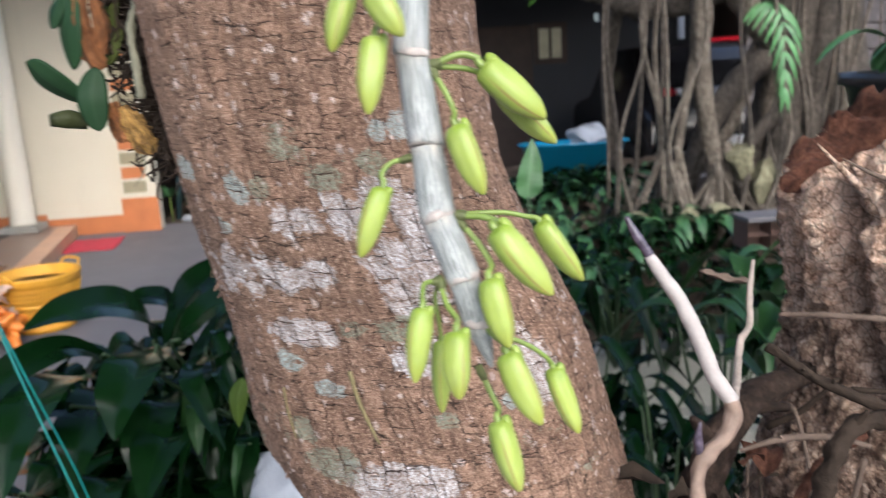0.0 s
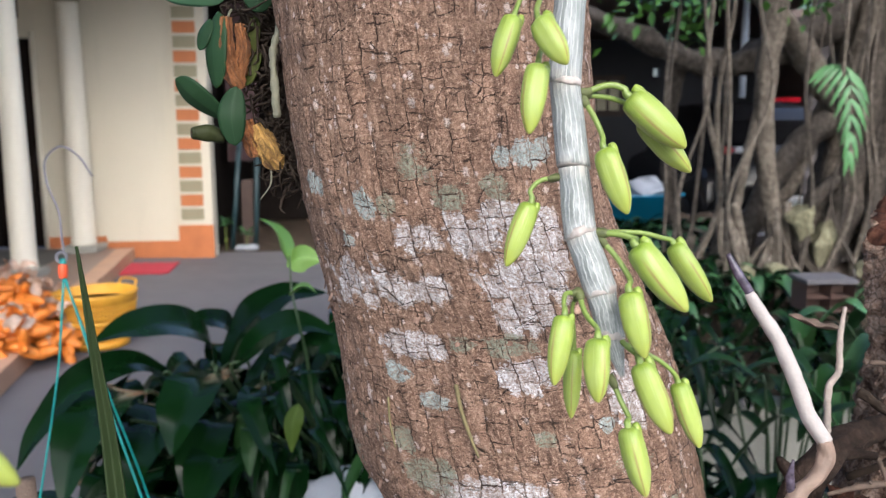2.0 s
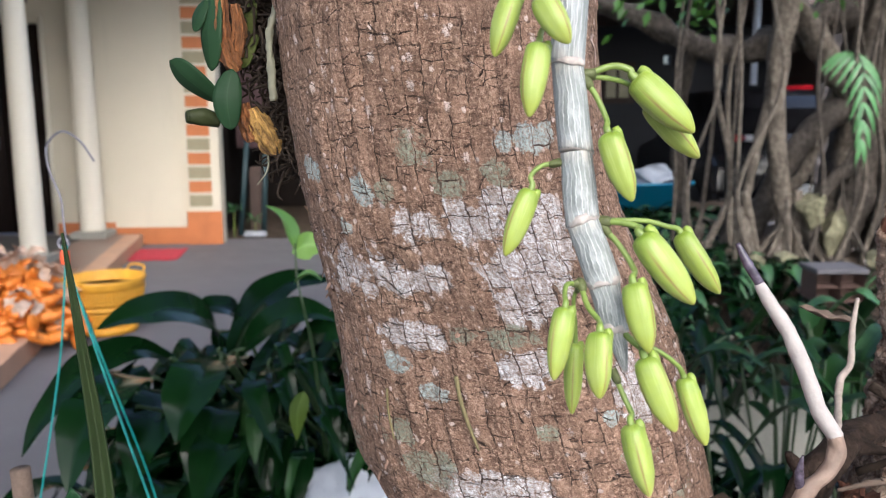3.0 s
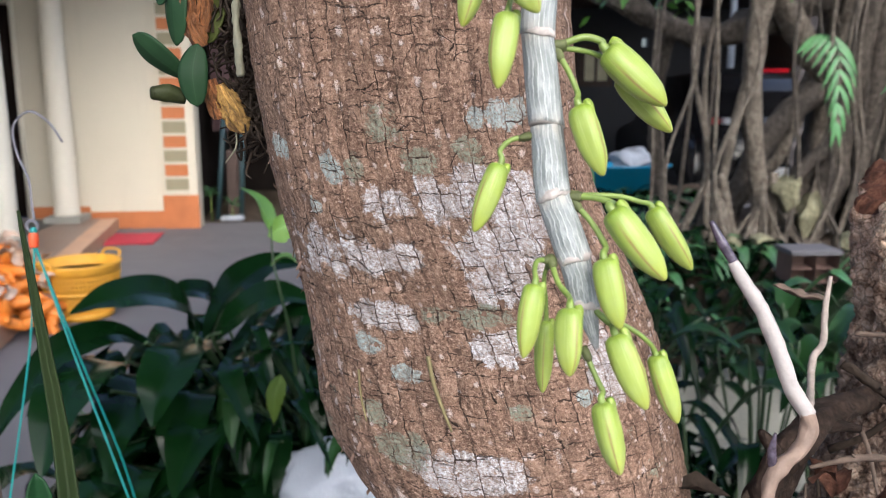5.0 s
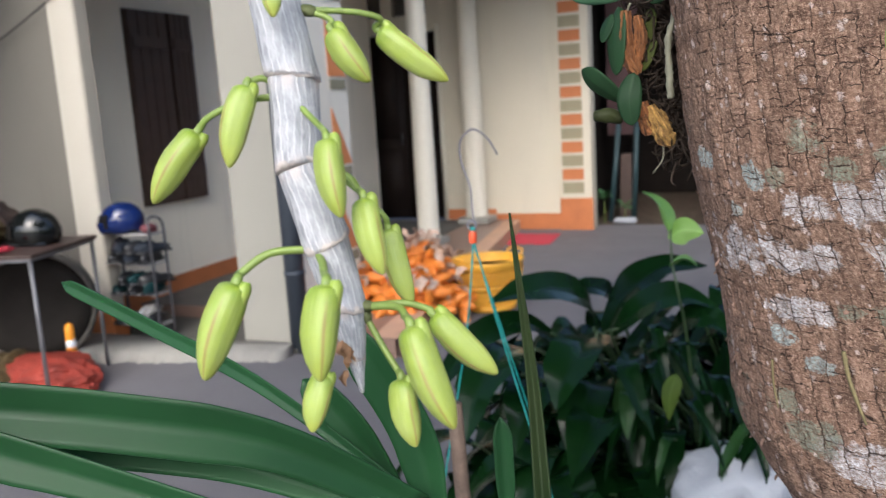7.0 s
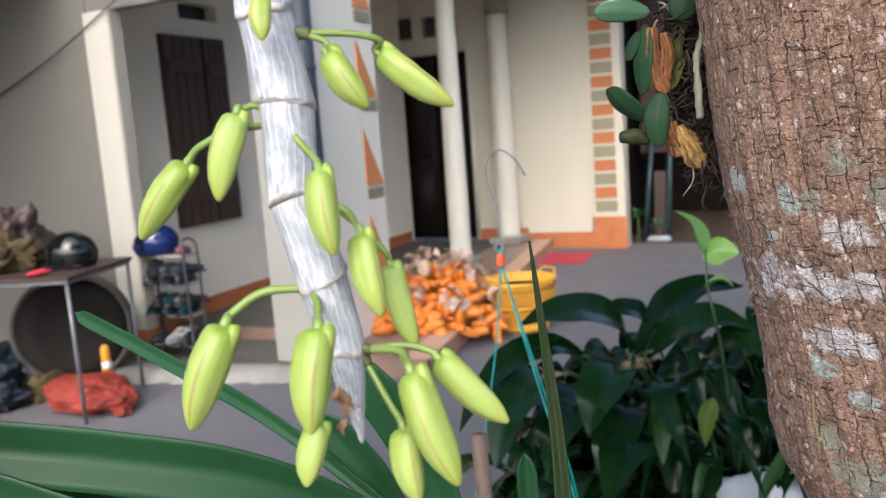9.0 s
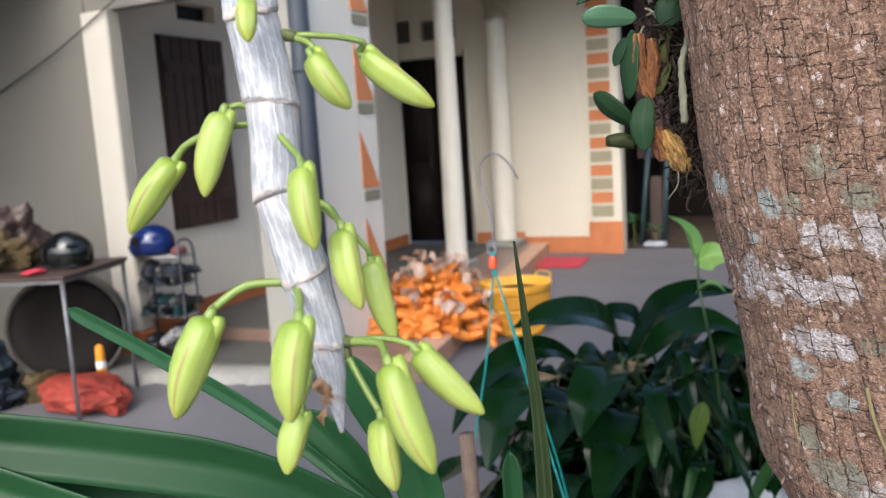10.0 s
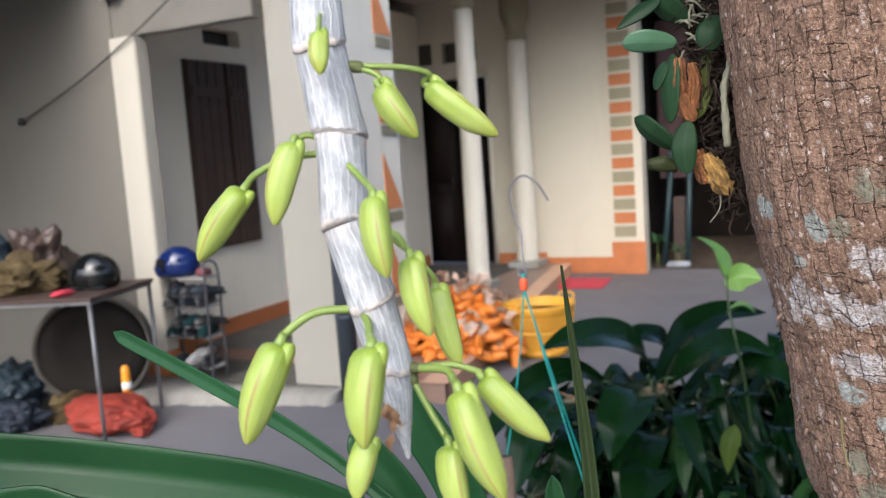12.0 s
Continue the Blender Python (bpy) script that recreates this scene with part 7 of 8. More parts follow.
        tube_part("petiole", [(-0.42, 2.3, 0.27), (b + Vector((-0.42, 2.3, 0.27))) / 2 + Vector((0, 0.02, 0.06)), b], [0.005, 0.004, 0.003], M_STALKDARK, p, "", 6, 4)
    # the mass of leaves behind and below
    for base, n, lift, wide, reach in (((-0.74, 2.52, 0.26), 40, 0.40, 0.14, 0.34), ((-0.40, 2.58, 0.26), 54, 0.50, 0.09, 0.34), ((-1.0, 2.36, 0.22), 26, 0.30, 0.14, 0.30), ((-0.66, 2.22, 0.22), 40, 0.28, 0.13, 0.30), ((-0.86, 2.05, 0.18), 34, 0.30, 0.15, 0.30), ((-0.52, 2.16, 0.22), 30, 0.36, 0.08, 0.24), ((-0.84, 2.24, 0.22), 30, 0.46, 0.13, 0.26)):
        sp = arching(rng, base, n, reach, lift, wide, 0.55, spread_=0.08)
        for pts, w in sp:
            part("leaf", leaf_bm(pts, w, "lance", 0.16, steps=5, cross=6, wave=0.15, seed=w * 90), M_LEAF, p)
        petioles(p, base, sp, M_STALKDARK)
    for k, pts in enumerate(([(-0.452, 1.835, 0.832), (-0.462, 1.812, 0.788), (-0.466, 1.806, 0.722)], [(-0.470, 1.876, 1.160), (-0.497, 1.885, 1.225), (-0.541, 1.889, 1.261)], [(-0.478, 1.876, 1.150), (-0.440, 1.871, 1.172), (-0.395, 1.875, 1.165)], [(-0.475, 1.87, 1.08), (-0.44, 1.875, 1.10), (-0.41, 1.88, 1.085)])):
        part("young_leaf", leaf_bm(pts, (0.044, 0.06, 0.065, 0.05)[k], "lance", 0.35, side=(1, 0.2, 0.2) if k == 0 else (0.1, 0.25, 1.0) if k == 2 else None, steps=6, cross=6), M_LEAFY if k else M_YELLOWING, p, "young yellow-green leaf" if k else "yellowing hanging leaf")
    tube_part("sprout", [(-0.46, 2.2, 0.30), (-0.447, 1.95, 0.85), (-0.449, 1.854, 1.018), (-0.466, 1.866, 1.096), (-0.471, 1.878, 1.173)], [0.006, 0.004, 0.003, 0.003, 0.002], M_STALKDARK, p, "", 8)
    for x, y in ((-0.72, 2.28), (-0.42, 2.35), (-0.98, 2.22)):
        t = thing("plant_pot", "dark plastic pot on the concrete under broad leaves", "pot", "pots of the broadleaf plant")
        m = Matrix.Translation((x, y, 0))
        part("body", lathe([(0.11, 0.0), (0.115, 0.01), (0.145, 0.25), (0.155, 0.255), (0.155, 0.275), (0.142, 0.275), (0.135, 0.24)], 32, m), M_BLACK, t)
        part("soil", lathe([(0.001, 0.25), (0.137, 0.245)], 32, m), M_SOIL, t)


M_LEAFMID = leaf_material("half_dark_leaf", (0.008, 0.026, 0.007), (0.02, 0.056, 0.014), 0.34, spec=0.15, pale=0.2)
M_STALKDARK = plain("dark_stalk", (0.03, 0.055, 0.02), 0.5, 0.2, 40, 200, 0.1)
big_plant()


def white_sack():
    bm = bmesh.new()
    bmesh.ops.create_icosphere(bm, subdivisions=4, radius=1.0)
    for v in bm.verts:
        k = 1 + 0.22 * noise.noise(v.co * 2.0) + 0.16 * abs(noise.noise(v.co * 5)) - 0.07 * abs(noise.noise(v.co * 11))
        v.co = Vector((v.co.x * 0.18, v.co.y * 0.14, v.co.z * 0.145)) * k
        v.co.z = max(v.co.z, -0.12)
    bm.transform(Matrix.Translation((-0.32, 1.95, 0.478)))
    tagged(part("white_bag", bm, M_WHITEBAG), "crumpled white plastic bag on a crate", "bag")
    c = thing("plastic_crate", "dark plastic crate under the white bag", "crate")
    part("body", boxes((-0.60, -0.12, 1.76, 2.10, 0.0, 0.363), bevel=0.012), M_BLACK, c, smooth=False)
    for k in range(4):
        part("rib", boxes((-0.605, -0.115, 1.752, 1.759, 0.05 + 0.085 * k, 0.08 + 0.085 * k), bevel=0.002), M_BLACK, c, smooth=False)


white_sack()


def garden_plants():
    rng = random.Random(44)
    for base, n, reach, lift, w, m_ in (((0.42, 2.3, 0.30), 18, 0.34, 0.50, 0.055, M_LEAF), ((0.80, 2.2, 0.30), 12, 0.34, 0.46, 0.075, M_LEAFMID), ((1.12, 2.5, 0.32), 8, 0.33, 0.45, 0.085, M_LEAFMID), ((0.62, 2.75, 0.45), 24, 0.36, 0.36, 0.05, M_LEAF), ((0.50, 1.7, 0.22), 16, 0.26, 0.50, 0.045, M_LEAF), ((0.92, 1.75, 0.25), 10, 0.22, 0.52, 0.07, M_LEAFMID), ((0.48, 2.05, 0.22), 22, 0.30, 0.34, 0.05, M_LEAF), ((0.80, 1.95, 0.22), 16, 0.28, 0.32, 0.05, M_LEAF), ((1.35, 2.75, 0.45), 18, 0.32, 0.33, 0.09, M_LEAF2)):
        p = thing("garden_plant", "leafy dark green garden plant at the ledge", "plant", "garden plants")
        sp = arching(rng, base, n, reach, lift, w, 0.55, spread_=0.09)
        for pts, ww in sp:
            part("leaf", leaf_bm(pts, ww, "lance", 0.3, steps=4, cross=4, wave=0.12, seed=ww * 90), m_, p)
        petioles(p, (base[0], base[1], 0.0 if base[1] < 2.7 else 0.45), sp, M_STALKDARK)
    p = thing("garden_plant", "slender plant with one upright green leaf beside the trunk", "plant", "garden plants")
    part("leaf", leaf_bm([(0.193, 1.62, 1.24), (0.1951, 1.6228, 1.2654), (0.203, 1.63, 1.31), (0.2085, 1.6419, 1.3565)], 0.052, "lance", 0.3, side=(1, 0.1, 0), steps=6, cross=6, wave=0.1), M_LEAF2, p)
    tube_part("stalk", [(0.30, 1.75, 0.0), (0.24, 1.68, 0.7), (0.193, 1.62, 1.245)], [0.006, 0.004, 0.002], M_STALKDARK, p, "", 8)
    # low creepers on the bed
    for k in range(66):
        x, y = (rng.uniform(0.42, 1.5), rng.uniform(3.05, 3.95)) if k < 32 else (rng.uniform(1.3, 2.4), rng.uniform(3.05, 3.7)) if k < 44 else (rng.uniform(0.42, 1.25), rng.uniform(3.9, 5.2))
        p = thing("creeper", "low dark creeping plant on the garden soil", "plant", "creepers")
        z = bed_height(x, y)
        for pts, ww in arching(rng, (x, y, z - 0.01), 14, 0.22, 0.13, rng.choice((0.022, 0.035, 0.055)), 0.45, spread_=0.1):
            part("leaf", leaf_bm(pts, ww, "lance", 0.3, steps=3, cross=4, wave=0.1), M_LEAF if k % 3 else M_LEAF2, p)


def bed_height(x, y):
    return 0.44 + 0.30 * min(1, max(0, (y - 3.0) / 1.3)) + 0.05 * noise.noise(Vector((x * 1.5, y * 1.5, 0)))


def garden_bed():
    bm = bmesh.new()
    nx, ny = 90, 70
    g = [[bm.verts.new((0.35 + 5.5 * i / nx, 3.02 + 3.6 * j / ny, 0)) for i in range(nx + 1)] for j in range(ny + 1)]
    for row in g:
        for v in row:
            v.co.z = bed_height(v.co.x, v.co.y) + 0.03 * noise.noise(v.co * 7)
    for j in range(ny):
        for i in range(nx):
            bm.faces.new((g[j][i], g[j][i + 1], g[j + 1][i + 1], g[j + 1][i]))
    edge = [e for e in bm.edges if e.is_boundary]
    r = bmesh.ops.extrude_edge_only(bm, edges=edge)
    for v in r["geom"]:
        if isinstance(v, bmesh.types.BMVert):
            v.co.z = -0.01
    struct("soil_bed", bm, M_SOIL, "raised bed of dry brown garden soil", True)
    struct("ledge", boxes((0.30, 6.0, 2.86, 3.015, 0.0, 0.46), (0.30, 6.0, 2.62, 2.857, 0.0, 0.24), bevel=0.012), M_LEDGE, "pale cement ledge of the garden bed")


garden_bed()
garden_plants()


def litter():
    rng = random.Random(51)
    p = thing("leaf_litter", "scattered dry brown leaves on the garden soil", "leaves")
    meshes = []
    for k in range(4):
        bm = leaf_bm([(0, 0, 0), (0.05, 0.0, 0.015), (0.11, 0.01 * k, 0.0)], 0.05, "lance", 0.5, steps=3, cross=4, wave=0.3, seed=k * 2.0)
        me = bpy.data.meshes.new("dry_leaf")
        bm.to_mesh(me)
        bm.free()
        me.materials.append((M_TWIG, M_HUSKPALE, M_HUSK, M_TWIG)[k])
        meshes.append(me)
    for k in range(110):
        x, y = rng.uniform(0.5, 3.0), rng.uniform(3.1, 5.0)
        o = new("dry_leaf", rng.choice(meshes))
        o.parent = p
        o.matrix_basis = pose(x, y, bed_height(x, y) + 0.025, rng.gauss(0, 20), rng.gauss(0, 20), rng.uniform(0, 360))


litter()


# ---------------------------------------------------------------- the old fig with its aerial roots
def fig():
    t = thing("fig_tree", "old fig tree with tangled grey aerial roots", "tree")
    rng = random.Random(61)

    def g(x, y):
        return bed_height(x, y) - 0.03

    # the main bole of fused strands
    for k in range(13):
        a = k * 2 * math.pi / 13
        x, y = 2.14 + 0.28 * math.cos(a), 4.58 + 0.24 * math.sin(a)
        xt, yt = 2.10 + 0.17 * math.cos(a + 0.7), 4.55 + 0.16 * math.sin(a + 0.7)
        tube_part("strand", [(x + 0.22 * math.cos(a), y + 0.2 * math.sin(a), g(x, y) - 0.05), (x, y, 1.05), ((x + xt) / 2, (y + yt) / 2, 1.6), (xt, yt, 2.2), (xt, yt, 3.4)], [0.05, 0.045 + 0.02 * (k % 3), 0.05 + 0.015 * (k % 2), 0.07, 0.09], M_ROOT if k % 3 == 1 else M_ROOT_SHADED, t, "", 12, 7, 0.5)
    tube_part("bole", [(2.1, 4.55, 0.6), (2.1, 4.55, 1.5), (2.1, 4.55, 3.4)], [0.2, 0.15, 0.2], M_ROOT_SHADED, t, "", 18, 8, 0.4)
    # the pale prop root in front
    tube_part("prop_root", [(1.46, 4.2, 3.2), (1.43, 4.2, 2.10), (1.40, 4.2, 1.70), (1.41, 4.2, 1.35), (1.47, 4.2, 1.0), (1.53, 4.19, 0.66)], [0.062, 0.057, 0.053, 0.048, 0.046, 0.06], M_ROOT, t, "thick pale prop root", 18, 10, 0.25)
    tube_part("prop_root", [(1.40, 4.2, 1.62), (1.34, 4.2, 1.38), (1.28, 4.18, 1.05), (1.25, 4.15, 0.66)], [0.03, 0.026, 0.022, 0.03], M_ROOT, t, "", 12, 8, 0.3)
    # limbs
    for pts, r in (([(0.45, 4.75, 2.12), (0.85, 4.6, 1.93), (1.09, 4.6, 1.81), (1.31, 4.55, 1.78), (1.62, 4.5, 1.86)], [0.05, 0.055, 0.06, 0.07, 0.08]),
                   ([(1.30, 4.4, 2.25), (1.52, 4.4, 2.0), (1.74, 4.42, 1.70), (1.98, 4.5, 1.40)], [0.055, 0.06, 0.065, 0.07]),
                   ([(1.35, 4.38, 0.72), (1.53, 4.4, 1.18), (1.75, 4.45, 1.42), (2.0, 4.5, 1.55)], [0.05, 0.06, 0.065, 0.07]),
                   ([(1.62, 4.3, 0.70), (1.72, 4.35, 1.05), (1.95, 4.4, 1.25), (2.3, 4.45, 1.5)], [0.04, 0.035, 0.04, 0.045]),
                   ([(1.30, 4.45, 0.72), (1.42, 4.5, 0.95), (1.66, 4.5, 1.12), (1.86, 4.5, 1.7)], [0.035, 0.03, 0.035, 0.045]),
                   ([(1.09, 4.62, 1.84), (1.06, 4.8, 1.4), (1.12, 4.9, 1.0), (1.14, 4.9, 0.66)], [0.045, 0.035, 0.032, 0.04]),
                   ([(1.62, 4.5, 1.86), (1.9, 4.5, 2.1), (2.1, 4.5, 2.6)], [0.09, 0.11, 0.14])):
        tube_part("limb", pts, r, M_ROOT if pts[0][0] == 1.30 else M_ROOT_SHADED, t, "", 14, 8, 0.6)
    # hanging aerial roots
    for k in range(30):
        x = rng.uniform(0.92, 1.30) if k < 9 else rng.uniform(1.55, 2.5)
        y = rng.uniform(3.9, 4.7) if k < 9 else rng.uniform(4.05, 4.3)
        r = rng.choice((0.005, 0.007, 0.009, 0.012)) if k < 9 else rng.choice((0.004, 0.006, 0.009))
        b = Vector((x + rng.gauss(0, 0.05), y, g(x, y)))
        pts = [(x, y, 3.0), (x + rng.gauss(0, 0.025), y, 2.1), (x + rng.gauss(0, 0.045), y, 1.6), (x + rng.gauss(0, 0.07), y, 1.1), b]
        tube_part("aerial_root", pts, [r, r, r * 1.1, r * 1.2, r * 1.8], M_ROOT_SHADED if k % 3 == 0 else M_ROOT, t, "", 8, 6, 0.3)
    # roots sprawling over the bed
    for k in range(54):
        a = rng.uniform(math.pi * 0.9, math.pi * 2.05)
        x, y = rng.choice(((1.53, 4.18), (1.26, 4.15), (2.1, 4.4), (1.1, 4.3), (1.45, 4.1), (1.2, 4.2), (1.8, 4.3)))
        L = rng.uniform(0.2, 0.55)
        x2, y2 = x + L * math.cos(a), y + L * math.sin(a) * 0.8
        xm, ym = (x + x2) / 2 + rng.gauss(0, 0.04), (y + y2) / 2
        r = rng.choice((0.006, 0.009, 0.013, 0.02))
        tube_part("root", [(x, y, g(x, y) + rng.uniform(0.1, 0.4)), ((x + xm) / 2, (y + ym) / 2, g(xm, ym) + rng.uniform(0.06, 0.2)), (xm, ym, g(xm, ym) + 0.04), (x2, y2, g(x2, y2) - 0.02)], [r * 1.2, r, r, r * 0.6], M_ROOT, t, "", 9, 6, 0.3)
    # crown far overhead and the drooping sprays that come into view
    vs, fs = [], []

    def spray(c, s, n, size):
        for _ in range(n):
            q = Vector(c) + Vector((rng.gauss(0, s[0]), rng.gauss(0, s[1]), rng.gauss(0, s[2])))
            d = Vector((rng.gauss(0, 1), rng.gauss(0, 1), rng.gauss(-0.5, 0.6))).normalized() * size * rng.uniform(0.7, 1.2)
            e = d.cross(Vector((rng.gauss(0, 0.5), rng.gauss(0, 0.5), 1))).normalized() * size * 0.24
            up = e.cross(d).normalized() * size * 0.06
            b = len(vs)
            vs.extend([q, q + d * 0.45 + e + up, q + d, q + d * 0.45 - e + up, q + d * 0.5])
            fs.extend([(b, b + 1, b + 4), (b + 1, b + 2, b + 4), (b + 2, b + 3, b + 4), (b + 3, b, b + 4)])

    spray((0.90, 4.2, 2.06), (0.18, 0.2, 0.07), 90, 0.085)
    spray((1.05, 4.3, 1.98), (0.08, 0.1, 0.06), 30, 0.08)
    spray((1.58, 4.1, 2.02), (0.07, 0.1, 0.04), 35, 0.06)
    for k in range(12):
        spray((rng.uniform(-0.3, 5.0), rng.uniform(3.4, 6.4), rng.uniform(2.75, 3.6)), (0.4, 0.4, 0.2), 110, 0.09)
    cm = bpy.data.meshes.new("crown")
    cm.from_pydata([tuple(v) for v in vs], [], fs)
    cm.shade_smooth()
    cm.materials.append(M_LEAF3)
    new("crown", cm).parent = t


M_LEAF3 = leaf_material("fig_leaf", (0.05, 0.14, 0.02), (0.13, 0.30, 0.04), 0.4)
fig()


def rocks():
    rng = random.Random(71)
    for x, y, z, s in ((1.58, 4.12, 0.98, 0.085), (1.70, 4.13, 0.86, 0.10), (1.40, 3.95, 0.76, 0.06), (1.22, 3.85, 0.76, 0.07), (1.85, 3.9, 0.78, 0.1), (0.98, 3.9, 0.76, 0.06)):
        bm = bmesh.new()
        bmesh.ops.create_icosphere(bm, subdivisions=4, radius=1.0)
        sd = rng.uniform(0, 50)
        cuts = [(Vector((rng.gauss(0, 1), rng.gauss(0, 1), rng.gauss(0, 1))).normalized(), rng.uniform(0.5, 0.8)) for _ in range(9)]
        for v in bm.verts:
            for nrm, lim in cuts:
                over = v.co.dot(nrm) - lim
                if over > 0:
                    v.co -= nrm * over
            k = 1 + 0.25 * noise.noise(v.co * 1.3 + Vector((sd, 0, 0))) + 0.10 * noise.noise(v.co * 4 + Vector((0, sd, 0))) + 0.05 * noise.noise(v.co * 11)
            v.co = Vector((v.co.x * s, v.co.y * s * 0.8, v.co.z * s * (1.5 if s in (0.085, 0.10) and x > 1.5 and z > 0.8 else 0.7))) * k
        bm.transform(Matrix.Translation((x, y, z)))
        tagged(part("rock", bm, M_STONE), "pale mossy rock lodged among the fig roots", "rock", "rocks")


rocks()


def fern():
    p = thing("fern", "bright green fern frond hanging from the fig roots", "fern")
    for rib_pts, n, size in (([(1.638, 4.1545, 1.7917), (1.6809, 4.1078, 1.8038), (1.7168, 4.0607, 1.7534), (1.7173, 4.0167, 1.6058), (1.7011, 3.9831, 1.4021)], 10, 0.185),):
        rib = [q + Vector((0.02, 0.0, -0.06)) for q in catmull(rib_pts, 10)]
        m = len(rib)
        bm = bmesh.new()
        tube(bm, rib, spread([0.005, 0.0035, 0.002], m), 6)
        fr = part("frond_rib", bm, M_STALKDARK, p)
        for k in range(n):
            t = 0.12 + 0.88 * k / (n - 1)
            i = int(t * (m - 1))
            c = rib[i]
            d = (rib[min(m - 1, i + 1)] - rib[max(0, i - 1)]).normalized()
            for sg in (-1, 1):
                fall = 0.55 + 1.0 * t
                out = Vector((sg * math.cos(fall * 0.9) + 0.05, -0.12, -math.sin(fall * 0.9) - 0.1)).normalized()
                e = c + out * size * (0.50 + 0.48 * math.sin(math.pi * min(1, t * 0.75 + 0.1)))
                part("leaflet", leaf_bm([c, (c + e) / 2 + Vector((0, -0.012, 0.012)), e], 0.027, "lance", 0.25, side=out.cross(Vector((0.1, -1, 0.15))), steps=4, cross=4, wave=0.15, seed=k), M_FERN, fr)


fern()


def clay_block():
    b = thing("clay_block", "hollow reddish clay block lying on the garden soil", "block")
    z = 0.70
    m = pose(1.41, 3.42, z, 0, 0, 4)
    w, dd, h = 0.10, 0.07, 0.115
    bm = bmesh.new()
    box(bm, -w, w, -dd, dd, 0.0, h)
    front = [f for f in bm.faces if f.normal.y < -0.5] or [min(bm.faces, key=lambda f: f.calc_center_median().y)]
    cut = bmesh.ops.subdivide_edges(bm, edges=list(front[0].edges), cuts=1, use_grid_fill=True)
    bm.normal_update()
    cells = [f for f in bm.faces if f.calc_center_median().y < -dd + 1e-4]
    for f in cells:
        r = bmesh.ops.inset_individual(bm, faces=[f], thickness=0.010)
        for v in f.verts:
            v.co.y += 0.08
    bm.transform(m)
    part("body", bm, plain("fired_clay", (0.11, 0.065, 0.052), 0.8, 0.3, 20, 120, 0.4), b, smooth=False)
    part("top_slab", boxes((-w - 0.008, w + 0.008, -dd - 0.01, dd + 0.02, h + 0.002, h + 0.022), bevel=0.004, m=m), M_STEELGREY, b, "grey weathered slab", False)


M_STEELGREY = plain("weathered_slab", (0.10, 0.095, 0.105), 0.7, 0.25, 15, 120, 0.3)
clay_block()


def dark_pot():
    p = thing("plant_pot", "wide black pot with a small green plant on a stand", "pot")
    m = Matrix.Translation((0.93, 1.45, 0))
    part("body", lathe([(0.13, 1.26), (0.16, 1.30), (0.185, 1.425), (0.198, 1.43), (0.198, 1.45), (0.18, 1.45), (0.17, 1.40)], 36, m), M_BLACK, p)
    part("soil", lathe([(0.001, 1.41), (0.172, 1.405)], 36, m), M_SOIL, p)
    rng = random.Random(81)
    for pts, w in arching(rng, (0.93, 1.45, 1.41), 14, 0.16, 0.12, 0.045, 0.3):
        part("leaf", leaf_bm(pts, w, "lance", 0.3, steps=4, cross=4), M_FERN, p)
    s = thing("pot_stand", "stack of grey cement blocks under the black pot", "block")
    part("block", boxes((0.75, 1.11, 1.27, 1.63, 0.0, 0.63), bevel=0.012), M_LEDGE, s, smooth=False)
    part("block", boxes((0.76, 1.10, 1.28, 1.62, 0.633, 1.258), bevel=0.012), M_LEDGE, s, smooth=False)


dark_pot()


def basin():
    b = thing("basin", "blue plastic tub on the ground behind the fig", "tub")
    M_TUB = plain("blue_plastic", (0.01, 0.20, 0.36), 0.35, 0.12, 6, 60, 0.05)
    m = Matrix.Translation((1.06, 5.9, 0.76)) @ Matrix.Diagonal((1.85, 0.9, 1, 1))
    part("wall", lathe([(0.17, 0.0), (0.20, 0.19), (0.215, 0.195), (0.215, 0.21), (0.195, 0.21), (0.165, 0.02)], 40, m), M_TUB, b)
    part("base", lathe([(0.001, 0.015), (0.168, 0.012)], 40, m), M_TUB, b)
    bm = bmesh.new()
    bmesh.ops.create_icosphere(bm, subdivisions=4, radius=0.13)
    lumpy(bm, 0.07, 9, 3)
    bm.transform(Matrix.Translation((1.17, 5.9, 1.0)) @ Matrix.Diagonal((1.1, 0.9, 0.7, 1)))
    tagged(part("plastic_bag", bm, M_WHITEBAG), "crumpled pale plastic bag lying in the blue tub", "bag")


basin()


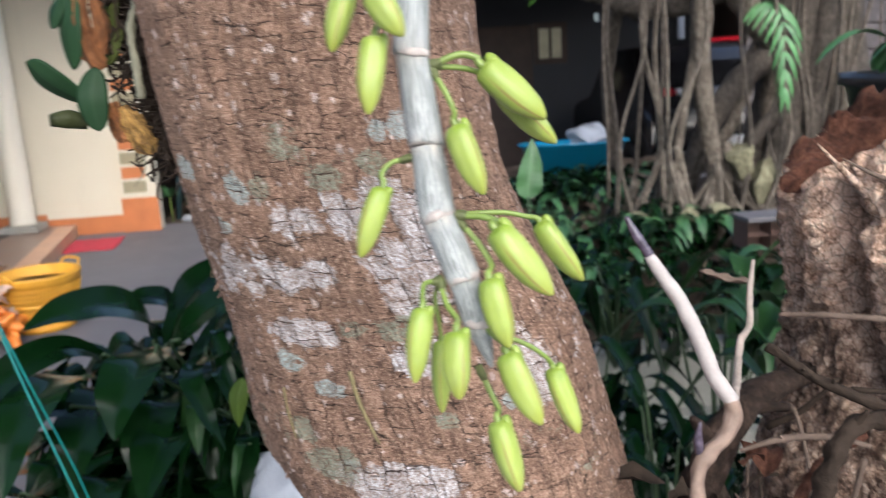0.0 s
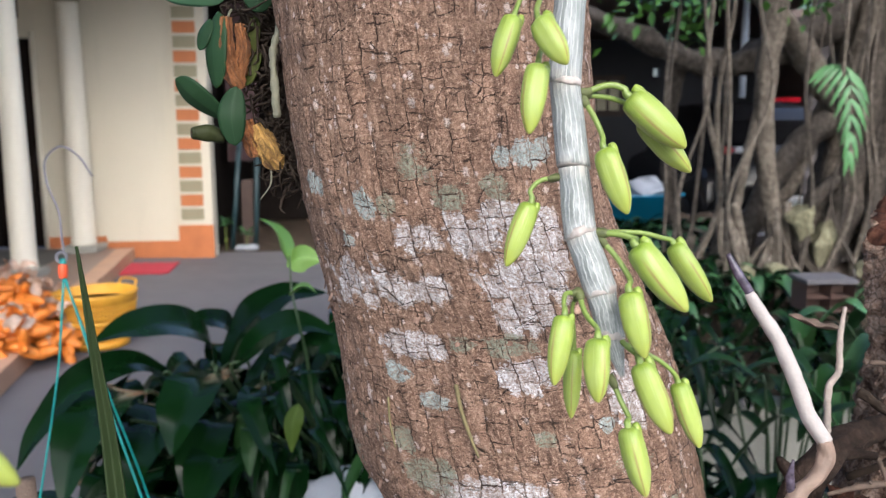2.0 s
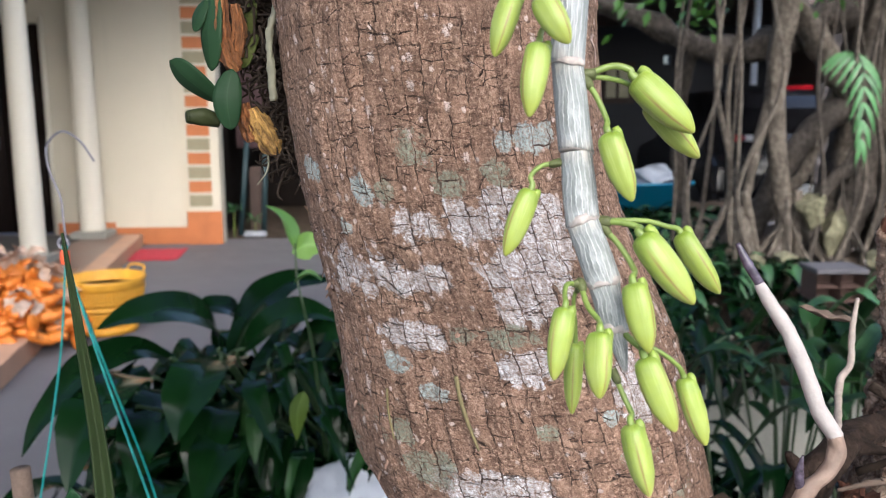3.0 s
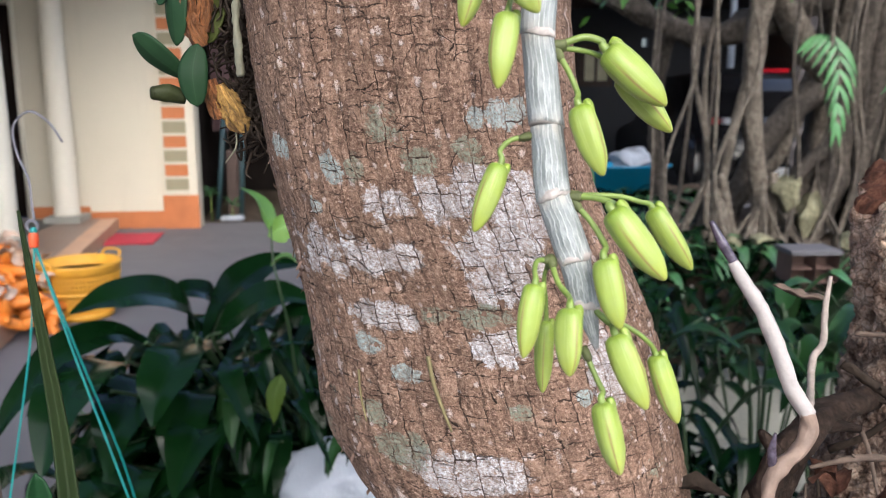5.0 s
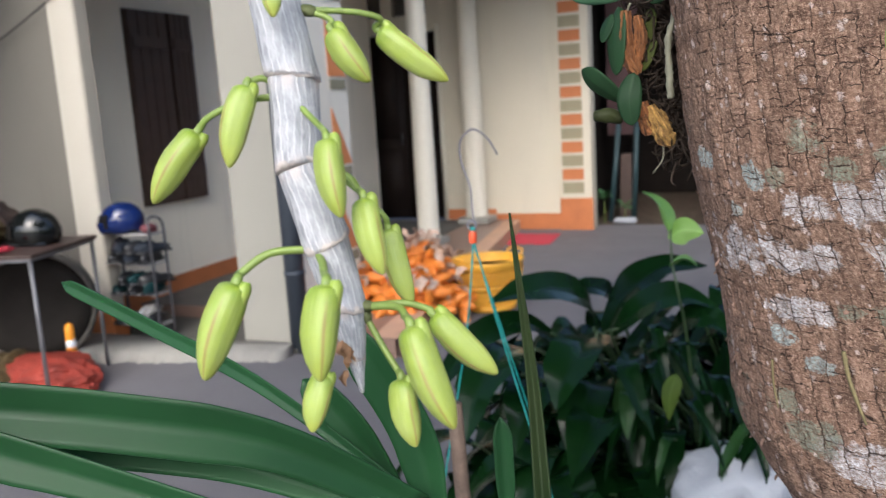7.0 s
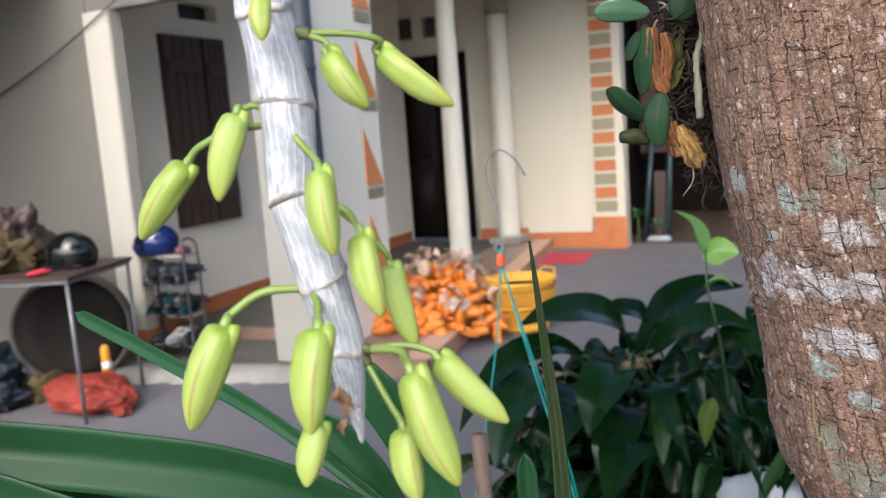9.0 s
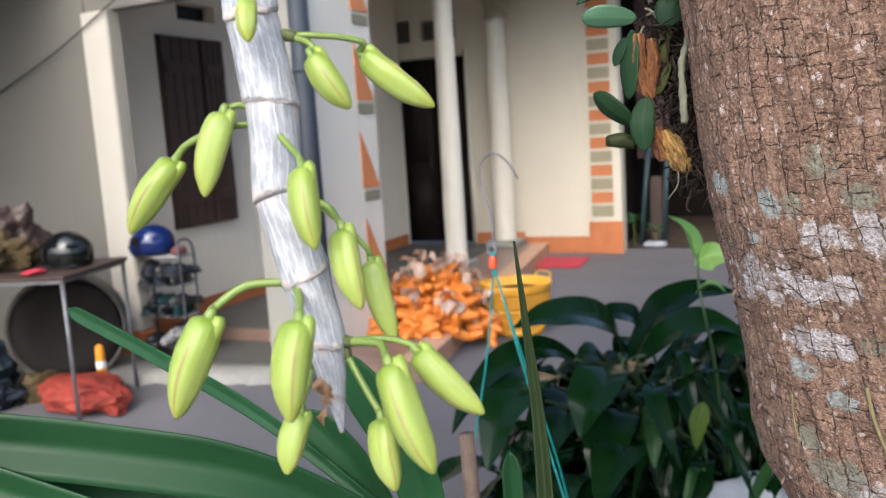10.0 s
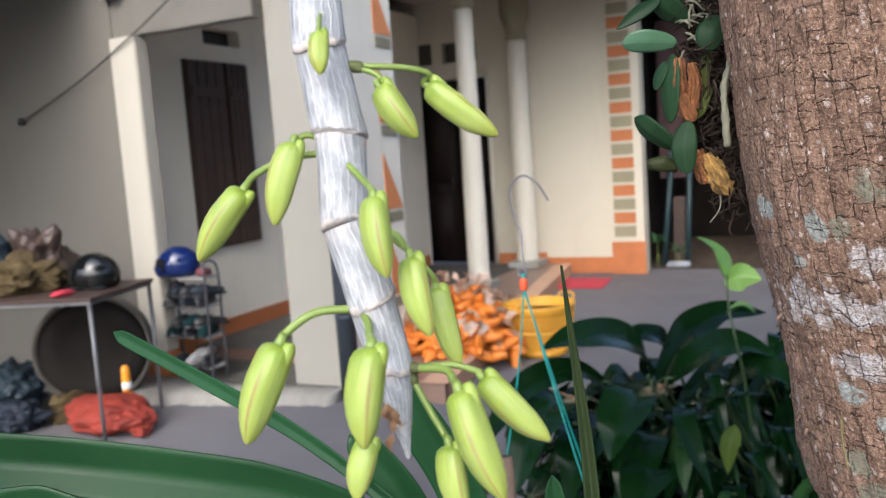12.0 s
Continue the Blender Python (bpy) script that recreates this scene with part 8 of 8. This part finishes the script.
# ---------------------------------------------------------------- carport and car behind the fig
def carport():
    struct("floor_carport", boxes((0.1, 9.0, 6.8, 15.0, 0.004, 0.05)), M_PORCH, "dark cement floor of the carport")
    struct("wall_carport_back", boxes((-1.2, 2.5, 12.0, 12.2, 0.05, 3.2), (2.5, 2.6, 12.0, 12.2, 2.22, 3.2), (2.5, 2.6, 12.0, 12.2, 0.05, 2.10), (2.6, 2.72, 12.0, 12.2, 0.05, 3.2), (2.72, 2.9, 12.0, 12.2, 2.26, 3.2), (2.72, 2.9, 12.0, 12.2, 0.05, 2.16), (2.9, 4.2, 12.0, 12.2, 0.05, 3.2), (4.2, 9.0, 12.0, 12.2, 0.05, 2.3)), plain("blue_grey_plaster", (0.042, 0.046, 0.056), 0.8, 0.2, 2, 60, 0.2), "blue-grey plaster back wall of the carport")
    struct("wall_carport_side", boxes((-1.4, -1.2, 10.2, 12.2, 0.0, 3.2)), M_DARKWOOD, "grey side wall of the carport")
    # Hidden wall added to stop side light reaching the car.
    struct("wall_carport_end", boxes((4.0, 4.15, 6.8, 11.99, 0.05, 2.5)), M_DARKWOOD, "unseen dark wall added to shade the carport")
    # The second slab is unseen, added to darken the back of the carport.
    struct("roof_carport", boxes((0.12, 3.3, 5.9, 12.4, 2.62, 2.72), (3.302, 4.1, 9.7, 12.4, 2.62, 2.72)), M_DARKWOOD, "dark low carport roof with an unseen slab added for shade")
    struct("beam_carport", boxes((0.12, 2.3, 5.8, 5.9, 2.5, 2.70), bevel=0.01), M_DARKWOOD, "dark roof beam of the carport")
    for x in (0.25, 3.2):
        p = thing("carport_post", "dark square timber post of the carport", "post", "carport posts")
        part("shaft", boxes((x - 0.06, x + 0.06, 6.85, 6.97, 0.05, 2.618), bevel=0.008), M_DARKWOOD, p, smooth=False)
    w = tagged(new("window_2"), "small brown framed window with pale yellow panes", "window", kind="structure")
    part("window_frame", boxes((1.62, 1.70, 11.95, 11.997, 1.55, 2.12), (2.02, 2.10, 11.95, 11.997, 1.55, 2.12), (1.70, 2.02, 11.95, 11.997, 2.04, 2.12), (1.70, 2.02, 11.95, 11.997, 1.55, 1.63), (1.84, 1.88, 11.955, 11.997, 1.63, 2.04), bevel=0.006), M_DARKWOOD, w, smooth=False)
    part("pane", boxes((1.70, 1.84, 11.97, 11.985, 1.63, 2.04)), M_PANE, w, "pale window pane", False)
    part("pane", boxes((1.88, 2.02, 11.97, 11.985, 1.63, 2.04)), M_PANE, w, "pale window pane", False)
    d = tagged(new("door_2"), "dark brown door in the back wall of the carport", "door", kind="structure")
    part("door_leaf", boxes((0.75, 1.60, 11.93, 11.99, 0.06, 2.1), bevel=0.01), M_DARKWOOD, d, smooth=False)
    part("handle", boxes((1.50, 1.53, 11.90, 11.928, 1.0, 1.12), bevel=0.004), M_STEEL, d)
    # plank fence to the side
    f = thing("plank_fence", "weathered grey wooden plank fence behind the fig", "fence")
    for k in range(9):
        part("plank", boxes((2.55, 8.5 if k < 8 else 2.98, 6.55 + 0.004 * (k % 2), 6.585, 0.5 + 0.2 * k, 0.69 + 0.2 * k), bevel=0.004), M_FENCE, f, smooth=False)
    for x in (2.8, 4.6, 6.4, 8.2):
        part("post", boxes((x - 0.04, x + 0.04, 6.592, 6.67, 0.0, 2.08), bevel=0.005), M_FENCE, f, smooth=False)
    l = thing("tube_rail", "pale tube hanging from the carport roof", "pole")
    tube_part("shaft", [(2.205, 7.1, 1.67), (2.205, 7.1, 2.618)], [0.03, 0.03], plain("pale_blue_metal", (0.42, 0.48, 0.60), 0.4), l, "", 12, 2)


M_PANE = plain("frosted_pane", (0.60, 0.58, 0.40), 0.2, 0.2, 5, 30, 0.05)
M_FENCE = rough_wood("fence_wood", (0.042, 0.037, 0.039), (0.085, 0.077, 0.08), (0.15, 0.138, 0.145), 1.0, 0.5)
carport()


def car():
    """A dark estate car seen from behind."""
    c = thing("car", "black car parked in the carport, tail towards the yard", "car")
    M_CARPAINT = plain("black_car_paint", (0.012, 0.012, 0.014), 0.18, 0.1, 3, 60, 0.0)
    M_TAIL = plain("red_lens", (0.30, 0.006, 0.015), 0.15, 0.1, 20, 80, 0.0)
    M_TYRE = plain("tyre_rubber", (0.02, 0.02, 0.02), 0.8, 0.2, 20, 100, 0.2)
    x0, w = 3.04, 0.86
    prof = [(0.0, 0.45), (0.02, 0.95), (0.22, 1.10), (0.5, 1.55), (0.85, 1.66), (2.2, 1.64), (2.9, 1.12), (3.9, 0.98), (4.15, 0.75), (4.15, 0.40), (0.1, 0.36)]
    bm = bmesh.new()
    rows = []
    for s, inset in ((-1.0, 0.10), (-0.93, 0.0), (0.93, 0.0), (1.0, 0.10)):
        rows.append([bm.verts.new((x0 + s * w * (1 - 0.12 * max(0, z - 1.0)), 8.0 + y, z * (1 - inset * 0.1))) for y, z in prof])
    for a, b in zip(rows, rows[1:]):
        for k in range(len(prof)):
            j = (k + 1) % len(prof)
            bm.faces.new((a[k], a[j], b[j], b[k]))
    bm.faces.new(rows[0])
    bm.faces.new(list(reversed(rows[-1])))
    bmesh.ops.recalc_face_normals(bm, faces=bm.faces)
    bmesh.ops.bevel(bm, geom=[e for e in bm.edges], offset=0.03, segments=2, affect='EDGES', clamp_overlap=True)
    part("body", bm, M_CARPAINT, c)
    part("rear_window", boxes((x0 - 0.62, x0 + 0.62, 8.30, 8.32, 1.15, 1.48), bevel=0.01, m=Matrix.Translation((0, 0.0, 0))), M_VISOR, c, "dark rear window", False)
    for s in (-1, 1):
        part("tail_light", boxes((x0 + s * 0.70 - 0.09, x0 + s * 0.70 + 0.09, 7.95, 8.06, 1.165, 1.235), bevel=0.02), M_TAIL, c, "red tail light", False)
        part("reversing_light", boxes((x0 + s * 0.56 - 0.045, x0 + s * 0.56 + 0.045, 7.955, 8.06, 1.17, 1.23), bevel=0.015), M_WHITEPLASTIC, c, "white reversing lens", False)
        for y in (8.75, 11.3):
            m = Matrix.Translation((x0 + s * 0.78, y, 0.36)) @ pose(0, 0, 0, 0, 90, 0)
            wheel = part("wheel", lathe([(0.001, -0.09), (0.2, -0.09), (0.2, 0.09), (0.001, 0.09)], 28, m), M_STEEL, c)
            part("tyre", lathe([(0.2, -0.1), (0.3, -0.1), (0.315, -0.06), (0.315, 0.06), (0.3, 0.1), (0.2, 0.1), (0.2, -0.1)], 28, m), M_TYRE, wheel)
    part("brake_light", boxes((x0 - 0.15, x0 + 0.17, 8.42, 8.47, 1.655, 1.70), bevel=0.008), M_TAIL, c, "red high brake light", False)
    part("number_plate", boxes((x0 - 0.2, x0 + 0.2, 7.985, 8.0, 0.66, 0.76), bevel=0.004), M_WHITEPLASTIC, c, "plain pale plate", False)
    part("bumper", boxes((x0 - 0.84, x0 + 0.84, 7.93, 8.05, 0.42, 0.62), bevel=0.04), M_BLACK, c, smooth=False)


car()


# far hedge added out of view: it closes the yard and blocks low sky
def hedge():
    rng = random.Random(91)
    vs, fs = [], []
    for k in range(9000):
        a = rng.uniform(-0.35, 1.25) * math.pi
        r = rng.uniform(17, 19.5)
        q = Vector((r * math.cos(a - 0.5), -4 - abs(r * math.sin(a * 0.9)) if k % 2 else rng.uniform(-8, 20), rng.random() ** 0.7 * 3.0))
        if k % 2 == 0:
            q.x = rng.uniform(10, 12.5)
        d = Vector((rng.gauss(0, 1), rng.gauss(0, 1), rng.gauss(-0.3, 0.6))).normalized() * 0.5
        e = d.cross(Vector((rng.gauss(0, 0.5), rng.gauss(0, 0.5), 1))).normalized() * 0.16
        b = len(vs)
        vs.extend([q, q + d * 0.5 + e, q + d, q + d * 0.5 - e])
        fs.append((b, b + 1, b + 2, b + 3))
    me = bpy.data.meshes.new("hedge")
    me.from_pydata([tuple(v) for v in vs], [], fs)
    me.materials.append(M_LEAF2)
    tagged(new("hedge", me), "tall dark green hedge added out of view to close the yard", "hedge", kind="stuff")


hedge()


def bark_twig():
    for pts, r in (([(-0.0535, 0.4915, 1.3216), (-0.0503, 0.4926, 1.3047), (-0.0457, 0.4931, 1.2903), (-0.0397, 0.4950, 1.2735)], 0.0013), ([(-0.0982, 0.5201, 1.3033), (-0.0977, 0.5242, 1.2848), (-0.0946, 0.5256, 1.2670)], 0.0008)):
        t = thing("clinging_twig", "thin dry twig clinging to the bark", "twig", "twigs on the bark")
        tube_part("stem", pts, [r, r * 1.1, r * 0.9, r * 0.6], M_TWIGOLIVE, t, "", 8, 6, 0.3)


M_TWIGOLIVE = plain("olive_twig", (0.19, 0.155, 0.07), 0.7, 0.3, 100, 400, 0.3, 0.0006)
bark_twig()
